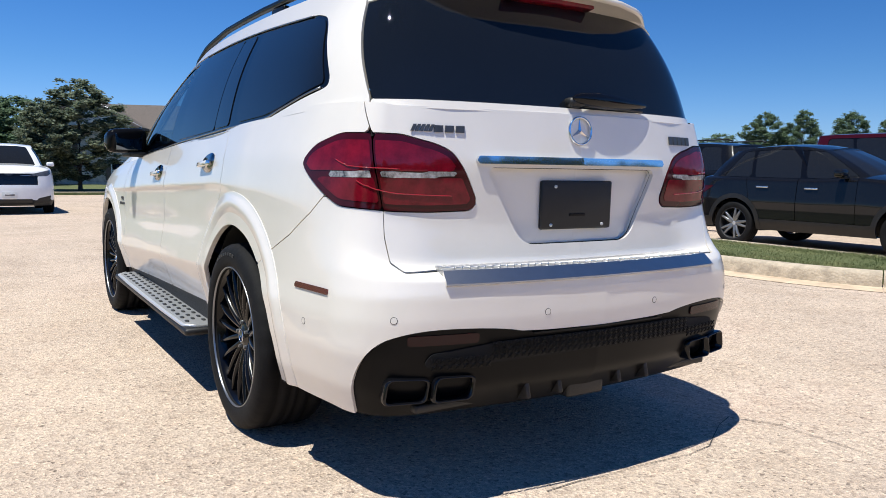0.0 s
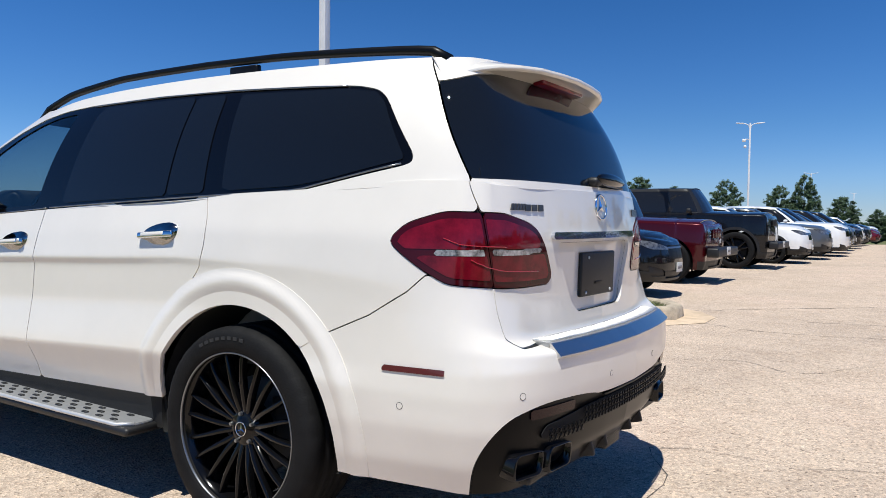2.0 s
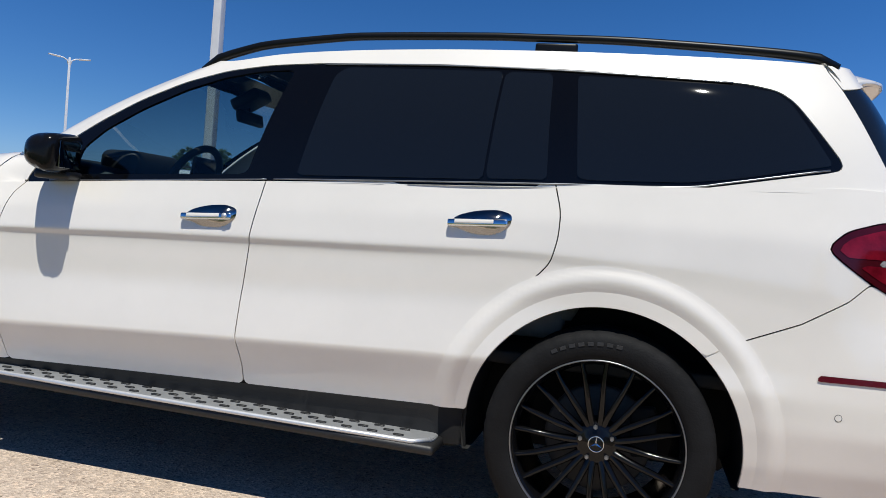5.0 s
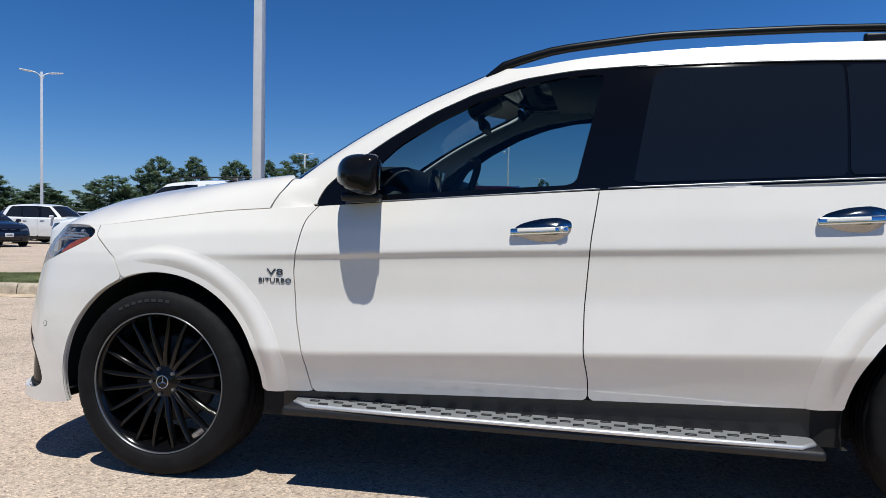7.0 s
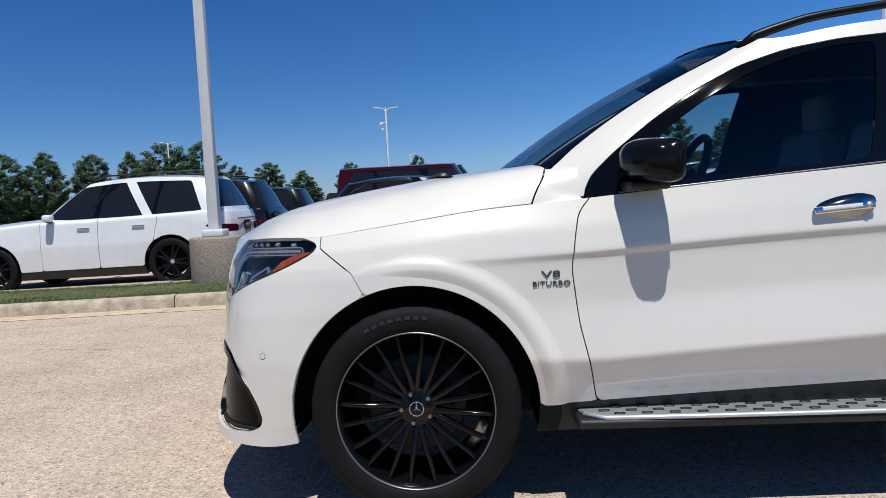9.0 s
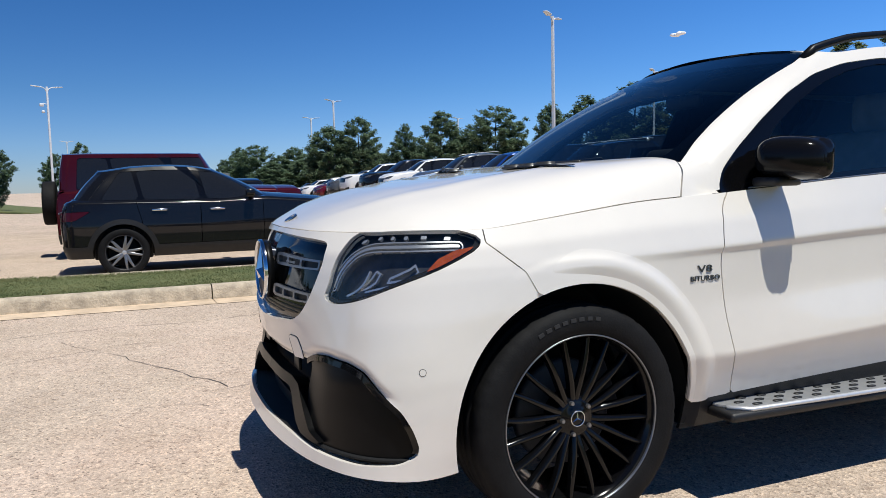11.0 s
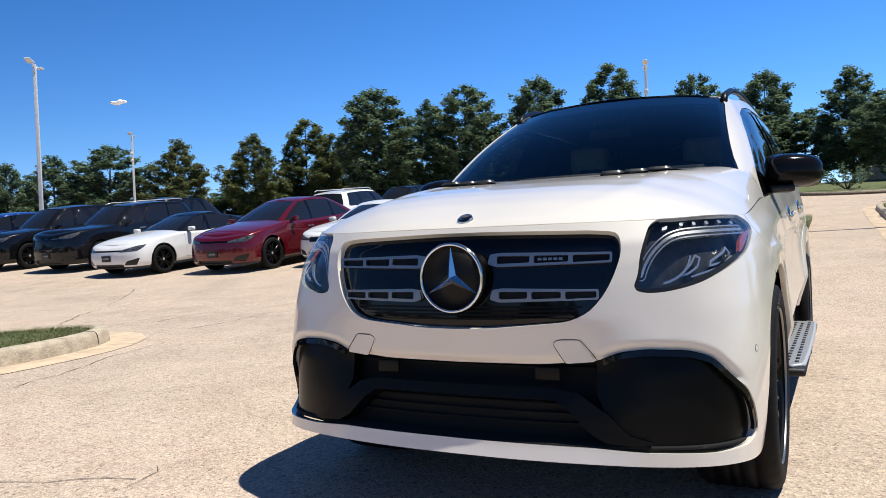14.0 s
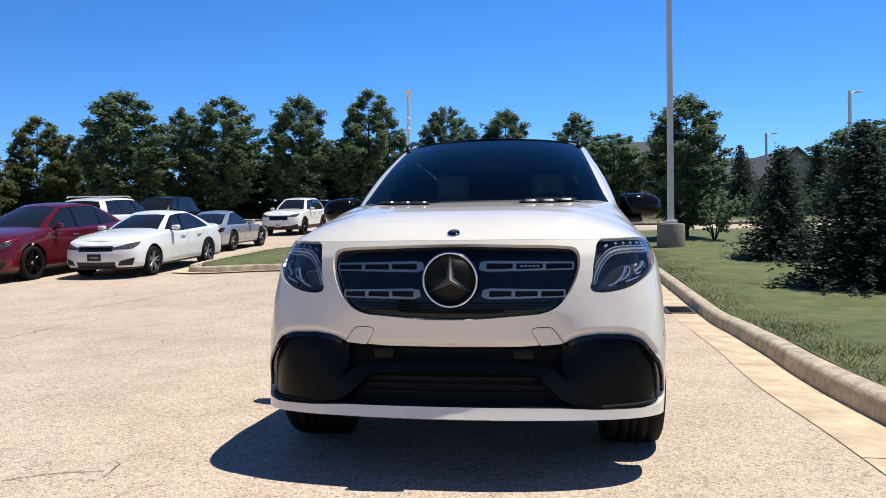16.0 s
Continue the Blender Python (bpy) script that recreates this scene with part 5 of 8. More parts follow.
_hz = [float(_hv[np.argsort(np.hypot(_hv[:, 0] - a_, _hv[:, 1]))[:4], 2].mean()) for a_ in (3.86, 3.80)]
hb = Matrix.Translation((3.83, 0, sum(_hz) / 2 + .001)) @ Matrix.Rotation(math.atan2(_hz[1] - _hz[0], .06), 4, "Y")
o = on_body("bonnet_badge", cyl_bm(.029, .027, .005, 32), M_BLACKGLOSS, hb, None, "small round bonnet badge")
on_body("bonnet_badge_ring", ring_bm(.025, .005, .008, 32), M_CHROME, hb, o)
# small bars on one grille bar
gb = site(uf(.33), .916, .0)
q = bmesh.new()
for k in range(5):
    t0 = box_bm(.012, .008, .003, Matrix.Translation((-.035 + k * .017, 0, .003)))
    t_ = bpy.data.meshes.new("t")
    t0.to_mesh(t_)
    t0.free()
    q.from_mesh(t_)
    bpy.data.meshes.remove(t_)
on_body("grille_bar_badge", q, M_BARSIL, gb, None, "tiny chrome bars", smooth=False)

# intakes: outer wings, cross bar, slats and flaps
sd_in_n = nuz(S_INTAKE)
wing = nuz(rpoly([(uf(.56), .598), (uf(.66), .606), (uf(.75), .598), (uf(.79), .578), (uf(.835), .52), (us(3.70), .44), (us(3.665), .37), (us(3.72), .345), (uf(.80), .337), (uf(.68), .348), (uf(.585), .40), (uf(.53), .47), (uf(.515), .56)], .02))
for mir in (False, True):
    y_in = np.interp(NFz, [.33, .37, .43, .49, .60], [.60, .555, .495, .465, .465]) - NFy
    part_me("intake_wing", clip_grid(NF.grid(-.030), both_of(sd_in_n - .001, y_in), mirror=mir, depth=.04), M_INTAKE, suv, "satin black side air intake")
    frame_w = both_of(sd_in_n - .001, -(sd_in_n + .017), y_in + .02, .36 - NFz)
    part_me("intake_frame", clip_grid(NF.grid(-.004), frame_w, mirror=mir, depth=.012), M_BLACKGLOSS, suv, "gloss black lip round the intake")
    part_me("tow_eye_cover", clip_grid(NF.grid(.0012), nyz(rpoly([(.372, .584), (.465, .592), (.412, .658), (.346, .658), (.328, .642)], .008)), mirror=mir, depth=.003), PAINT, suv)
_nv = NF.grid(.0008)
_nx, _ny, _nz = _nv[..., 0].ravel(), _nv[..., 1].ravel(), _nv[..., 2].ravel()


def on_nose(pts, n=40):
    """Points on the bumper along a line of (across, height)."""
    res = []
    for y_, z_ in spline(pts, n)[0]:
        d_ = np.hypot(_ny - y_, _nz - z_)
        i_ = np.argpartition(d_, 6)[:6]
        w_ = 1 / (d_[i_] + .002) ** 2
        res.append((float((_nx[i_] * w_).sum() / w_.sum()), y_, z_))
    return res


for mir in (1, -1):
    seam = on_nose([(.472, .594), (.450, .622), (.425, .652), (.412, .660), (.380, .661), (.352, .659), (.336, .647), (.352, .614), (.370, .585)])
    part("cover_joint", tube_bm([(a_, mir * b_, c_) for a_, b_, c_ in seam], .0013, 5), M_BLACKPL, suv)
strip_low = nyz(rpoly([(-.5, .505), (.33, .507), (.41, .492), (.50, .43), (.565, .368), (.64, .346), (.60, .338), (.50, .345), (.45, .372), (.375, .445), (.33, .470), (-.5, .472)], .012))
part_me("intake_cross_bar", clip_grid(NF.grid(-.008), strip_low, both=True, depth=.06), M_INTAKE, suv, "satin black cross bar in the front intake")
for zc in (.555, .44, .41, .38):
    part_me("intake_slat", clip_grid(NF.grid(-.085), both_of(np.abs(NFz - zc) - .004, sd_in_n + .01, uf(.46) - NFu), both=True, depth=.04), M_DARK, suv)
_j = int(np.argmin(np.abs(NFz[len(NFz) // 2] - .338)))
_lp = [tuple(p_[:2]) for p_ in NF.grid(-.02)[::8, _j] if p_[0] > 3.50]
lip_tray = part("lip_tray", plate_bm(_lp + [(a_, -b_) for a_, b_ in _lp[::-1] if b_ > .002], .01), M_DARK, suv)
lip_tray.location.z = .326
for s in (1, -1):
    part("radar_cover", box_bm(.012, .085, .045, Matrix.Translation((3.885, s * .30, .545)), .004), M_BLACKSATIN, suv)

# headlamp insides
lamp_n = nuz(S_HEADLAMP) + .010
for mir in (False, True):
    guide = line_sd(NFu, NFz, chaikin([(uf(.605), .825), (uf(.625), .895), (uf(.665), .945), (uf(.72), .975), (uf(.79), .985), (us(3.53), .988), (us(3.46), .985)], 2, False))
    guide = np.minimum(guide - .0044, np.abs(guide - .0130) - .0020)
    part_me("light_guide", clip_grid(NF.grid(-.016), both_of(guide, lamp_n), mirror=mir, depth=.012), M_LAMPSIL, suv, "silver light guide")
    low = line_sd(NFu, NFz, chaikin([(uf(.66), .822), (uf(.72), .838), (uf(.765), .872), (uf(.785), .93)], 2, False)) - .0038
    part_me("light_guide", clip_grid(NF.grid(-.020), both_of(low, lamp_n), mirror=mir, depth=.010), M_LAMPSIL, suv, "silver light guide")
    ledz = np.interp(NFu, [us(3.45), us(3.60), uf(.75), uf(.66)], [1.006, 1.014, 1.010, .990])
    for k in range(6):
        c_ = us(3.52) + (uf(.70) - us(3.52)) * k / 5
        led = both_of(np.abs(NFz - ledz) - .0050, np.abs(NFu - c_ + .5 * (NFz - ledz)) - .011, lamp_n)
        part_me("led_cell", clip_grid(NF.grid(-.018), led, mirror=mir, depth=.010), M_LED, suv)
    edge_ = line_sd(NFu, NFz, chaikin([(uf(.74), .838), (uf(.82), .858), (us(3.64), .885), (us(3.56), .905)], 2, False)) - .003
    part_me("light_guide", clip_grid(NF.grid(-.018), both_of(edge_, lamp_n - .004), mirror=mir, depth=.010), M_LAMPSIL, suv, "silver light guide")
    for bowl in ([(uf(.715), .838), (uf(.765), .846), (uf(.805), .868), (uf(.825), .905), (uf(.80), .918), (uf(.775), .890), (uf(.74), .862)], [(uf(.835), .868), (us(3.66), .880), (us(3.625), .905), (us(3.635), .940), (us(3.665), .925), (uf(.85), .895)]):
        part_me("reflector", clip_grid(NF.grid(-.030), both_of(np.abs(nuz(rpoly(bowl, .008)) + .007) - .0035, lamp_n), mirror=mir, depth=.012), M_LAMPSIL, suv, "chrome reflector behind the headlamp lens")
    amb = nuz(rpoly([(us(3.425), .986), (us(3.50), .974), (us(3.56), .950), (us(3.61), .905), (us(3.64), .880), (us(3.59), .882), (us(3.545), .908), (us(3.47), .950)], .006))
    part_me("side_marker", clip_grid(NF.grid(-.010), both_of(amb, lamp_n - .004), mirror=mir, depth=.012), M_AMBER, suv, "amber side marker")

# bonnet vents by the windscreen, wipers
hv = HOOD.reshape(-1, 3)


def on_bonnet(x, y, up):
    i_ = np.argsort(np.hypot(hv[:, 0] - x, hv[:, 1] - abs(y)))[:4]
    return (x, y, float(hv[i_, 2].mean()) + up)


for s in (1, -1):
    vb = bmesh.new()
    outline_ = [(3.03, .20), (3.035, .24), (2.99, .54), (2.91, .64), (2.90, .61), (2.955, .27)]
    f_ = [vb.verts.new(on_bonnet(px, s * py, .006)) for px, py in outline_]
    vb.faces.new(f_ if s < 0 else f_[::-1])
    vent = part("bonnet_vent", vb, M_BLACKPL, suv, "black bonnet vent with three louvres", smooth=False)
    for xc, yc in ((3.00, .30), (2.982, .395), (2.96, .49)):
        lb = plate_bm(rpoly([(-.030, -.052), (.006, -.050), (.022, -.03), (.024, .03), (.006, .050), (-.030, .052)], .012), .017, .008)
        bmesh.ops.transform(lb, matrix=Matrix.Translation(on_bonnet(xc, s * yc, .002)) @ Matrix.Rotation(s * radians(12), 4, "Z"), verts=lb.verts)
        # mid grey colour stands in for sky reflected on the glossy fins
        part("louvre", lb, M_LAMPIN, vent)
y_w = ((.34, 0, -.36, -.024), (-.30, .05, .40, -.014))
for y_a, y_b, y_c, lift in y_w:
    wa = part("wiper_arm", tube_bm([(2.70, y_a, 1.258), (2.665, y_b, 1.276 + lift), (2.635, y_c, 1.284 + lift)], [.010, .008, .006], 6), M_BLACKPL, suv)
    part("wiper_blade", tube_bm([(2.672, y_b - .22, 1.270 + lift), (2.655, y_b + .02, 1.274 + lift), (2.63, y_c, 1.278 + lift)], .007, 6), M_BLACKSATIN, wa)

# ---- cabin
def seat(x, y):
    st = part("seat", box_bm(.50, .50, .16, Matrix.Translation((x, y, .74)), .05, 3), M_LEATHER, suv, "pale grey leather seat")
    part("backrest", box_bm(.14, .48, .62, Matrix.Translation((x - .30, y, 1.08)) @ Matrix.Rotation(radians(-14), 4, "Y"), .05, 3), M_LEATHER, st)
    part("headrest", box_bm(.10, .26, .19, Matrix.Translation((x - .41, y, 1.48)), .045, 3), M_LEATHER, st)


for y in (.38, -.38):
    seat(1.42, y)
part("rear_bench", box_bm(.5, 1.2, .16, Matrix.Translation((.42, 0, .76)), .04), M_LEATHER, suv)
part("rear_bench_back", box_bm(.14, 1.2, .7, Matrix.Translation((.12, 0, 1.1)) @ Matrix.Rotation(radians(-14), 4, "Y"), .05), M_LEATHER, suv)
part("cabin_floor", box_bm(3.4, 1.5, .05, Matrix.Translation((.9, 0, .62)), .01), M_INTER, suv)
dash = box_bm(.44, 1.50, .36, Matrix.Translation((2.33, 0, 1.06)) @ Matrix.Rotation(radians(-8), 4, "Y"), .07, 4)
part("dashboard", dash, M_INTER, suv)
part("instrument_hood", box_bm(.20, .36, .12, Matrix.Translation((2.20, .40, 1.250)), .05, 4), M_INTER, suv)
part("centre_screen", box_bm(.02, .22, .13, Matrix.Translation((2.12, .0, 1.27)) @ Matrix.Rotation(radians(-12), 4, "Y"), .008), M_BLACKGLOSS, suv)
bm = bmesh.new()
vs, fs = lathe([(.185 + .017 * math.cos(a), .017 * math.sin(a)) for a in np.linspace(0, 2 * math.pi, 11)], 40)
bv_ = [bm.verts.new(v) for v in vs]
for f in fs:
    bm.faces.new([bv_[i] for i in f])
wh_m = Matrix.Translation((1.93, .40, 1.180)) @ Matrix.Rotation(radians(-25), 4, "Y") @ Matrix.Rotation(math.pi / 2, 4, "Z")
bmesh.ops.transform(bm, matrix=wh_m, verts=bm.verts)
sw = part("steering_wheel", bm, M_INTER, suv)
part("steering_boss", box_bm(.05, .20, .12, Matrix.Translation((1.945, .40, 1.170)) @ Matrix.Rotation(radians(-25), 4, "Y"), .03), M_INTER, sw)
rvm = part("cabin_mirror", box_bm(.03, .24, .065, Matrix.Translation((1.88, 0, 1.55)) @ Matrix.Rotation(radians(10), 4, "Y"), .012), M_BLACKPL, suv)
part("mirror_stalk", tube_bm([(1.89, 0, 1.56), (1.90, 0, 1.65)], .012, 8), M_BLACKPL, rvm)
part("sensor_housing", box_bm(.16, .16, .06, Matrix.Translation((1.88, 0, 1.64)) @ Matrix.Rotation(radians(28), 4, "Y"), .02), M_BLACKPL, suv)
part("headliner", box_bm(2.2, 1.18, .02, Matrix.Translation((.45, 0, 1.70)), .005), M_INTER, suv)

# ---------------------------------------------------------------- ground and verges


def lot_z(x, y):
    """Height of the ground: level round the white SUV, rising behind its tail, a shallow dip past the planted strip."""
    s = min(46.0, max(0.0, -x - 2.5))
    rise = .071 * s * (1 - math.exp(-s / 1.5)) * min(1.0, max(.3, (y + 52) / 24))
    k = min(1, max(0, (-x - 3) / 5))
    far = min(1, max(0, (y + 58) / 20))
    rise += min(.45, .018 * max(0.0, -y - 14)) * k * k * (3 - 2 * k) * far
    d = max(0.0, -y - 46) * min(1.0, max(0.0, (24 - x) / 14))
    return rise - .010 * min(60.0, max(0.0, x - 6)) - min(1.4, .032 * d * (1 - math.exp(-d / 4)))


def pavement_mat():
    m = mat("aggregate_pavement", (0.50, 0.425, 0.345), 0.9)
    nt = m.node_tree
    p = nt.nodes["Principled BSDF"]
    p.inputs["Specular IOR Level"].default_value = 0.25
    tc = nt.nodes.new("ShaderNodeTexCoord")

    def noise_(scale, detail=5, rough=.6):
        n = nt.nodes.new("ShaderNodeTexNoise")
        n.inputs["Scale"].default_value = scale
        n.inputs["Detail"].default_value = detail
        n.inputs["Roughness"].default_value = rough
        nt.links.new(tc.outputs["Object"], n.inputs["Vector"])
        return n.outputs["Fac"]

    def ramp_(fac, stops):
        r = nt.nodes.new("ShaderNodeValToRGB")
        e = r.color_ramp.elements
        e[0].position, e[0].color = stops[0][0], (*stops[0][1], 1)
        e[1].position, e[1].color = stops[-1][0], (*stops[-1][1], 1)
        for pos, c in stops[1:-1]:
            k = e.new(pos)
            k.color = (*c, 1)
        nt.links.new(fac, r.inputs["Fac"])
        return r.outputs["Color"]

    def mul(a, b, f=1.0):
        x = nt.nodes.new("ShaderNodeMix")
        x.data_type, x.blend_type = "RGBA", "MULTIPLY"
        x.inputs["Factor"].default_value = f
        nt.links.new(a, x.inputs["A"])
        nt.links.new(b, x.inputs["B"])
        return x.outputs["Result"]
    base = ramp_(noise_(.35, 6), [(.3, (.475, .398, .332)), (.5, (.555, .465, .382)), (.7, (.60, .488, .41))])
    vor = nt.nodes.new("ShaderNodeTexVoronoi")
    vor.inputs["Scale"].default_value = 95
    nt.links.new(tc.outputs["Object"], vor.inputs["Vector"])
    stones = ramp_(vor.outputs["Color"], [(.0, (.27, .26, .255)), (.20, (.80, .78, .77)), (.7, (1.07, 1.04, 1.01)), (1.0, (1.46, 1.38, 1.29))])
    fine = ramp_(noise_(230, 3, .7), [(.32, (.56, .545, .53)), (.5, (1.01, 1.01, 1.01)), (.75, (1.26, 1.23, 1.20))])
    stain = ramp_(noise_(1.7, 7, .7), [(.30, (.86, .84, .82)), (.55, (1, 1, 1)), (.75, (1.04, 1.03, 1.02))])
    vor2 = nt.nodes.new("ShaderNodeTexVoronoi")
    vor2.inputs["Scale"].default_value = 42
    nt.links.new(tc.outputs["Object"], vor2.inputs["Vector"])
    pebbles = ramp_(vor2.outputs["Color"], [(.0, (.70, .67, .66)), (.3, (.97, .96, .95)), (.75, (1.0, 1.0, 1.0)), (1.0, (1.20, 1.14, 1.10))])
    c = mul(mul(mul(mul(base, stones), pebbles), fine), stain)
    nt.links.new(c, p.inputs["Base Color"])
    bp = nt.nodes.new("ShaderNodeBump")
    bp.inputs["Strength"].default_value = .8
    bp.inputs["Distance"].default_value = .006
    nt.links.new(vor.outputs["Distance"], bp.inputs["Height"])
    nt.links.new(bp.outputs["Normal"], p.inputs["Normal"])
    return m


M_PAVE = pavement_mat()
M_KERB = mat("kerb_concrete", (0.43, 0.36, 0.27), .88, var=.34, scale=7, bump=.9, bscale=45)
M_GUTTER = mat("gutter_concrete", (0.56, 0.43, 0.30), .88, var=.26, scale=3.6, bump=.3, bscale=110)
M_GRASS = mat("turf", (0.085, 0.120, 0.036), .9, var=.30, scale=2.6, col2=(.150, .158, .060), bump=.9, bscale=110)
M_BLADE = mat("grass_blades", (0.090, 0.138, 0.038), .7, var=.3, scale=1.8, col2=(.185, .185, .072))
M_CRACK = mat("crack_filler", (0.085, 0.075, 0.065), .9, var=.3, scale=40)


def axis(lo, hi, near_lo, near_hi, fine, grow=1.35):
    a = list(np.arange(near_lo, near_hi + 1e-6, fine))
    st, v = fine, a[0]
    while v > lo:
        st *= grow
        v -= st
        a.insert(0, v)
    st, v = fine, a[-1]
    while v < hi:
        st *= grow
        v += st
        a.append(v)
    return a


gxs, gys = axis(-1500, 1500, -30, 25, 1.0), axis(-1500, 1500, -32, 20, 1.0)
vs = [(x, y, lot_z(x, y)) for x in gxs for y in gys]
ngy = len(gys)
fs = [(i * ngy + j, (i + 1) * ngy + j, (i + 1) * ngy + j + 1, i * ngy + j + 1) for i in range(len(gxs) - 1) for j in range(ngy - 1)]
ground = part_me("ground", mesh_of(vs, fs), M_PAVE)
tagged(ground, "sunlit beige aggregate pavement with stains and cracks", "ground", kind="structure")


def path_pts(pts, step=.5):
    p, _ = spline(pts, max(8, int(sum(np.linalg.norm(np.subtract(a, b)) for a, b in zip(pts, pts[1:])) / step)))
    return p


def kerb(name, pts, side, parent, piece=3.0):
    """A kerb with its gutter swept along pts, cut into lengths; side +1: the raised ground lies to the left of the path."""
    p = path_pts(pts, .4)
    t = np.gradient(p, axis=0)
    t /= np.linalg.norm(t, axis=1, keepdims=True)
    n = np.stack([-t[:, 1], t[:, 0]], 1) * side
    prof = [(0.0, .0), (.012, .100), (.025, .132), (.05, .148), (.14, .152), (.17, .145), (.18, .06)]
    gut = [(-.37, .005), (-.36, .009), (-.02, .006), (.0, .004)]
    per = max(4, int(piece / .4))
    i = 0
    rng = random.Random(5)
    while i < len(p) - 1:
        j = min(len(p) - 1, i + per)
        for nm, pr, m in (("kerb_stone", prof, M_KERB), ("gutter_slab", gut, M_GUTTER)):
            vs, fs = [], []
            jit = rng.uniform(-.006, .006)
            for k in range(i, j + 1):
                q = p[k] + t[k] * (.006 if k == i else (-.006 if k == j else 0))
                for d, h in pr:
                    x, y = q + n[k] * (d + (rng.uniform(-.004, .004) if h > .09 else 0))
                    vs.append((x, y, lot_z(*q) + h + (jit if h > .05 else 0)))
            w = len(pr)
            for a in range(j - i):
                for b in range(w - 1):
                    f = (a * w + b, a * w + b + 1, (a + 1) * w + b + 1, (a + 1) * w + b)
                    fs.append(f if side < 0 else f[::-1])
            part_me(nm, mesh_of(vs, fs), m, parent)
        i = j


def inside(x, y, poly):
    c = False
    for (ax, ay), (bx, by) in zip(poly, poly[1:] + poly[:1]):
        if (ay > y) != (by > y) and x < (bx - ax) * (y - ay) / (by - ay) + ax:
            c = not c
    return c


def turf(name, poly, label, step=.6, bumpy=.03):
    """A grassed sheet inside an outline, a hand's width above the pavement."""
    poly = [tuple(q) for q in poly]
    P = np.array(poly)
    x0, y0 = P.min(0)
    x1, y1 = P.max(0)
    xs, ys = np.arange(x0 - step, x1 + 2 * step, step), np.arange(y0 - step, y1 + 2 * step, step)
    X, Y = np.meshgrid(xs, ys, indexing="ij")
    S = sd_poly(X, Y, poly)
    Z = np.vectorize(lambda a, b: lot_z(a, b) + .135 + bumpy * noise.noise((a * .6, b * .6, 3.0)))(X, Y)
    Z += .05 * np.clip(-S / 1.5, 0, 1)
    o = part_me(name, clip_grid(np.stack([X, Y, Z], 2), S, depth=.12, turn=True), M_GRASS)
    return tagged(o, label, "grass", kind="structure")


def blades(poly, box, n, seed, parent, h=(.004, .022)):
    """Loose grass blades on a turf, inside a box of the plan."""
    rng = random.Random(seed)
    vs, fs = [], []
    while n > 0:
        x, y = rng.uniform(box[0], box[2]), rng.uniform(box[1], box[3])
        n -= 1
        if not inside(x, y, poly):
            continue
        z = lot_z(x, y) + .14 + .03 * noise.noise((x * .6, y * .6, 3.0))
        a, hh = rng.uniform(0, 6.283), rng.uniform(*h)
        w = rng.uniform(.0025, .006)
        dx, dy = math.cos(a) * w, math.sin(a) * w
        lx, ly = rng.gauss(0, .025), rng.gauss(0, .025)
        k = len(vs)
        vs += [(x - dx, y - dy, z), (x + dx, y + dy, z), (x + lx, y + ly, z + hh + .014)]
        fs.append((k, k + 1, k + 2))
    o = part_me("grass_blade_cover", mesh_of(vs, fs), M_BLADE, parent)
    return tagged(o, kind="stuff")


# planted strip in front of the parked rows
strip = [(60, -5.38), (40, -5.38), (20, -5.38), (10, -5.38), (4, -5.38), (2.0, -5.42), (1.0, -5.66), (.40, -6.1), (.28, -6.55), (.55, -7.05), (1.4, -7.4), (4, -7.5), (10, -7.5), (20, -7.5), (60, -7.5)]
strip_in = [(60, -5.56), (4, -5.56), (2.0, -5.60), (1.1, -5.82), (.58, -6.2), (.47, -6.52), (.70, -6.9), (1.45, -7.22), (4, -7.32), (60, -7.32)]
g1 = turf("grass_strip", strip_in, "mown green grass strip edged by a concrete kerb")
kerb("kerb", strip, 1, g1)
blades(strip_in, (.3, -7.5, 13, -5.4), 90000, 1, g1)
# island by the far row
isl = [(-10.6, .5), (-10.3, -3), (-9.9, -6), (-9.35, -7.5), (-9.5, -8.0), (-10.3, -8.2), (-12.5, -8.3), (-15, -8.2), (-16.5, -7.3), (-17, -4), (-17, .5)]
isl_in = [(-10.78, .5), (-10.48, -3), (-10.08, -5.95), (-9.55, -7.45), (-9.65, -7.85), (-10.3, -8.02), (-12.5, -8.12), (-14.9, -8.02), (-16.35, -7.2), (-16.82, -4), (-16.82, .5)]
g2 = turf("grass_island", isl_in, "mown grass island with a rounded kerb end")
kerb("kerb", isl, -1, g2)
blades(isl_in, (-15, -9.2, -9, .5), 30000, 2, g2)
# verge beside the white SUV
vline = [(45, 9.0), (20, 5.0), (8, 2.5), (2.4, 2.21), (-.3, 2.31), (-2.0, 2.37), (-4.4, 2.38), (-8, 2.33), (-12.3, 2.26), (-18, 2.16), (-21.2, 2.2), (-22.9, 2.8), (-23.7, 4.6), (-23.9, 9), (-24, 20), (-24, 45)]
vin = [(45, 9.18), (20, 5.18), (8, 2.68), (2.4, 2.39), (-.3, 2.49), (-2.0, 2.55), (-4.4, 2.56), (-8, 2.51), (-12.3, 2.44), (-18, 2.34), (-21.1, 2.37), (-22.75, 2.95), (-23.52, 4.65), (-23.72, 9), (-23.8, 20), (-23.8, 45), (45, 45)]
g3 = turf("grass_verge", vin, "dry mown grass verge beside the drive", step=1.0, bumpy=.06)
kerb("kerb", vline, -1, g3)
blades(vin, (-14, 2.4, 2.5, 9.5), 190000, 3, g3)
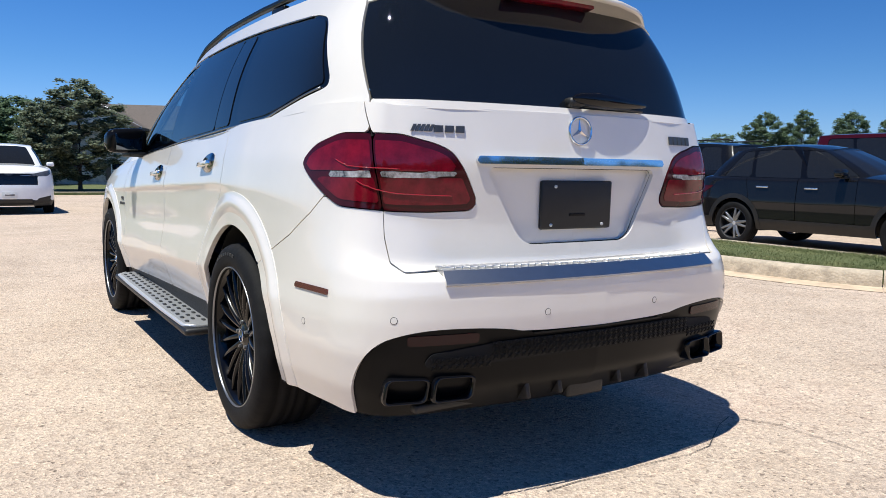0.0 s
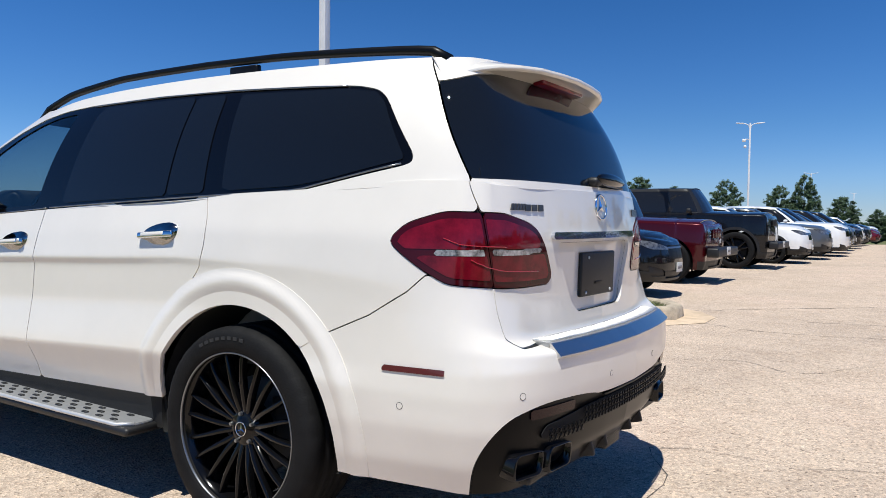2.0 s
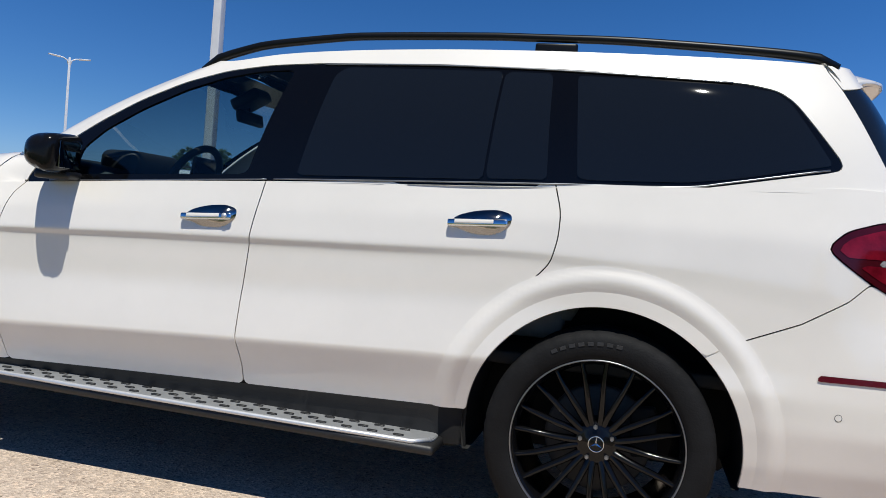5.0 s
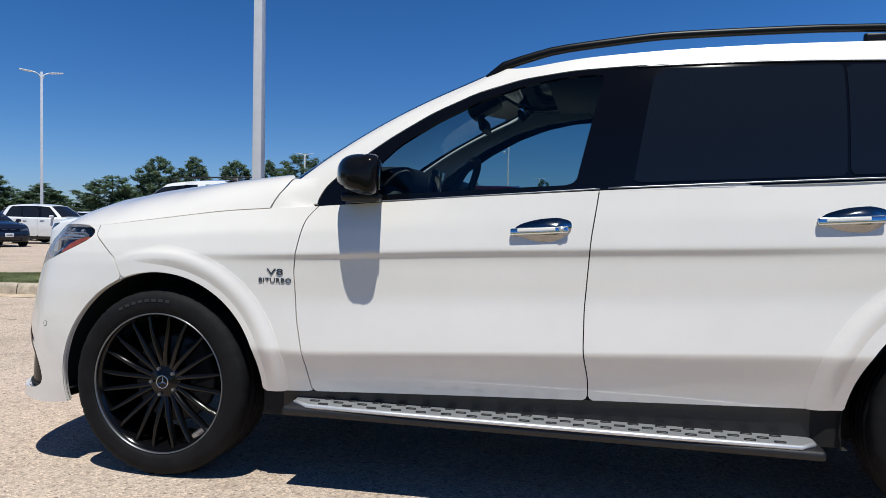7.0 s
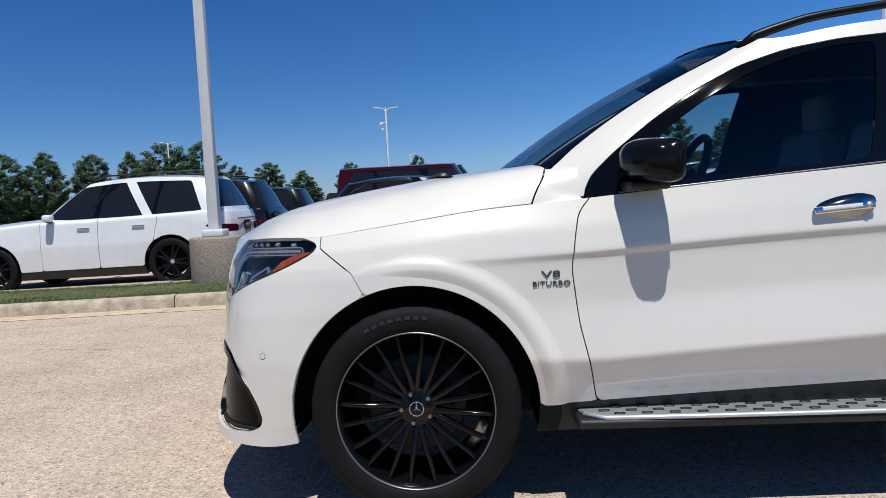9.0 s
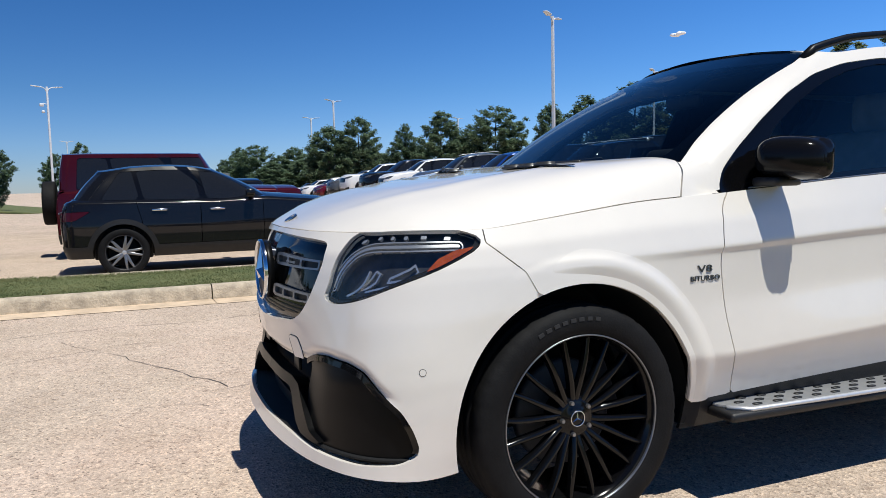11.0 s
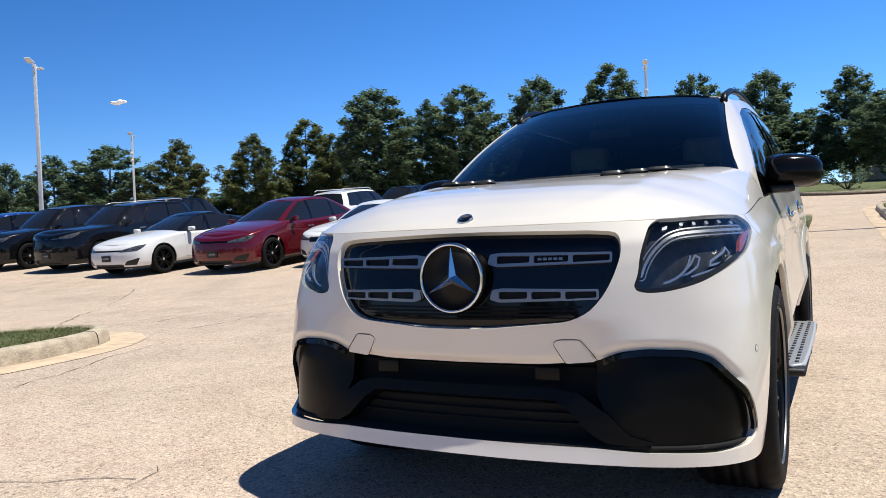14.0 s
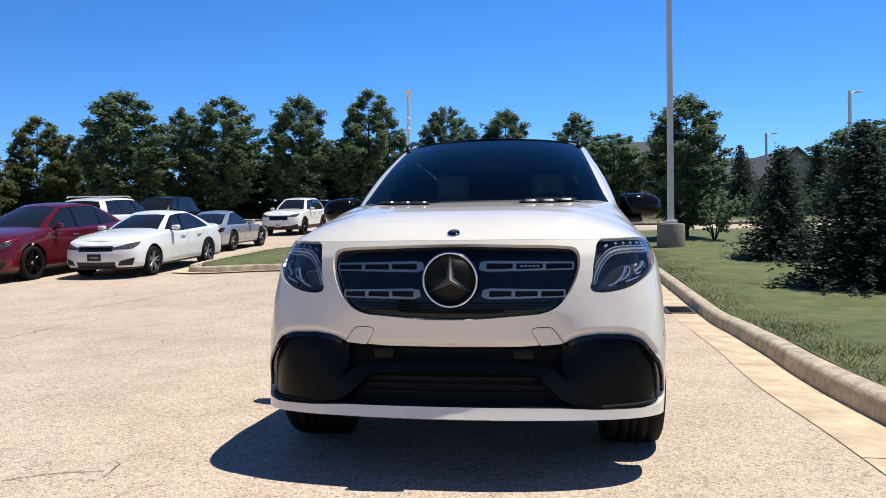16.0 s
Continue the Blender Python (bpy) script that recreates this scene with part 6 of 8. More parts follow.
# lawn beyond the cross road, lawn at the far end of the drive
lawn = [(-31.6, 3.2), (-31.0, 60), (-80, 60), (-80, -3), (-38, -3), (-33.2, 0)]
g4 = turf("far_lawn", lawn, "mown lawn beyond the cross road", step=3.0)
kerb("kerb", [(-31.0, 60), (-31.2, 30), (-31.4, 10), (-31.6, 3.2), (-33.2, 0), (-38, -3), (-60, -3.2)], 1, g4, 6)
lawn2 = [(35, -30), (35, 1.0), (36, 30), (110, 30), (110, -40), (40, -40)]
g5 = turf("end_lawn", lawn2, "flat lawn at the end of the drive", step=4.0)
kerb("kerb", [(35, 1.3), (35, -10), (35, -30)], 1, g5, 6)
lawn3 = [(-110, -28), (-36, -28 + 6), (-34, -40), (-26, -62), (-10, -78), (30, -78), (60, -70), (110, -70), (110, -130), (-110, -130)]
turf("tree_belt_lawn", lawn3, "shaded grass under the belt of trees", step=5.0)
# drain cover by the kerb
dr = box_bm(.62, .42, .03, Matrix.Translation((-4.1, 2.15, lot_z(-4.1, 2.2) + .004)) @ pose(0, 0, 0, 0, 4.1, 0), .01)
drain = tagged(part("drain_cover", dr, mat("cast_iron", (.05, .045, .04), .7, var=.3, scale=12)), "rusty cast iron drain cover in the gutter", "drain")
for k in range(6):
    part("drain_slot", box_bm(.05, .30, .006, Matrix.Translation((-4.32 + k * .09, 2.16, lot_z(-4.32 + k * .09, 2.2) + .026))), M_DARK, drain)

# joints and cracks in the pavement
def crack(pts, w, seed, jag=.05):
    rng = random.Random(seed)
    p = path_pts(pts, .12)
    vs, fs = [], []
    off = 0
    for k, q in enumerate(p):
        t = p[min(k + 1, len(p) - 1)] - p[max(k - 1, 0)]
        n = np.array([-t[1], t[0]]) / (np.linalg.norm(t) + 1e-9)
        off = off * .8 + rng.gauss(0, jag * .5)
        c = q + n * off
        ww = w * .62 * rng.uniform(.2, 1.2)
        for s in (-1, 1):
            x, y = c + n * s * ww
            vs.append((x, y, lot_z(x, y) + .004))
    for k in range(len(p) - 1):
        fs.append((2 * k, 2 * k + 2, 2 * k + 3, 2 * k + 1))
    return part_me("crack", mesh_of(vs, fs), M_CRACK, ground, smooth=False)


CRACKS = [([(-.05, -6.2), (-.69, -5.91), (-1.5, -5.96), (-2.32, -6.11), (-3.03, -6.1)], .011), ([(-1.0, -1.06), (-1.19, -1.15), (-1.5, -1.16), (-2.02, -1.24)], .005), ([(-.42, -3.72), (-.96, -3.9), (-1.36, -3.55), (-1.93, -4.2)], .007),
          ([(-1.17, .21), (-1.21, -.05), (-1.19, -.56), (-1.0, -1.03)], .004), ([(-1.05, -6.97), (-1.95, -7.16), (-3.62, -7.15), (-5.18, -6.65), (-6.72, -6.08)], .012), ([(4.02, -1.53), (3.69, -1.59), (3.55, -1.53)], .004), ([(4.45, -1.35), (4.28, -1.33), (4.07, -1.23)], .004),
          ([(2.2, -5.2), (-.4, -8.2), (-2.5, -10.0), (-5, -12)], .016), ([(.5, -5.2), (1.6, -4.8), (3.6, -4.1), (6, -3.9)], .007),
          ([(4.3, -3.2), (6, -2.8), (8, -3.1)], .006), ([(3.9, -1.6), (4.4, -2.6), (4.9, -3.6)], .005), ([(7, -4.5), (10, -4.0), (14, -4.2)], .008)]
for k, (pts, w) in enumerate(CRACKS):
    crack(pts, w, 10 + k)

# ---------------------------------------------------------------- lamp posts
M_POST = mat("white_painted_steel", (.66, .67, .68), .4, var=.05, scale=6)
M_AGG = mat("exposed_aggregate_concrete", (.30, .25, .20), .9, var=.45, scale=45, bump=.8, bscale=60)


def lamp_post(x, y, h, w=.14, arms=(0, math.pi), turn=0.0, base=True, cam_box=False, z=None, label="tall white square lamp post with two flat lamp heads"):
    z = lot_z(x, y) if z is None else z
    e = thing("street_lamp", pose(x, y, z, 0, 0, math.degrees(turn)), label, "lamp post", "lamp posts of the car park")
    z0 = 0
    if base:
        b = cyl_bm(.37, .36, .78, 40, None, .03)
        part("footing", b, M_AGG, e, "round exposed aggregate concrete footing")
        part("base_cover", box_bm(.30, .30, .10, Matrix.Translation((0, 0, .83)), .02), M_POST, e)
        z0 = .78
    bm = box_bm(w, w, h - z0, Matrix.Translation((0, 0, (h + z0) / 2)), .012)
    for v in bm.verts:
        f = (v.co.z - z0) / (h - z0)
        v.co.x *= 1 - .25 * f
        v.co.y *= 1 - .25 * f
    part("post", bm, M_POST, e)
    for a in arms:
        r = Matrix.Rotation(a, 4, "Z")
        part("arm", tube_bm([r @ Vector(p) for p in ((.03, 0, h - .45), (.12, 0, h - .16), (.32, 0, h - .05), (.52, 0, h - .02))], .035, 8), M_POST, e)
        hd = box_bm(.62, .30, .07, None, .025)
        for v in hd.verts:
            if v.co.x > 0:
                v.co.y *= .72
                v.co.z *= .7
        bmesh.ops.transform(hd, matrix=r @ Matrix.Translation((.78, 0, h)) @ Matrix.Rotation(radians(-6), 4, "Y"), verts=hd.verts)
        part("lamp_head", hd, M_POST, e)
    if cam_box:
        part("camera_bracket", tube_bm([(0, 0, h - 1.3), (.35, 0, h - 1.25)], .03, 8), M_POST, e)
        part("camera_housing", box_bm(.30, .20, .22, Matrix.Translation((.42, 0, h - 1.36)), .06), M_POST, e)
        part("camera_dome", box_bm(.22, .22, .20, Matrix.Translation((.34, 0, h - 1.85)), .08), M_POST, e)
    return e

# ---------------------------------------------------------------- parked cars
def paint(name, col, rough=.25, metal=.0):
    return mat(name, col, rough, metal=metal, coat=.7, var=.04, scale=4, spec=.4 if max(col) > .1 else .08)


P_WHITE = paint("white_paint", (.78, .78, .77))
P_BLACK = paint("black_paint", (.006, .0062, .0075))
P_NAVY = paint("dark_blue_paint", (.010, .014, .028))
P_RED = paint("dark_red_paint", (.125, .004, .010), .25, .25)
P_JEEP = paint("maroon_paint", (.050, .003, .006), .25, .2)
P_SILVER = paint("silver_paint", (.44, .45, .46), .28, .6)
P_GREY = paint("grey_paint", (.10, .105, .11), .28, .3)
P_BLUE = paint("blue_paint", (.010, .045, .22), .25, .2)
M_CARGLASS = mat("dark_car_glass", (.012, .013, .015), .03)
M_HEADL = mat("headlamp_glass", (.022, .023, .026), .06, metal=.2, coat=1.0, var=.6, scale=16, col2=(.17, .175, .18))

# wheels shared by the parked cars
me_ptyre = tyre_mesh(.35, .252, .11, 32)
finish_mesh(me_ptyre, M_RUBBER)
wv, wf = lathe([(.0, .070), (.05, .072), (.06, .05), (.06, -.02)], 20)
me_phub = finish_mesh(mesh_of(wv, wf, "hub"), M_ALU)
wv, wf = lathe([(.256, .10), (.250, .106), (.244, .098), (.238, .04), (.23, -.10)], 40)
me_pbarrel = {}
me_pspoke = {}
M_PALLOY = mat("machined_alloy", (.26, .265, .27), .30, metal=.7, var=.05, scale=20)
M_GREYRIM = mat("dark_rim", (.05, .05, .053), .35, metal=.4)
for nm, mm in (("silver", M_PALLOY), ("black", M_RIM)):
    me_pbarrel[nm] = finish_mesh(mesh_of(wv, wf, "rim"), M_GREYRIM if nm == "silver" else mm)
    q = spoke_mesh(.03, .240, .026, .015, .035, .072, .092, .02)
    me_pspoke[nm] = finish_mesh(q, mm)
dv_, df_ = lathe([(.0, .0), (.20, .0), (.205, -.02)], 24)
me_pback = finish_mesh(mesh_of(dv_, df_, "brake_disc"), M_DARK)


def park_wheel(car, x, y, R, side, rim, nsp):
    w = new("wheel", me_pbarrel[rim])
    w.parent = car
    k = R / .35
    w.matrix_local = Matrix.Translation((x, y, R)) @ Matrix.Rotation(0 if side > 0 else math.pi, 4, "Z") @ Matrix.Diagonal((k, 1, k, 1)) @ Matrix.Rotation(.4 + x, 4, "Y")
    for nm, me in (("tyre", me_ptyre), ("hub", me_phub), ("brake_disc", me_pback)):
        o = new(nm, me)
        o.parent = w
    for i in range(nsp):
        o = new("spoke", me_pspoke[rim])
        o.parent = w
        o.matrix_local = Matrix.Rotation(2 * math.pi * (i // 2 * 2 + .5 + (i % 2 - .5) * .62) / nsp if nsp % 2 == 0 else 2 * math.pi * i / nsp, 4, "Y")


KINDS = {
    # wheelbase, tail, nose overhang, half width, belt (nose, cowl, rear), deck, roof, screen base x, roof front, roof rear, gate base x, tyre radius, half width of roof
    "compact": dict(wb=2.57, ro=.80, fo=.90, hw=.88, nose=.90, cowl=1.06, belt=1.03, deck=1.06, roof=1.54, sb=1.95, rf=1.22, rr=-.30, gb=-.66, R=.335, rw=.56, clad=True),
    "suv": dict(wb=2.90, ro=.98, fo=.93, hw=.97, nose=1.00, cowl=1.13, belt=1.12, deck=1.18, roof=1.785, sb=2.15, rf=1.42, rr=-.62, gb=-.90, R=.38, rw=.63, clad=False),
    "pilot": dict(wb=2.89, ro=1.10, fo=1.0, hw=1.0, nose=1.07, cowl=1.17, belt=1.16, deck=1.2, roof=1.78, sb=2.15, rf=1.45, rr=-.72, gb=-1.0, R=.38, rw=.66, clad=False),
    "crossover": dict(wb=2.70, ro=.93, fo=.95, hw=.92, nose=.98, cowl=1.11, belt=1.08, deck=1.12, roof=1.66, sb=2.0, rf=1.28, rr=-.45, gb=-.82, R=.36, rw=.59, clad=True),
    "sedan": dict(wb=2.70, ro=.98, fo=.90, hw=.90, nose=.79, cowl=.98, belt=.93, deck=1.02, roof=1.42, sb=2.02, rf=1.22, rr=.12, gb=-.62, R=.33, rw=.54, clad=False),
    "fastback": dict(wb=2.95, ro=1.06, fo=.94, hw=.97, nose=.77, cowl=.98, belt=.94, deck=1.06, roof=1.44, sb=2.25, rf=1.35, rr=.30, gb=-.80, R=.35, rw=.56, clad=False),
    "tallback": dict(wb=2.96, ro=1.10, fo=.98, hw=1.0, nose=.87, cowl=1.09, belt=1.06, deck=1.16, roof=1.66, sb=2.35, rf=1.30, rr=-.10, gb=-.92, R=.375, rw=.58, clad=False),
    "coupe": dict(wb=2.35, ro=.98, fo=1.0, hw=.89, nose=.60, cowl=.84, belt=.83, deck=.86, roof=1.29, sb=1.62, rf=1.0, rr=.30, gb=-.72, R=.325, rw=.50, clad=False),
    "offroad": dict(wb=2.95, ro=.72, fo=.72, hw=.93, nose=1.12, cowl=1.20, belt=1.18, deck=1.2, roof=1.86, sb=2.0, rf=1.72, rr=-.60, gb=-.68, R=.415, rw=.70, clad=True),
    "boxy": dict(wb=2.95, ro=.82, fo=0.8, hw=.97, nose=1.33, cowl=1.4, belt=1.38, deck=1.42, roof=2.06, sb=2.05, rf=1.70, rr=-.70, gb=-.78, R=0.465, rw=.72, clad=True),
}


def park_car(kind, x, y, deg, pt, label, rim="silver", nsp=10, rail=False, plate=True, fine=1.0, roofpaint=None, grille=M_BLACKGLOSS, group="parked cars"):
    k = KINDS[kind]
    wb, ro, fo, hw, R = k["wb"], k["ro"], k["fo"], k["hw"], k["R"]
    c, s = math.cos(radians(deg)), math.sin(radians(deg))
    ends = [lot_z(x + c * d, y + s * d) for d in (-wb / 2, wb / 2)]
    pitch = math.degrees(math.atan2(ends[1] - ends[0], wb))
    e = thing("car", pose(x, y, sum(ends) / 2, 0, 0, deg) @ Matrix.Rotation(radians(-pitch), 4, "Y") @ Matrix.Translation((-wb / 2, 0, 0)), label, "car", group)
    xf, xr = wb + fo, -ro
    boxy = kind in ("offroad", "boxy")
    sharp = .10 if boxy else .0
    plan = [(xr, 0), (xr + .01, hw * .45), (xr + .05 - sharp * .3, hw * (.80 + sharp)), (xr + .17 - sharp, hw * .955), (xr + .5, hw), (0.0, hw), (wb * .5, hw * .99), (wb, hw), (xf - .55, hw * .985), (xf - .26 + sharp * 1.6, hw * .90), (xf - .10 + sharp * .5, hw * .66), (xf - .02, hw * .32), (xf, 0)]
    zb = .20 if not k["clad"] else .26

    def col(px, tz, lean, tuck):
        mid = .5 * (zb + tz)
        if tuck:                                        # rounded nose
            return [(zb, -.07), (zb + .13, .004), (mid - .06, .008), (mid + .05, 0), (mid + (tz - mid) * .58, -.03), (tz - .045, -.085), (tz, -.22)]
        return [(zb, -.06), (zb + .13, -.012), (mid - .06, 0.0), (mid + .05, .004), (mid + (tz - mid) * .62, -.018), (tz - .035, -.03 - lean * .4), (tz, -.075 - lean)]
    st = [((xr, 0), col(0, k["deck"], .10, 0)), ((xr + .17, hw * .955), col(0, k["deck"], .06, 0)), ((0, hw), col(0, .5 * (k["deck"] + k["belt"]), 0, 0)), ((wb * .5, hw), col(0, k["belt"], 0, 0)),
          ((k["sb"], hw), col(0, k["cowl"], .0, 0)), ((wb + .1, hw), col(0, k["nose"] + (k["cowl"] - k["nose"]) * .62, .02, 0)), ((xf - .26, hw * .9), col(0, k["nose"] + .05, .06, 0 if boxy else 1)), ((xf, 0), col(0, k["nose"], .05, 0 if boxy else 1))]
    w = Wrap(plan, st, nu=int(170 * fine), per=max(4, int(5 * fine)), soft=2, usoft=2)
    g = w.grid()
    X, Y, Z = g[..., 0], g[..., 1], g[..., 2]
    Uu = np.repeat(w.u[:, None], g.shape[1], 1)
    arch = np.minimum(np.hypot(X - wb, Z - R) - R - .055, np.hypot(X, Z - R) - R - .055)
    arch = np.where(Y > hw * .55, arch, 1.0)

    def uof(px, py):
        return w.u_of(px, py)
    d1, d2, d3 = k["sb"] - .05, wb * .40, wb * .05 + .12
    side_ = (Y > hw * .8)
    door_f = np.where(side_, np.maximum.reduce([d2 - X, X - d1, .33 - Z]), 1.0)
    door_r = np.where(side_, np.maximum.reduce([d3 - X - .25 * np.clip(Z - .75, 0, .3) + .0, X - d2, .33 - Z]), 1.0)
    uH = [w.u[np.argmin((w.C[:, 0] - px) ** 2 + (w.C[:, 1] - py) ** 2)] for px, py in ((xf - .48, hw), (xf - .03, hw * .42))]
    nz = k["nose"]
    if kind == "offroad":
        lampf = np.hypot((Uu - uof(xf - .03, hw * .55)) * 1.0, Z - nz + .17) - .10
    elif kind == "boxy":
        lampf = np.maximum(np.abs(Uu - uof(xf - .03, hw * .72)) - .13, np.abs(Z - nz + .16) - .06)
    else:
        lampf = sd_poly(Uu, Z, rpoly([(uH[0], nz - .0), (uof(xf - .2, hw * .86), nz - .02), (uH[1], nz - .115), (uH[1], nz - .155), (uof(xf - .2, hw * .86), nz - .145), (uH[0] + .10, nz - .06)], .03))
    zt = .5 * (k["deck"] + zb) + .12
    uT = (uof(xr + .42, hw), uof(xr + .02, hw * .45))
    if boxy:
        lampr = np.maximum(np.abs(Uu - uof(xr + .03, hw * .86)) - .06, np.abs(Z - zt) - .11)
    else:
        lampr = sd_poly(Uu, Z, rpoly([(uT[0], zt + .13), (uT[1], zt + .10), (uT[1], zt - .01), (uof(xr + .2, hw), zt + .0)], .04))
    gtop, gbot = (nz - .09, nz - (.36 if kind == "pilot" else .29)) if not boxy else (nz - .06, nz - .28)
    if kind == "sedan":
        gtop, gbot = nz - .075, nz - .19
    if kind in ("fastback", "tallback"):
        gtop, gbot = nz - .10, nz - .14
    grl = np.maximum.reduce([Z - gtop, gbot - Z, uof(xf - .06, hw * (.60 if kind == "pilot" else .44 if not boxy else .46)) - Uu])
    low = np.maximum.reduce([Z - (zb + (.12 if kind in ("fastback", "tallback") else .17)), zb + .05 - Z, uof(xf - .05, hw * .50) - Uu])
    fog = sd_poly(Uu, Z, [(uof(xf - .25, hw * .90), zb + .26), (uof(xf - .08, hw * .62), zb + .19), (uof(xf - .06, hw * .55), zb + .09), (uof(xf - .2, hw * .84), zb + .09)])
    if boxy:
        fog = np.full(fog.shape, 1.0)
    inv_all = np.maximum.reduce([-arch, -lampf, -lampr, -grl, -low, -fog])
    clad = (Z - (zb + .17)) if k["clad"] else (Z - (zb + (.14 if kind in ("pilot", "suv") else .05)))
    shell_ = np.maximum.reduce([inv_all, -door_f, -door_r, -clad])
    part_me("front_body", clip_grid(g, np.maximum(shell_, d2 - X) + .002, both=True, depth=.02), pt, e)
    part_me("rear_body", clip_grid(g, np.maximum(shell_, X - d2) + .002, both=True, depth=.02), pt, e)
    part_me("lower_trim", clip_grid(w.grid(.004 if k["clad"] else -.004), np.maximum.reduce([inv_all, clad]) + .002, both=True, depth=.02), M_BLACKPL, e)
    if k["clad"]:
        for cx in (0, wb):
            ring = np.maximum.reduce([np.where(Y > hw * .55, np.hypot(X - cx, Z - R) - R - .125, 1.0), -arch])
            for mir in (False, True):
                part_me("wheel_arch_trim", clip_grid(w.grid(.008), ring, mirror=mir, depth=.02), M_BLACKPL if kind != "offroad" else pt, e)
    for mir in (False, True):
        for nm, sd in (("front_door", door_f), ("rear_door", door_r)):
            d = part_me(nm, clip_grid(g, np.maximum.reduce([sd, -arch, -clad]) + .005, mirror=mir, depth=.02), pt, e)
            hx = (d2 + .22) if nm == "front_door" else d3 + .24
            i = int(np.argmin((w.C[:, 0] - hx) ** 2 + (w.C[:, 1] - hw) ** 2))
            j = int(np.argmin(np.abs(g[i, :, 2] - k["belt"] + .13)))
            hp = g[i, j] * np.array([1, -1 if mir else 1, 1])
            part("door_handle", box_bm(.20, .03, .028, Matrix.Translation((hp[0], hp[1] + (.012 if not mir else -.012), hp[2])), .01), M_CHROME if fine >= 1 else pt, d)
        part_me("headlamp", clip_grid(w.grid(.003), lampf + .002, mirror=mir, depth=.03), M_HEADL, e)
        if not boxy:
            part_me("bumper_vent", clip_grid(w.grid(-.012), fog - .004, mirror=mir, depth=.01), M_BLACKPL, e)
        part_me("tail_lamp", clip_grid(w.grid(.003), lampr + .002, mirror=mir, depth=.03), M_TAILDK, e)
        sg = -1 if mir else 1
        mb = box_bm(.13, .18, .115, Matrix.Translation((k["sb"] - .24, sg * (hw + .045), k["cowl"] + .055)), .045, 3)
        part("door_mirror", mb, pt if not boxy else M_BLACKPL, e)
        part("mirror_arm", box_bm(.06, .14, .04, Matrix.Translation((k["sb"] - .22, sg * (hw - .02), k["cowl"] + .005)), .01), M_BLACKPL, e)
    part_me("grille", clip_grid(w.grid(-.015), grl - .004, both=True, depth=.01), grille, e)
    for q in range(3 if not boxy else 0):
        zc = gbot + (gtop - gbot) * (q + .5) / 3
        part_me("grille_bar", clip_grid(w.grid(-.004), np.maximum(grl + .02, np.abs(Z - zc) - (.012 if q == 2 else .006)), both=True, depth=.01), M_BARSIL if q == 2 and fine >= 1 and kind not in ("fastback", "tallback") else M_BLACKSATIN, e)
    if boxy:
        for q in range(-3, 4):
            part("grille_slot", box_bm(.02, .045, gtop - gbot - .05, Matrix.Translation((xf - .012 - abs(q) * .004, q * .10, .5 * (gtop + gbot))), .008), pt if kind == "offroad" else M_BLACKPL, e)
        part("front_bumper", box_bm(.22, hw * 1.9, .17, Matrix.Translation((xf + .10, 0, .60)), .03), M_BLACKPL, e)
    part_me("lower_intake", clip_grid(w.grid(-.03), low - .004, both=True, depth=0), M_BLACKPL, e)
    # bonnet, cowl and rear deck as one skin from the upper edge to the middle
    tp, sb0 = g[:, -1], k["sb"]
    fr = np.linspace(0, 1, 13)
    cap = np.stack([np.stack([tp[:, 0], tp[:, 1] * (1 - f), tp[:, 2] + np.where(tp[:, 0] > sb0, .075, .045) * (1 - (1 - f) ** 2.6) * np.clip(tp[:, 1] / hw, 0, 1)], 1) for f in fr], 1)
    part_me("bonnet", clip_grid(cap, np.full(cap.shape[:2], -1.0), both=True, depth=0), pt, e)
    # glasshouse
    bw, rw = hw * .90, k["rw"]
    sb, gb, rf, rr = k["sb"], k["gb"], k["rf"], k["rr"]
    zc_, zd, zr = k["cowl"] - .02, k["deck"] - .03, k["roof"]
    zm = k["belt"] - .03
    cb = .06 if boxy else .16
    NBk = [(gb, 0, zd), (gb + .01, bw * .5, zd), (gb + .04, bw * .78, zd), (gb + cb * .7, bw * .92, zd), (gb + cb * 1.6, bw * .985, zd), (gb + .45, bw, .5 * (zd + zm)), (.3 * wb, bw, zm), (.42 * wb, bw, zm), (.52 * wb, bw, zm), (sb - .75, bw, zm), (sb - .45, bw * .995, zm), (sb - .22, bw * .975, zc_), (sb - .06, bw * .93, zc_), (sb + .05, bw * .80, zc_), (sb + .12, bw * .45, zc_ + .02), (sb + .14, 0, zc_ + .025)]
    ze = zr - .03
    NTk = [(rr, 0, zr), (rr + .005, rw * .5, zr - .008), (rr + .02, rw * .78, ze), (rr + cb * .5, rw * .92, ze - .01), (rr + cb * 1.2, rw * .98, ze - .01), (rr + .40, rw, ze), (rr + (rf - rr) * .45, rw, ze), (rr + (rf - rr) * .55, rw, ze), (rr + (rf - rr) * .66, rw, ze), (rr + (rf - rr) * .78, rw, ze), (rf - .22, rw * .995, ze), (rf - .10, rw * .98, ze - .004), (rf - .03, rw * .94, ze - .006), (rf + .02, rw * .80, ze), (rf + .05, rw * .45, zr - .006), (rf + .06, 0, zr)]
    if not boxy:                                        # the roof arches along its length
        mx_ = .5 * (rf + rr) + .15
        NTk = [(a, b, c - (.055 * ((a - mx_) / (rf - mx_)) ** 2 if a > mx_ else .07 * ((a - mx_) / (rr - mx_)) ** 2)) for a, b, c in NTk]
    n = int(120 * fine)
    kq = np.linspace(0, len(NBk) - 1, n)

    def ck(Pp):
        p = np.array(Pp, float)
        return np.stack([np.interp(kq, np.arange(len(p)), p[:, a]) for a in range(3)], 1)
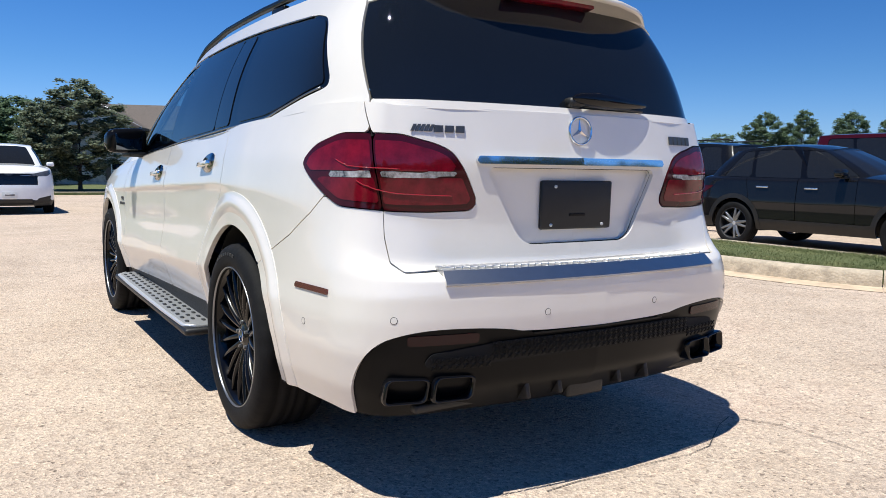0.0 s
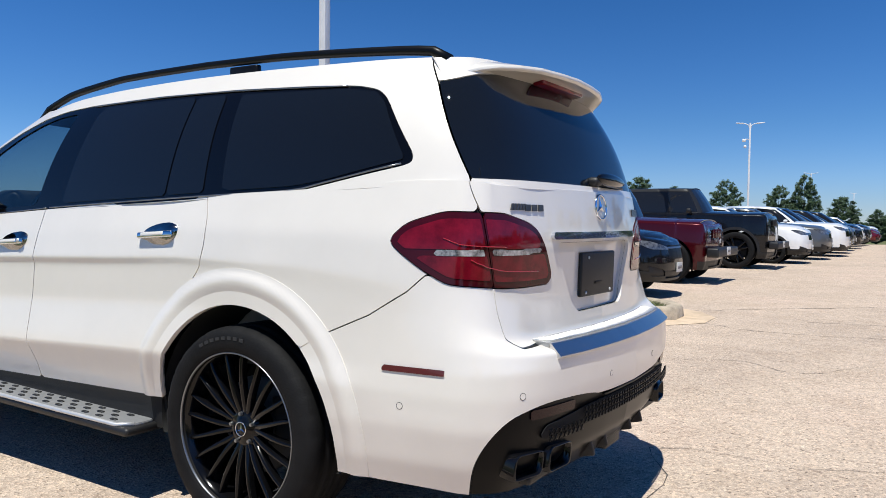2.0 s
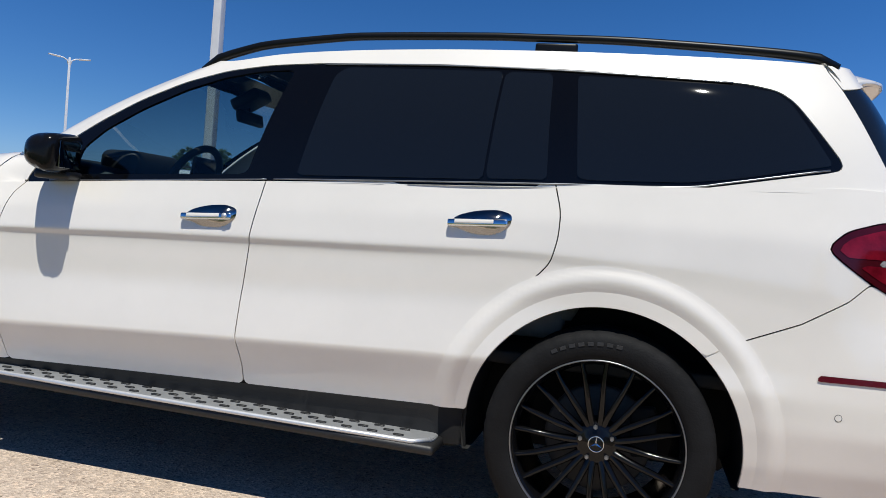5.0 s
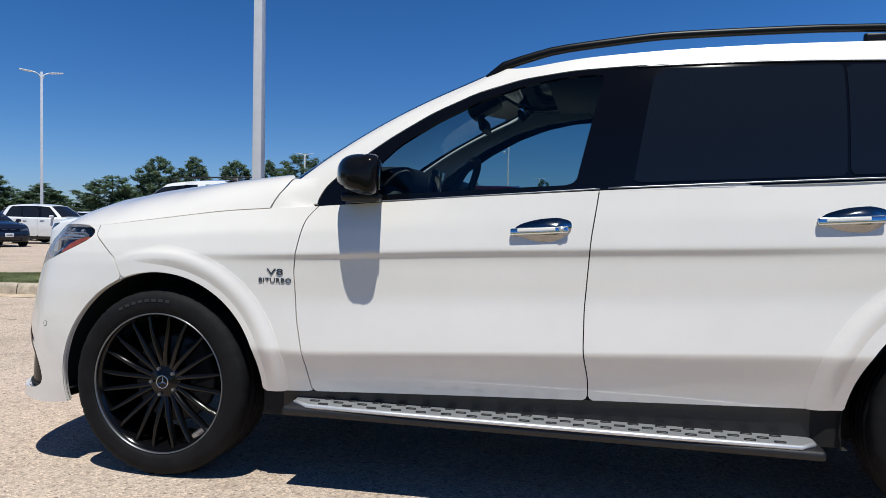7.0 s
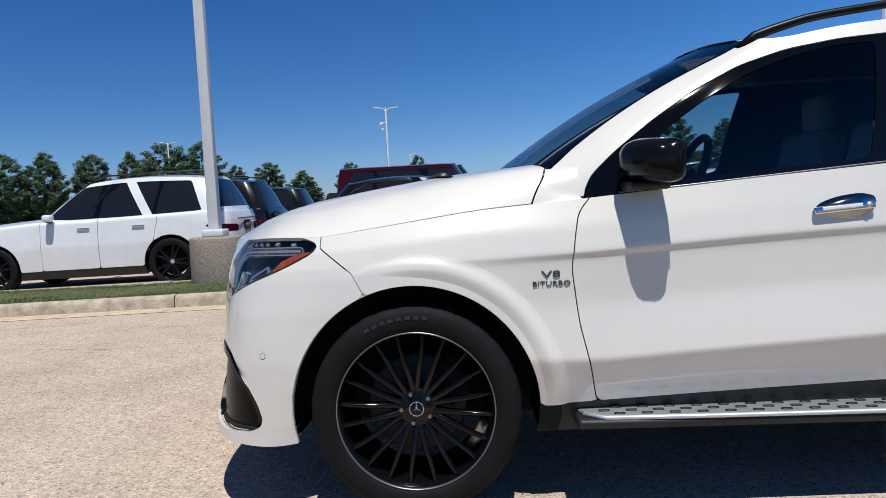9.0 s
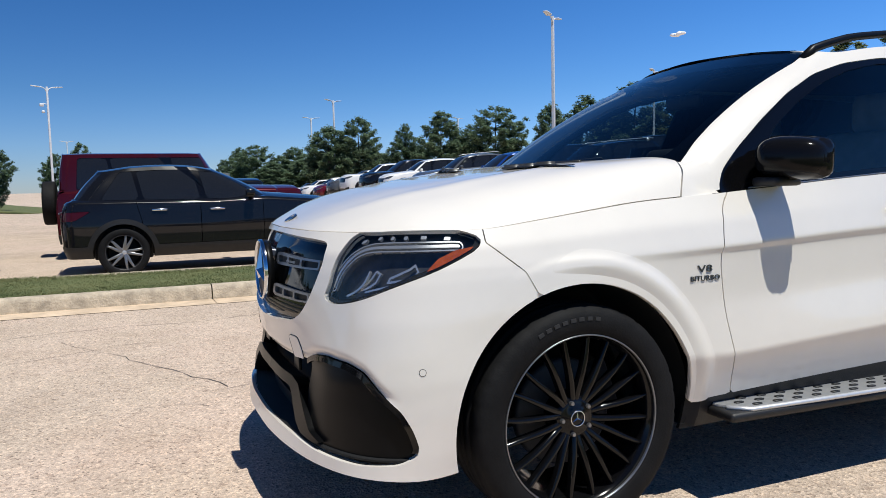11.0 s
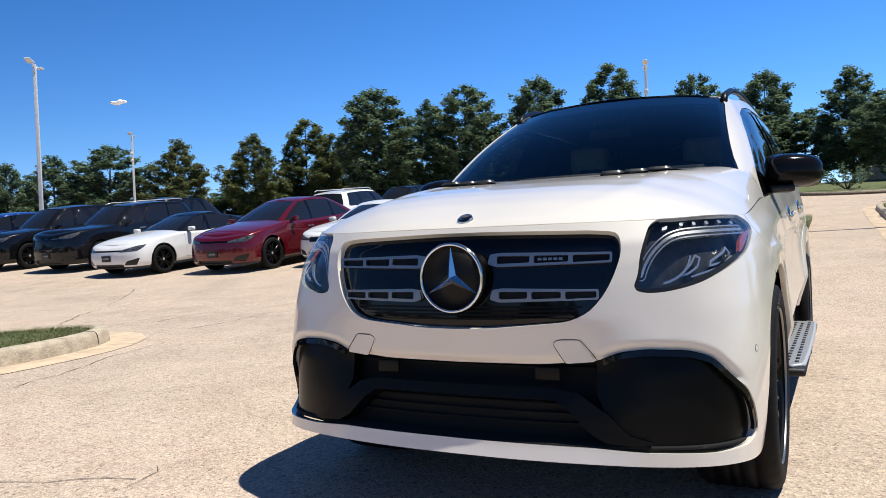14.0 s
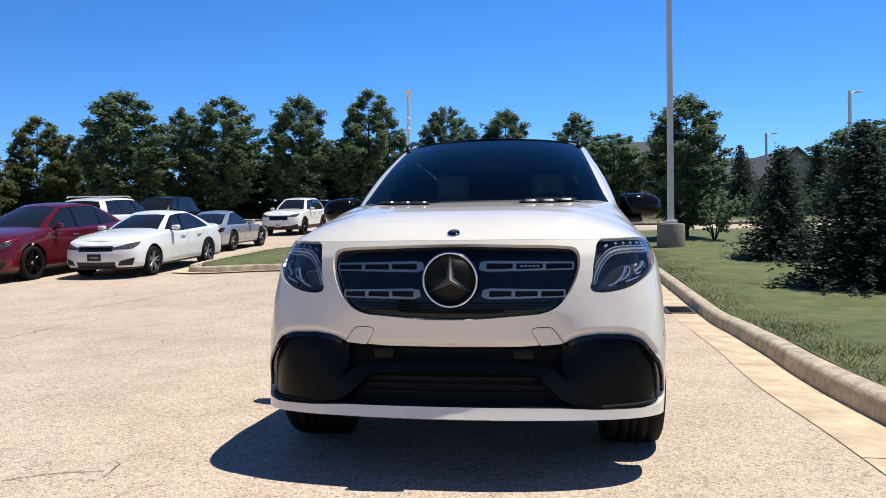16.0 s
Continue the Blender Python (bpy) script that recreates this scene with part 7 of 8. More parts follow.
    Bk, Tk = blur_rows(ck(NBk), 3, 0), blur_rows(ck(NTk), 3, 0)
    Bk[[0, -1], 1] = 0
    Tk[[0, -1], 1] = 0
    m_ = 13
    tq = np.linspace(0, 1, m_)
    gh_ = Bk[:, None] * (1 - tq[None, :, None]) + Tk[:, None] * tq[None, :, None]
    on = np.cross(Tk - Bk, np.gradient(Bk, axis=0))
    on /= np.linalg.norm(on, axis=1, keepdims=True) + 1e-9
    gh_ = gh_ + on[:, None] * (.022 * np.sin(np.pi * tq))[None, :, None]
    gh_[0, :, 1] = 0
    gh_[-1, :, 1] = 0
    Kq = np.repeat(kq[:, None], m_, 1)
    Tq = np.repeat(tq[None], n, 0)
    scr = np.maximum((13.05 - Kq) * .15, (Tq - .965) * .6)
    bck = np.maximum.reduce([(Kq - 3.0) * .15, (Tq - .93) * .5, (.10 - Tq) * .5])
    sidew = np.maximum.reduce([(4.6 - Kq) * .3, (Kq - 12.1) * .2, (Tq - .90) * .5, (.07 - Tq) * .5])
    rp = roofpaint or pt
    part_me("cabin_frame", clip_grid(gh_, np.maximum.reduce([-scr, -bck, -sidew]), both=True, depth=.015), rp if not boxy else M_BLACKPL if kind == "boxy" else rp, e)
    part_me("windscreen", clip_grid(gh_ - on[:, None] * .004, scr, both=True, depth=.0), M_CARGLASS, e)
    part_me("rear_window", clip_grid(gh_ - on[:, None] * .004, bck, both=True, depth=.0), M_CARGLASS, e)
    for mir in (False, True):
        ghx = gh_[..., 0] + .22 * (gh_[..., 2] - zm)             # pillars lean back a little
        p_b, p_c = d2 + .06, d3 + .02
        for nm, a, b in (("rear_quarter_window", -9, p_c - .03), ("rear_side_window", p_c + .03, p_b - .045), ("front_side_window", p_b + .045, 99)):
            part_me(nm, clip_grid(gh_ - on[:, None] * .003, np.maximum.reduce([sidew + .006, a - ghx, ghx - b]), mirror=mir, depth=0), M_CARGLASS, e)
        if kind == "suv":
            slant = gh_[..., 0] - .55 * (gh_[..., 2] - zm)
            part_me("rear_pillar", clip_grid(gh_ + on[:, None] * .002, np.maximum.reduce([np.where((Kq > 3.6) & (Kq < 9), -1.0, 1.0), d3 + .08 - slant - .09, slant - d3 - .08 - .07]), mirror=mir, depth=.006), rp, e)
        part_me("window_post", clip_grid(gh_ - on[:, None] * .006, sidew - .003, mirror=mir, depth=0), M_BLACKGLOSS, e)
    rfk = np.stack([np.stack([Tk[:, 0], Tk[:, 1] * (1 - f), Tk[:, 2] + .04 * (1 - (1 - f) ** 2) * np.clip(Tk[:, 1] / rw, 0, 1)], 1) for f in fr], 1)
    part_me("roof", clip_grid(rfk, np.full(rfk.shape[:2], -1.0), both=True, depth=0), rp if kind != "boxy" else M_BLACKSATIN, e)
    if rail:
        for sg in (1, -1):
            part("roof_rail", tube_bm([(rr + .1, sg * rw * .88, zr - .005), (rr + .2, sg * rw * .88, zr + .035), (rf - .3, sg * rw * .88, zr + .035), (rf - .1, sg * rw * .88, zr - .01)], .016, 6), M_ALU if rail == "silver" else M_BLACKPL, e)
    for cx in (0, wb):
        for sg in (1, -1):
            park_wheel(e, cx, sg * (hw - .115), R, sg, rim, nsp)
    part("underbody", box_bm(wb + ro * .8 + fo * .7, hw * 1.25, .28, Matrix.Translation((wb / 2, 0, zb + .16)), .03), M_DARK, e)
    for cx in (0, wb):
        part("wheel_well", box_bm(2 * R + .08, hw * 1.55, R + .10, Matrix.Translation((cx, 0, R + .12)), .02), M_DARK, e)
    if plate:
        po = part("number_plate", box_bm(.012, .31, .15, Matrix.Translation((xf + (.21 if boxy else .012), 0, .47 if not boxy else .62)), .004), M_PLATE if plate != "dark" else M_BLACKPL, e)
        part("plate_bar", box_bm(.004, .20, .045, Matrix.Translation((xf + (.218 if boxy else .02), 0, .47 if not boxy else .62))), M_GREYBAR, po)
    if not boxy:
        zt_ = k["deck"] - .30
        rear_plate = part("rear_plate", box_bm(.014, .34, .17, Matrix.Translation((xr - .004, 0, zt_)), .005), M_BLACKPL, e)
        part("plate_bar", box_bm(.004, .22, .06, Matrix.Translation((xr - .013, 0, zt_))), M_GREYBAR, rear_plate)
        part("tailgate_strip", box_bm(.016, hw * 1.05, .022, Matrix.Translation((xr - .002, 0, zt_ + .12)), .005), M_BARSIL, e)
    if boxy:
        sw = cyl_bm(R * .95, R * .95, .22, 32, Matrix.Translation((xr - .02, 0, .98)) @ Matrix.Rotation(-math.pi / 2, 4, "Y"), .04)
        part("spare_wheel", sw, M_RUBBER, e)
    return e


M_GREYBAR = mat("grey_bars", (.16, .16, .17), .5)
park_car("compact", 3.2, -9.07, 180, P_BLACK, "black compact crossover with silver and black alloy wheels", nsp=10, fine=1.5, grille=M_BLACKSATIN)
park_car("offroad", 3.37, -12.5, 180, P_JEEP, "maroon four-door off-roader with a slotted grille", "black", 7, fine=1.2)
park_car("boxy", 3.25, -18.2, 180, P_BLACK, "black boxy off-roader with big tyres", "black", 8, fine=1.2)
park_car("suv", 9.05, -9.27, 0, P_WHITE, "white luxury SUV with five-spoke wheels and roof rails", "black", 10, rail="black", fine=1.5)
park_car("suv", 9.2, -12.3, 0, P_BLACK, "black SUV parked beside the white one", "silver", 10, rail="black")
cars_far = {}
cars_far["wsuv"] = park_car("pilot", 2.35, -27.6, 180, P_WHITE, "white full-size SUV in the parked row", "silver", 6)
cars_far["gsuv"] = park_car("crossover", 2.5, -24.5, 180, P_GREY, "dark grey crossover in the parked row", "silver", 8)
cars_far["bsuv"] = park_car("suv", 2.4, -30.8, 180, P_BLACK, "black SUV in the parked row", "silver", 8)
park_car("pilot", 20.0, .95, 180, P_WHITE, "white family SUV parked on the drive facing this way", "black", 8)

# the row behind the tail
park_car("sedan", -10.25, -9.37, 0, P_WHITE, "white compact sedan with a dark sunroof", "silver", 10, fine=1.4, plate="dark")
park_car("tallback", -9.5, -11.8, 0, P_RED, "dark red electric crossover with a rounded roof", "black", 10, fine=1.3, plate="dark")
park_car("fastback", -9.0, -14.85, 0, P_WHITE, "white electric fastback sedan", "black", 10, fine=1.3, plate="dark", roofpaint=P_BLACK)
park_car("pilot", -9.7, -18.1, 0, P_BLACK, "black family SUV with silver roof rails", "silver", 8, rail="silver", plate="dark")
park_car("suv", -9.7, -21.2, 0, P_BLACK, "black rounded SUV in the parked row", "black", 10, plate="dark")
park_car("crossover", -9.5, -24.0, 0, P_BLUE, "bright blue crossover in the parked row", "black", 8)
cars_far["rogue"] = park_car("crossover", -9.6, -28.3, 0, P_GREY, "graphite grey crossover with silver roof rails", "silver", 8, rail="silver")
cars_far["suba"] = park_car("crossover", -9.6, -33.2, 0, P_WHITE, "white crossover with black cladding", "black", 8)
cars_far["red"] = park_car("sedan", -9.6, -48.0, 0, P_RED, "red sedan at the far end of the row", "silver", 8, fine=.8)
park_car("coupe", -17.4, -10.7, 180, P_SILVER, "silver two-door sports coupe", "silver", 5, fine=1.3)
park_car("crossover", -27.2, -11.6, 0, P_WHITE, "white compact luxury crossover", "black", 8)
park_car("suv", -24.2, -16.8, 0, P_BLACK, "black SUV behind the sports coupe", "silver", 8)
cars_far["white2"] = park_car("pilot", -18.5, -15.2, 180, P_WHITE, "white SUV backed onto the parked row", "silver", 6, rail="silver")
park_car("sedan", 25.5, -22.5, 150, P_NAVY, "dark navy luxury sedan across the lane", "silver", 8)


def again(key, x, y, deg, label):
    k = {"wsuv": 2.89, "gsuv": 2.70, "bsuv": 2.90, "rogue": 2.70, "suba": 2.70, "red": 2.70, "white2": 2.89}[key]
    o = copy_thing(cars_far[key], pose(x, y, lot_z(x, y), 0, 0, deg) @ Matrix.Translation((-k / 2, 0, 0)))
    return tagged(o, label)


for key, x, y, deg, lab in (("suba", 2.75, -21.4, 180, "white crossover between the black off-roader and the grey crossover"), ("gsuv", 2.4, -34.0, 180, "grey crossover further down the parked row"), ("bsuv", 2.4, -37.2, 180, "black SUV further down the parked row"), ("suba", 2.4, -40.4, 180, "white crossover further down the row"), ("bsuv", 2.4, -43.6, 180, "black SUV further down the row"),
                            ("rogue", 2.4, -46.8, 180, "graphite crossover further down the row"), ("red", 2.0, -50, 180, "red sedan far down the row"), ("wsuv", 2.4, -53.2, 180, "white SUV far down the row"),
                            ("bsuv", -9.6, -36.4, 0, "black SUV past the white crossover"), ("wsuv", -9.6, -40.2, 0, "tall white SUV past the black one"), ("gsuv", -9.6, -44, 0, "grey crossover far down the row"), ("suba", -9.6, -52, 0, "white crossover far down the row"),
                            ("wsuv", -9.6, -56, 0, "white SUV at the end of the row"), ("bsuv", -9.6, -60, 0, "black SUV at the end of the row"), ("bsuv", -15.6, -21.0, 180, "black SUV backed onto the row"), ("suba", -15.6, -26.5, 180, "white crossover backed onto the row"),
                            ("gsuv", 10.1, -17, 0, "grey crossover in the double row"), ("bsuv", 10.1, -20.4, 0, "black SUV in the double row"), ("rogue", 30.5, -31, 170, "graphite crossover across the lane"), ("white2", 42, -50, 90, "white SUV far across the lot"), ("rogue", -16, -36, 180, "graphite crossover backed onto the row"),
                            ("suba", -58, 26, 90, "white crossover on the far road"), ("wsuv", 25.5, -26.5, 180, "white SUV across the lane")):
    again(key, x, y, deg, lab)

# the posts round the car park
lamp_post(6.42, -6.98, 9.2, .15, base=True)
lamp_post(-14.0, 3.5, 9.4, .16, base=True, arms=(0,), label="tall grey lamp post on a round concrete footing")
for x, y, tn, cb in ((9.4, -61.4, .3, True), (31.9, -33.15, .8, False), (-14.8, -29.1, .7, False), (-31.6, -43.0, .7, True), (-31.97, -7.12, .21, True), (36.5, -82.4, .5, False), (12.4, -130, .3, False), (-15.7, -84.2, .3, False), (12.2, -222, .3, False), (-23.2, -170, .3, False), (-13.7, -66.3, .6, False), (-33.2, -82.1, .6, False), (44, -117, .4, False)):
    lamp_post(x, y, 9.0 - lot_z(x, y), .16, turn=tn, base=False, cam_box=cb)
for x, y in ((-35.1, 15.6), (-49.8, 15.3)):
    lamp_post(x, y, 9.0 - lot_z(x, y), .18, arms=(2.2,), base=False, label="grey street lamp with a single flat head")

# ---------------------------------------------------------------- trees
def leaf_mat(name, a, b):
    m = mat(name, a, .62, var=.25, scale=1.1, col2=b, spec=.25)
    nt = m.node_tree
    p = nt.nodes["Principled BSDF"]
    geo = nt.nodes.new("ShaderNodeNewGeometry")
    mr = nt.nodes.new("ShaderNodeMapRange")
    mr.inputs["To Min"].default_value, mr.inputs["To Max"].default_value = .55, 1.5
    hs = nt.nodes.new("ShaderNodeHueSaturation")
    src = p.inputs["Base Color"].links[0].from_socket
    nt.links.new(geo.outputs["Random Per Island"], mr.inputs["Value"])
    nt.links.new(mr.outputs["Result"], hs.inputs["Value"])
    nt.links.new(src, hs.inputs["Color"])
    nt.links.new(hs.outputs["Color"], p.inputs["Base Color"])
    tl = nt.nodes.new("ShaderNodeBsdfTranslucent")
    nt.links.new(hs.outputs["Color"], tl.inputs["Color"])
    mx = nt.nodes.new("ShaderNodeMixShader")
    mx.inputs[0].default_value = .5
    nt.links.new(p.outputs[0], mx.inputs[1])
    nt.links.new(tl.outputs[0], mx.inputs[2])
    nt.links.new(mx.outputs[0], nt.nodes["Material Output"].inputs["Surface"])
    return m


M_LEAF = leaf_mat("maple_leaves", (.118, .188, .104), (.200, .272, .165))
M_LEAF2 = leaf_mat("pale_leaves", (.125, .160, .062), (.215, .235, .105))
M_LEAF3 = leaf_mat("grey_green_leaves", (.150, .195, .125), (.24, .27, .19))
M_NEEDLE = leaf_mat("spruce_needles", (.046, .072, .056), (.085, .118, .090))
M_BARK = mat("bark", (.060, .052, .046), .9, var=.3, scale=12, bump=.6, bscale=30)


def leaves(points, size, rng, flat=.4):
    """Two leaf blades round each point (x, y, z, scale), each a small kite of its own."""
    r = np.random.RandomState(rng.randrange(1 << 30))
    p = np.repeat(np.array(points, float), 2, 0)
    n = len(p)
    a, b = r.uniform(0, 6.283, n), r.uniform(-flat, flat, n) + r.choice((0, .9), n)
    s = (size * p[:, 3] * r.uniform(.6, 1.3, n))[:, None]
    u = np.stack([np.cos(a), np.sin(a), r.uniform(-.4, .4, n)], 1)
    u *= s / np.linalg.norm(u, axis=1, keepdims=True)
    v = np.stack([-np.sin(a) * np.cos(b), np.cos(a) * np.cos(b), np.sin(b)], 1) * s * .62
    c = p[:, :3] + r.normal(0, size * .4, (n, 3))
    vs = np.stack([c - u, c - u * .1 - v, c + u, c + u * .1 + v], 1).reshape(-1, 3)
    return vs, [(k, k + 1, k + 2, k + 3) for k in range(0, 4 * n, 4)]


def broadleaf(seed, h=10.0, wide=3.2, low=.10, n=22000, egg=.42, stems=70, open_=0.0, size=.105):
    """Trunk with rising limbs; every limb ends in sprays of leaves, which fill an egg-shaped crown of uneven outline. open_: gaps between the sprays."""
    rng = random.Random(seed)
    r = np.random.RandomState(seed)
    trunk = bmesh.new()
    pieces = [([(0, 0, -.3), (.05, .03, h * .2), (-.05, .08, h * .5), (.05, 0, h * .9)], [.19, .14, .09, .02])]
    sprays = []
    for k in range(stems):
        f = low + (.99 - low) * ((k + .5) / stems) ** .92           # height of the spray's tip
        q = (f - low) / (1 - low)
        half = wide * (min(1, (q / egg) ** .55) if q < egg else max(.10, 1 - .93 * ((q - egg) / (1 - egg)) ** 2.7)) * (.86 + .14 * math.sin(seed * 1.7 + 5 * q))
        a = k * 2.39996 + rng.uniform(-.35, .35)
        rad = half * rng.uniform(.72, 1.08)
        tip = np.array((math.cos(a) * rad, math.sin(a) * rad, h * f))
        foot = np.array((0, 0, max(h * .10, tip[2] - .42 * rad - .35)))
        mid = foot * .45 + tip * .55 + np.array((0, 0, -.06 * rad))
        if k % 2 == 0:
            pieces.append(([tuple(foot), tuple(mid), tuple(tip)], [.055 * (1.15 - f), .032 * (1.15 - f), .008]))
        sprays.append((foot, mid, tip, .30 + .16 * half * (1 - .3 * q)))
    for p, rr_ in pieces:
        t = tube_bm(p, rr_, 5, 1.0, False)
        me = bpy.data.meshes.new("t")
        t.to_mesh(me)
        t.free()
        trunk.from_mesh(me)
        bpy.data.meshes.remove(me)
    pts = []
    tot = sum(s_[3] * (np.linalg.norm(s_[2] - s_[0]) + .4) for s_ in sprays)
    for foot, mid, tip, sr in sprays:
        m = int(n * sr * (np.linalg.norm(tip - foot) + .4) / tot)
        # small twigs along the outer half of the limb, each with its own tuft
        tw = max(4, m // 26)
        t = r.uniform(.38 + .2 * open_, 1.04, tw)[:, None] ** .8
        base = foot * (1 - t) ** 2 + 2 * mid * t * (1 - t) + tip * t * t
        d = r.normal(0, 1, (tw, 3))
        d[:, 2] = np.abs(d[:, 2]) * .55 - .12
        d /= np.linalg.norm(d, axis=1, keepdims=True)
        ends = base + d * (sr * r.uniform(.25, 1.15, (tw, 1)) * (1.1 - .45 * t))
        ends = ends[:max(1, int(tw * (1 - .5 * open_)))]
        idx = r.randint(0, len(ends), m)
        w_ = r.normal(0, 1, (m, 3)) * np.array((.15, .15, .11))
        pts.append(ends[idx] + w_)
    P = np.vstack(pts)
    P[:, 2] = np.maximum(P[:, 2], h * low * .8)
    vs, fs = leaves(np.c_[P, np.ones(len(P))], size, rng)
    tm = bpy.data.meshes.new("trunk")
    trunk.to_mesh(tm)
    trunk.free()
    finish_mesh(tm, M_BARK)
    return tm, mesh_of(vs, fs, "crown")


def spruce(seed, h=5.0, wide=1.7, size=.068):
    rng = random.Random(seed)
    pts = []
    tr = tube_bm([(0, 0, -.2), (0, 0, h * .5), (0, 0, h * .97)], [.11, .07, .01], 6)
    z = .12
    while z < h * .97:
        f = z / h
        R = wide * (1 - f) ** .85 * (.9 + .2 * rng.random()) + .05
        nb = int(9 + 10 * (1 - f))
        a0 = rng.uniform(0, 6)
        for b in range(nb):
            a = a0 + 6.283 * b / nb + rng.uniform(-.15, .15)
            L = R * rng.uniform(.62, 1.18)
            m = max(4, int(L / .034))
            for q in range(m):
                t = (q + rng.random()) / m
                if t < .25 and rng.random() < .6:
                    continue
                pts.append((math.cos(a) * L * t + rng.gauss(0, .05), math.sin(a) * L * t + rng.gauss(0, .05), z - .16 * L * t * t + .16 * t + rng.gauss(0, .075), 1.0 - .25 * t))
        z += .15 * (1.25 - .5 * f)
    vs, fs = leaves(pts, size, rng, .9)
    tm = bpy.data.meshes.new("trunk")
    tr.to_mesh(tm)
    tr.free()
    finish_mesh(tm, M_BARK)
    return tm, mesh_of(vs, fs, "crown")


TREES = [broadleaf(1, wide=3.4), broadleaf(2, wide=3.6, egg=.36), broadleaf(3, wide=3.1, egg=.24), broadleaf(4, wide=3.4, egg=.46, low=.06), broadleaf(6, wide=4.0, egg=.5, low=.04)]
AIRY = broadleaf(8, wide=3.6, egg=.55, low=.12, n=15000, stems=66, open_=.6, size=.115)
SPRUCE = [spruce(11), spruce(12, wide=1.9)]
for t, c in TREES:
    c.materials.append(M_LEAF)
AIRY[1].materials.append(M_LEAF3)
PALE = []
for t, c in TREES[2:4]:
    q = c.copy()
    q.materials.clear()
    q.materials.append(M_LEAF2)
    PALE.append((t, q))
for t, c in SPRUCE:
    c.materials.append(M_NEEDLE)


def tree(x, y, h, w, kind, label="green broad-leaved tree in full leaf", rot=0, group="trees round the car park", base_h=10.0, base_w=3.2, z=None):
    tm, cm = kind
    e = thing("tree", pose(x, y, lot_z(x, y) if z is None else z, 0, 0, rot) @ Matrix.Diagonal((w / base_w, w / base_w, h / base_h, 1)), label, "tree", group)
    for nm, me in (("trunk", tm), ("crown", cm)):
        o = new(nm, me)
        o.parent = e
    return e


rng_t = random.Random(7)
def by_top(x, y, top, half, kind, label="green broad-leaved tree in full leaf"):
    """A tree whose tip stands at the height top."""
    return tree(x, y, top - lot_z(x, y), half, kind, label, rot=rng_t.uniform(0, 360))


# the belt behind the tail
for x, y, top_z, half, k in ((-39.4, -27.7, 11.5, 3.6, 0), (-44.8, -26.4, 11.3, 2.0, 2), (-43.4, -22.5, 11.75, 3.1, 1), (-45.4, -17.7, 12.0, 3.0, 0), (-46.9, -12.9, 12.6, 3.2, 3), (-58.4, -9.0, 13.3, 2.8, 1), (-58.9, -3.8, 12.9, 3.2, 0),
                             (-53, 2.1, 11.4, 2.9, 2), (-48, -31.5, 10.2, 3.2, 3), (-52, -15, 10.0, 3.6, 4), (-52, -20.5, 9.6, 3.6, 4), (-51, -25, 9.6, 3.6, 1), (-55, -5.5, 9.6, 3.6, 4), (-56, -1, 9.0, 3.4, 3), (-50, -9.6, 8.6, 3.2, 1)):
    by_top(x, y, top_z, half, TREES[k])
for k in range(13):
    tree(-49.5 - (k % 3), -47 + 3.6 * k, 2.6 + .5 * (k % 4), 3.0, TREES[(k * 3) % 5], "low dense undergrowth below the trees", rot=47 * k, group="undergrowth")
for k, (x, y, top_z, half) in enumerate(((-37.9, -37.5, 9.1, 2.6), (-44.2, -37.4, 11.0, 3.1), (-35.2, -42.4, 8.9, 2.6), (-42.0, -33.2, 9.2, 2.2))):
    by_top(x, y, top_z, half, PALE[k % 2], "yellow-green seeding tree in full leaf")
for k, (x, y, top_z) in enumerate(((-46, -42, 6.2), (-43.5, -45, 5.6), (-40, -41.5, 5.4), (-47, -38, 6.4), (-38, -47, 5.4), (-42, -51, 6.0), (-36, -53, 5.6))):
    by_top(x, y, top_z, 3.4, TREES[(k * 2 + 1) % 5])
# the belt past the end of the far row
for k, (x, y, top_z, half) in enumerate(((-13, -66.0, 6.6, 2.8), (-15.5, -64.6, 7.4, 2.3), (-21.2, -67.9, 7.0, 2.2), (-22.6, -62, 7.8, 2.9), (-27.1, -59.8, 8.1, 2.9), (-30.4, -55.6, 7.9, 2.1), (-33.4, -47.6, 8.8, 3.6), (-30.6, -50.4, 8.0, 3.0))):
    by_top(x, y, top_z, half, TREES[k % 5])
for q in range(10):
    tree(-11 - 3.2 * q, -84 + 3.4 * q + (q % 3), 5.0 + .5 * (q % 3), 3.4, TREES[(q + 2) % 5], rot=57 * q)
for k, (x, y, top_z, half) in enumerate(((2.6, -122, 1.9, 1.6), (1.6, -118, 2.4, 1.5), (.7, -120, 3.0, 1.4), (-.4, -119, 2.2, 1.3), (4.4, -124, 1.3, 1.5), (6.4, -124, 1.4, 1.6), (-10.4, -124, 5.8, 2.0), (-12.2, -118, 7.4, 2.4), (-5, -126, 4.2, 1.5), (-7.5, -127, 4.4, 1.6))):
    by_top(x, y, top_z, half, TREES[(k * 3) % 5])
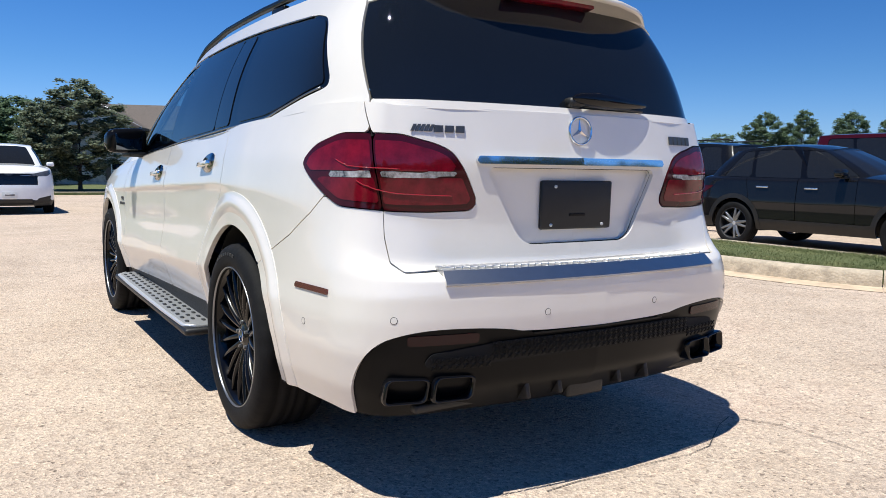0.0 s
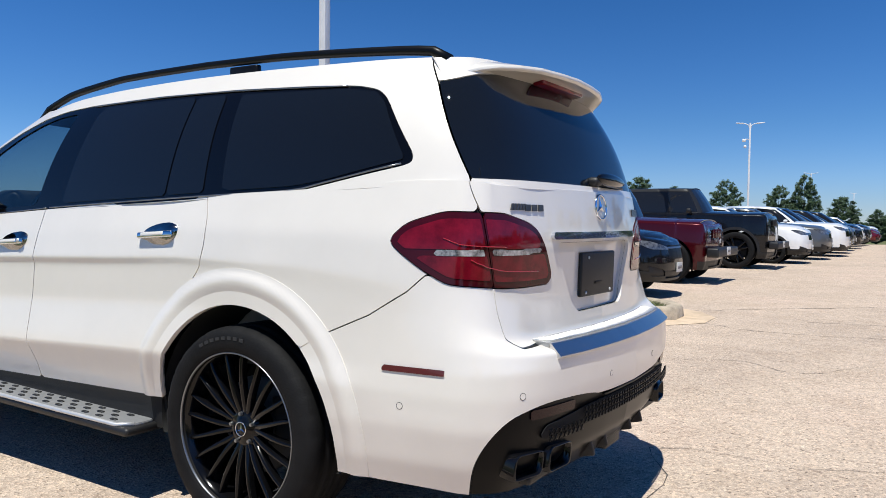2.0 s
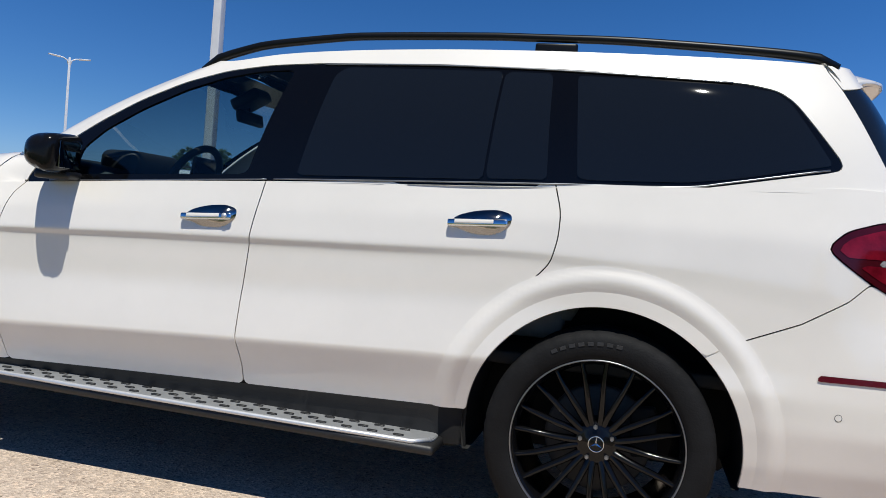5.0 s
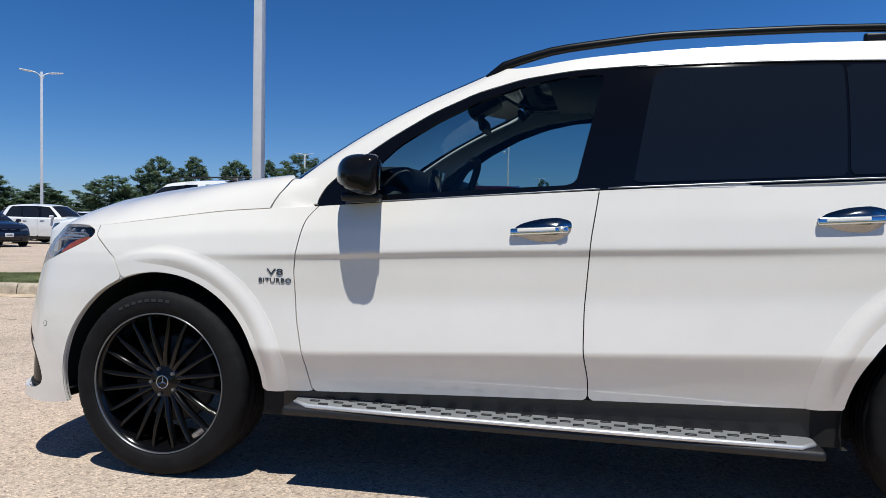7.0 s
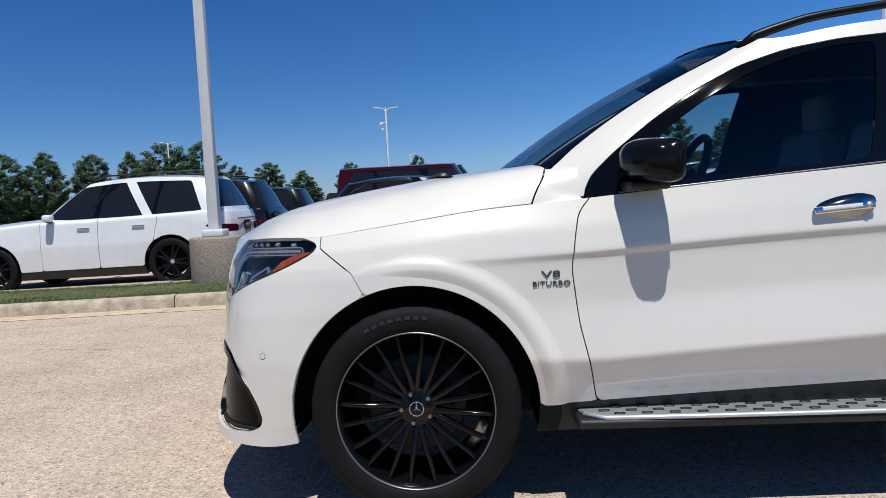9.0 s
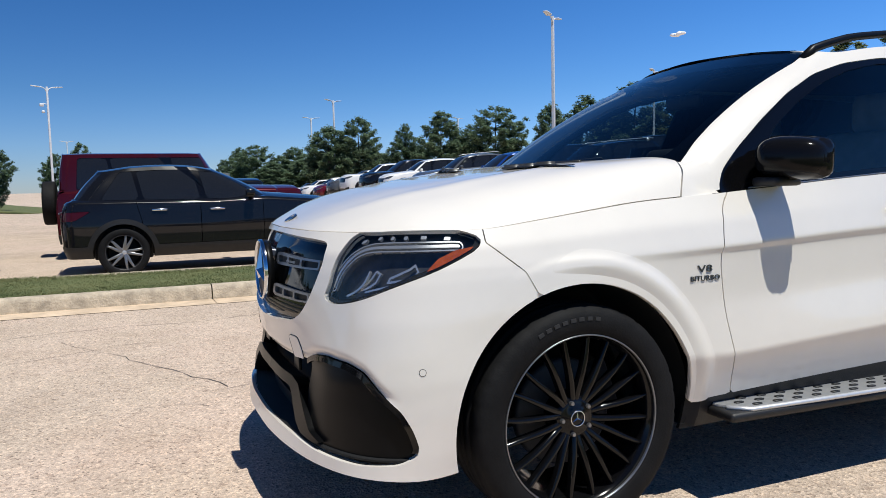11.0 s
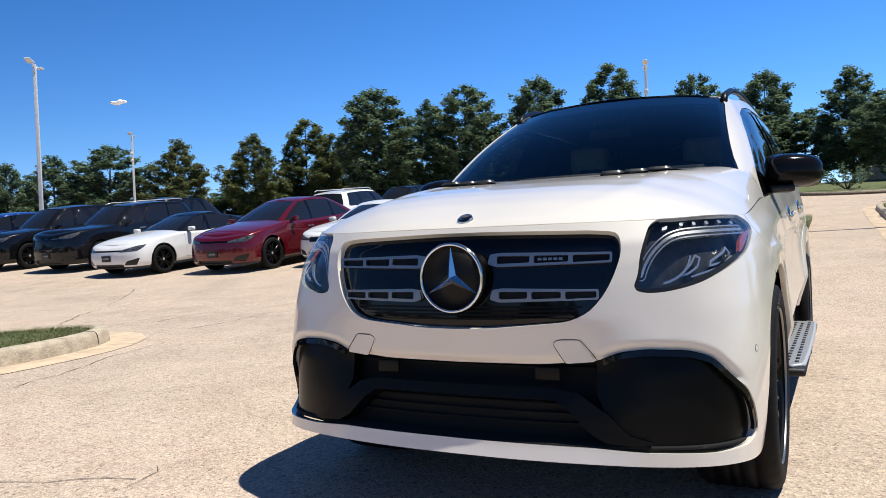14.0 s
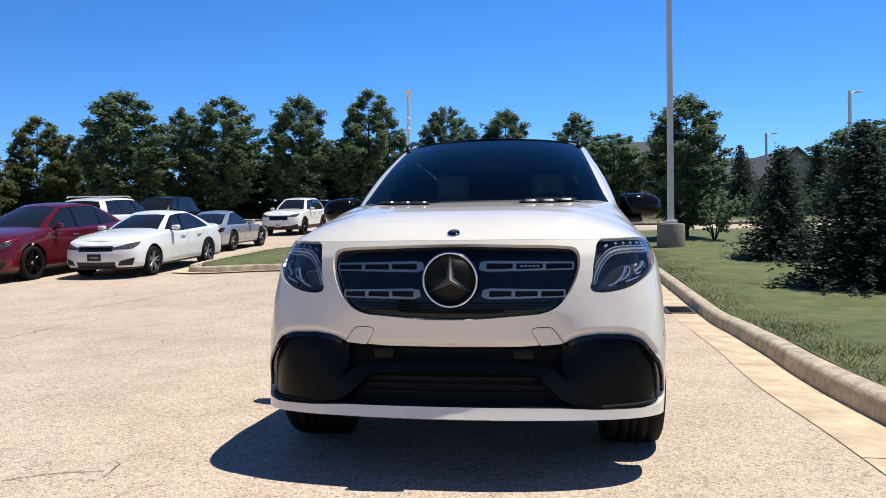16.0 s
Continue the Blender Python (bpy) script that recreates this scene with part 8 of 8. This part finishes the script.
# the far side of the car park
for k, (x, y, top_z, half) in enumerate(((66, -66, 5.6, 3.6), (62, -69.5, 4.6, 3.6), (56.5, -74, 5.8, 3.4), (52.2, -76.5, 8.2, 3.0), (48.9, -78.6, 8.4, 2.8), (45, -81.4, 8.1, 3.0), (41.2, -82.7, 8.2, 2.2), (37.8, -84.7, 9.2, 3.4), (33.9, -85.7, 9.2, 2.8), (30.3, -86.8, 6.3, 2.2), (26.7, -88.3, 6.5, 2.6),
                                         (22.8, -89.2, 5.3, 2.4), (17, -90.3, 6.1, 1.7), (11.4, -91.1, 5.4, 1.8), (8.8, -91.4, 6.6, 2.0), (5, -91.8, 4.1, 2.2), (1.6, -91.6, 2.7, 1.6), (-10.4, -91.2, 6.3, 3.0), (-14.9, -90.7, 6.0, 3.0), (-19, -89, 5.6, 3.0))):
    by_top(x, y, top_z, half, TREES[(k * 2) % 5])
for q in range(13):
    tree(24 + 4.6 * q, -94 + 1.3 * q, 4.0 + .5 * (q % 3), 3.4, TREES[(q * 3 + 1) % 5], rot=71 * q)
for x, y, h, w in ((70, -60, 5, 4), (76, -52, 5, 4)):
    tree(x, y, h, w, TREES[4], rot=40)
# in front of the stone house
tree(37.65, -2.95, 5.5, 2.7, AIRY, "open grey-green tree with thin stems by the kerb", rot=60)
tree(36.9, -1.4, 4.4, 1.7, AIRY, "open grey-green tree with thin stems by the kerb", rot=200)
tree(39.4, -14.3, 7.2, 3.2, TREES[1], rot=15)
for x, y, h, w, k in ((57, -1.4, 6.2, 3.4, 1), (52, 1.5, 6.0, 3.6, 4), (47, 4.5, 5.6, 3.4, 0), (66, -20, 6.0, 3.2, 3)):
    tree(x, y, h, w, TREES[k], rot=33 * k)
tree(-17.6, 4.5, 4.65, 1.6, TREES[0], "young green tree on the verge", rot=20)
tree(-21, 12.5, 4.6, 1.6, PALE[0], "thin young tree on the verge", rot=20)
tree(-50, 22, 6.4, 3.4, TREES[4], rot=80)
tree(-44, 26, 6.6, 3.6, TREES[1], rot=10)
tree(-38, -4.5, 5.5, 2.2, TREES[2], rot=10)
tree(-46, 4.4, 5.6, 2.6, TREES[4], rot=50)
for x, y, h, w, k in ((-10.2, 5.25, 2.6, 1.2, 0), (-5.5, 5.15, 2.75, 1.35, 1), (-7.6, 6.6, 2.7, 1.1, 0), (-3.6, 7.2, 2.6, 1.3, 1)):
    tree(x, y, h, w, SPRUCE[k], "dark green spruce with branches to the ground", rot=37 * x, base_h=5.0, base_w=1.8, group="spruces on the verge")
for x, y, h, w, k in ((-37.9, 10.8, 4.2, 1.6, 1), (-38, 15, 4.2, 1.6, 0), (-36, 20, 4.0, 1.5, 1)):
    tree(x, y, h, w, SPRUCE[k], "blue-green spruce beyond the road", rot=90 * k, base_h=5.0, base_w=1.8, group="spruces beyond the road")
# bare shrub, and bushes in place of the far lawn's shaded band
def shrub(x, y, h, w, label):
    e = thing("shrub", pose(x, y, lot_z(x, y) + .12), label, "shrub", "shrubs")
    rng = random.Random(int(x * 10))
    b = bmesh.new()
    pts = []
    for k in range(14):
        a = rng.uniform(0, 6.283)
        end = (math.cos(a) * w * rng.uniform(.3, 1), math.sin(a) * w * rng.uniform(.3, 1), h * rng.uniform(.6, 1))
        t = tube_bm([(0, 0, 0), (end[0] * .4, end[1] * .4, end[2] * .5), end], [.02, .012, .004], 5)
        me = bpy.data.meshes.new("t")
        t.to_mesh(me)
        t.free()
        b.from_mesh(me)
        bpy.data.meshes.remove(me)
        for _ in range(26):
            f = rng.uniform(.35, 1)
            pts.append((end[0] * f + rng.gauss(0, .08), end[1] * f + rng.gauss(0, .08), end[2] * f + rng.gauss(0, .08), 1))
    tagged(part("twig", b, M_BARK, e), kind="stuff")
    vs, fs = leaves(pts, .07, rng)
    part_me("foliage", mesh_of(vs, fs), M_LEAF, e)
    return e


shrub(-16.4, 5.1, 1.5, .9, "sparse leafy shrub by the lamp footing")
# added bushes: their dark mass stands in for shade on the far lawn
for k in range(9):
    shrub(-34.5 - .3 * k, 1.5 + 2.2 * k, 1.3, 1.4, "green bush standing in for shaded lawn beyond the road")

# ---------------------------------------------------------------- houses
M_SIDING = mat("pale_siding", (.36, .34, .31), .7, var=.08, scale=3)
M_SIDING2 = mat("grey_siding", (.095, .105, .115), .7, var=.1, scale=3)
M_ROOF2 = mat("grey_shingles", (.075, .08, .09), .9, var=.3, scale=9, bump=.5, bscale=30)
M_ROOF = mat("asphalt_shingles", (.115, .095, .082), .9, var=.3, scale=9, bump=.5, bscale=30)
M_STONE = mat("pale_stone", (.52, .47, .40), .85, var=.35, scale=2.5, bump=.5, bscale=6)
M_BRICK = mat("red_brick", (.20, .075, .05), .85, var=.25, scale=6)


def house(x, y, deg, L, D, wall_h, roof_h, wall_m, label, windows=3, z=None, shutters=False, wing=None):
    e = thing("house", pose(x, y, lot_z(x, y) if z is None else z, 0, 0, deg), label, "house", "houses round the car park")
    part("wall", box_bm(L, D, wall_h + 1.0, Matrix.Translation((0, 0, wall_h / 2 - .5))), wall_m, e, smooth=False)

    def gable_roof(cx, cy, l, d, h0, rise, over, along):
        b = bmesh.new()
        hd, hl = d / 2 + over, l / 2 + over
        t = .18
        sec = [(-hd, h0 - over * rise / (d / 2)), (0, h0 + rise), (hd, h0 - over * rise / (d / 2)), (hd, h0 - over * rise / (d / 2) - t), (0, h0 + rise - t), (-hd, h0 - over * rise / (d / 2) - t)]
        ra = [b.verts.new((cx + (-hl if along else s_), cy + (s_ if along else -hl), z_)) for s_, z_ in sec]
        rb = [b.verts.new((cx + (hl if along else s_), cy + (s_ if along else hl), z_)) for s_, z_ in sec]
        for k in range(6):
            b.faces.new((ra[k], ra[(k + 1) % 6], rb[(k + 1) % 6], rb[k]))
        b.faces.new(ra)
        b.faces.new(rb[::-1])
        bmesh.ops.recalc_face_normals(b, faces=b.faces)
        part("roof", b, M_ROOF if wall_m is M_STONE else M_ROOF2, e, smooth=False)
        for sgn in (-1, 1):
            g = bmesh.new()
            q = sgn * (l / 2 - .02)
            pts = [(-d / 2, h0 - .2), (d / 2, h0 - .2), (d / 2, h0), (0, h0 + rise - .1), (-d / 2, h0)]
            g.faces.new([g.verts.new((cx + (q if along else s_), cy + (s_ if along else q), z_)) for s_, z_ in pts])
            part("gable", g, wall_m, e, smooth=False)
    gable_roof(0, 0, L, D, wall_h, roof_h, .5, True)
    ww, wx0, wz, wr = wing or (L * .36, -L * .18, wall_h, L * .15)
    part("wing_wall", box_bm(ww, 2.4, wz + 1, Matrix.Translation((wx0, -D / 2 - 1.0, wz / 2 - .5))), wall_m, e, smooth=False)
    gable_roof(wx0, -D / 2 + .6, D * .75 + 2.4, ww, wz, wr, .35, False)
    if wing:
        for sx in (-1, 1):
            part("rake_trim", tube_bm([(wx0 + sx * (ww / 2 + .35), -D / 2 - 3.0, wz - .35 * wr / (ww / 2) - .08), (wx0, -D / 2 - 3.0, wz + wr - .06)], .10, 4), P_WHITE, e)
            part("corner_trim", box_bm(.16, .16, wall_h + 1, Matrix.Translation((sx * L / 2, -D / 2, wall_h / 2 - .5)), .01), P_WHITE, e)
    def window(wx, yy, zz, w_, h_):
        w = part("window", box_bm(w_, .10, h_, Matrix.Translation((wx, yy, zz)), .02), P_WHITE, e)
        part("pane", box_bm(w_ - .2, .04, h_ - .2, Matrix.Translation((wx, yy - .05, zz))), M_CARGLASS, w)
        part("glazing_bar", box_bm(w_ - .2, .03, .06, Matrix.Translation((wx, yy - .075, zz))), P_WHITE, w)
        if shutters:
            for sx in (-1, 1):
                part("shutter", box_bm(.38, .06, h_ + .05, Matrix.Translation((wx + sx * (w_ / 2 + .2), yy - .01, zz)), .01), M_ROOF, e)
    rows_z = (wall_h * .5,) if wall_h < 4 else (wall_h * .28, wall_h * .74)
    for k in range(windows):
        wx = -L / 2 + L * (k + .7) / windows
        if abs(wx - wx0) > ww / 2 + .6:
            for zz in rows_z:
                window(wx, -D / 2 - .03, zz, 1.0, 1.4)
    if shutters:
        for wx in (wx0 - ww * .27, wx0 + ww * .27):
            for zz in rows_z:
                window(wx, -D / 2 - 2.23, zz, .95, 1.4)
        ch = part("chimney", box_bm(1.1, .8, 2.4, Matrix.Translation((L * .36, .3, wall_h + roof_h + .1)), .02), wall_m, e, smooth=False)
        part("chimney_cap", box_bm(1.3, 1.0, .14, Matrix.Translation((L * .36, .3, wall_h + roof_h + 1.36)), .02), M_ROOF, ch)
    return e


house(62.0, -11.6, -112, 13.5, 8, 4.6, 1.9, M_STONE, "two-storey pale stone house with a gabled front and brown roof", windows=5, shutters=True, wing=(6.6, -3.45, 4.6, 1.9))
house(-5.0, -110, 182, 8.0, 8, 2.4, 1.95, M_SIDING2, "dark grey house with a wide gabled roof and white trim", windows=0, z=-1.0, wing=(7.4, .3, .45, 2.95))
house(-70.6, 9.4, 80, 12, 9, 5.2, 3.0, M_SIDING, "two-storey grey house among trees", z=3.2)
house(-68, 21, 100, 16, 10, 4.6, 2.6, M_SIDING, "large house roof beyond the spruces", z=2.0)
bk = box_bm(.4, 20, 1.3, Matrix.Translation((-52, -22, lot_z(-52, -22) + .65)), .02)
tagged(part("brick_wall", bk, M_BRICK), "low red brick wall behind the trees", "wall")
# one small fair-weather cloud
cl = bmesh.new()
rng_c = random.Random(4)
for k in range(9):
    t = bmesh.new()
    bmesh.ops.create_icosphere(t, subdivisions=3, radius=rng_c.uniform(6, 13))
    for v in t.verts:
        v.co *= 1 + .25 * noise.noise(v.co * .15 + Vector((k, 0, 0)))
        v.co.z *= .5
    bmesh.ops.translate(t, vec=(rng_c.gauss(0, 9), rng_c.gauss(0, 16), rng_c.gauss(0, 2.5)), verts=t.verts)
    me = bpy.data.meshes.new("t")
    t.to_mesh(me)
    t.free()
    cl.from_mesh(me)
    bpy.data.meshes.remove(me)
M_CLOUD = mat("cloud", (.85, .87, .9), 1.0, var=.05, scale=.2)
cloud = part("cloud", cl, M_CLOUD)
cloud.location = (-629, -758, 176)
cloud.scale = (.33, .33, .33)
tagged(cloud, "one small white fair-weather cloud", "cloud", kind="structure")
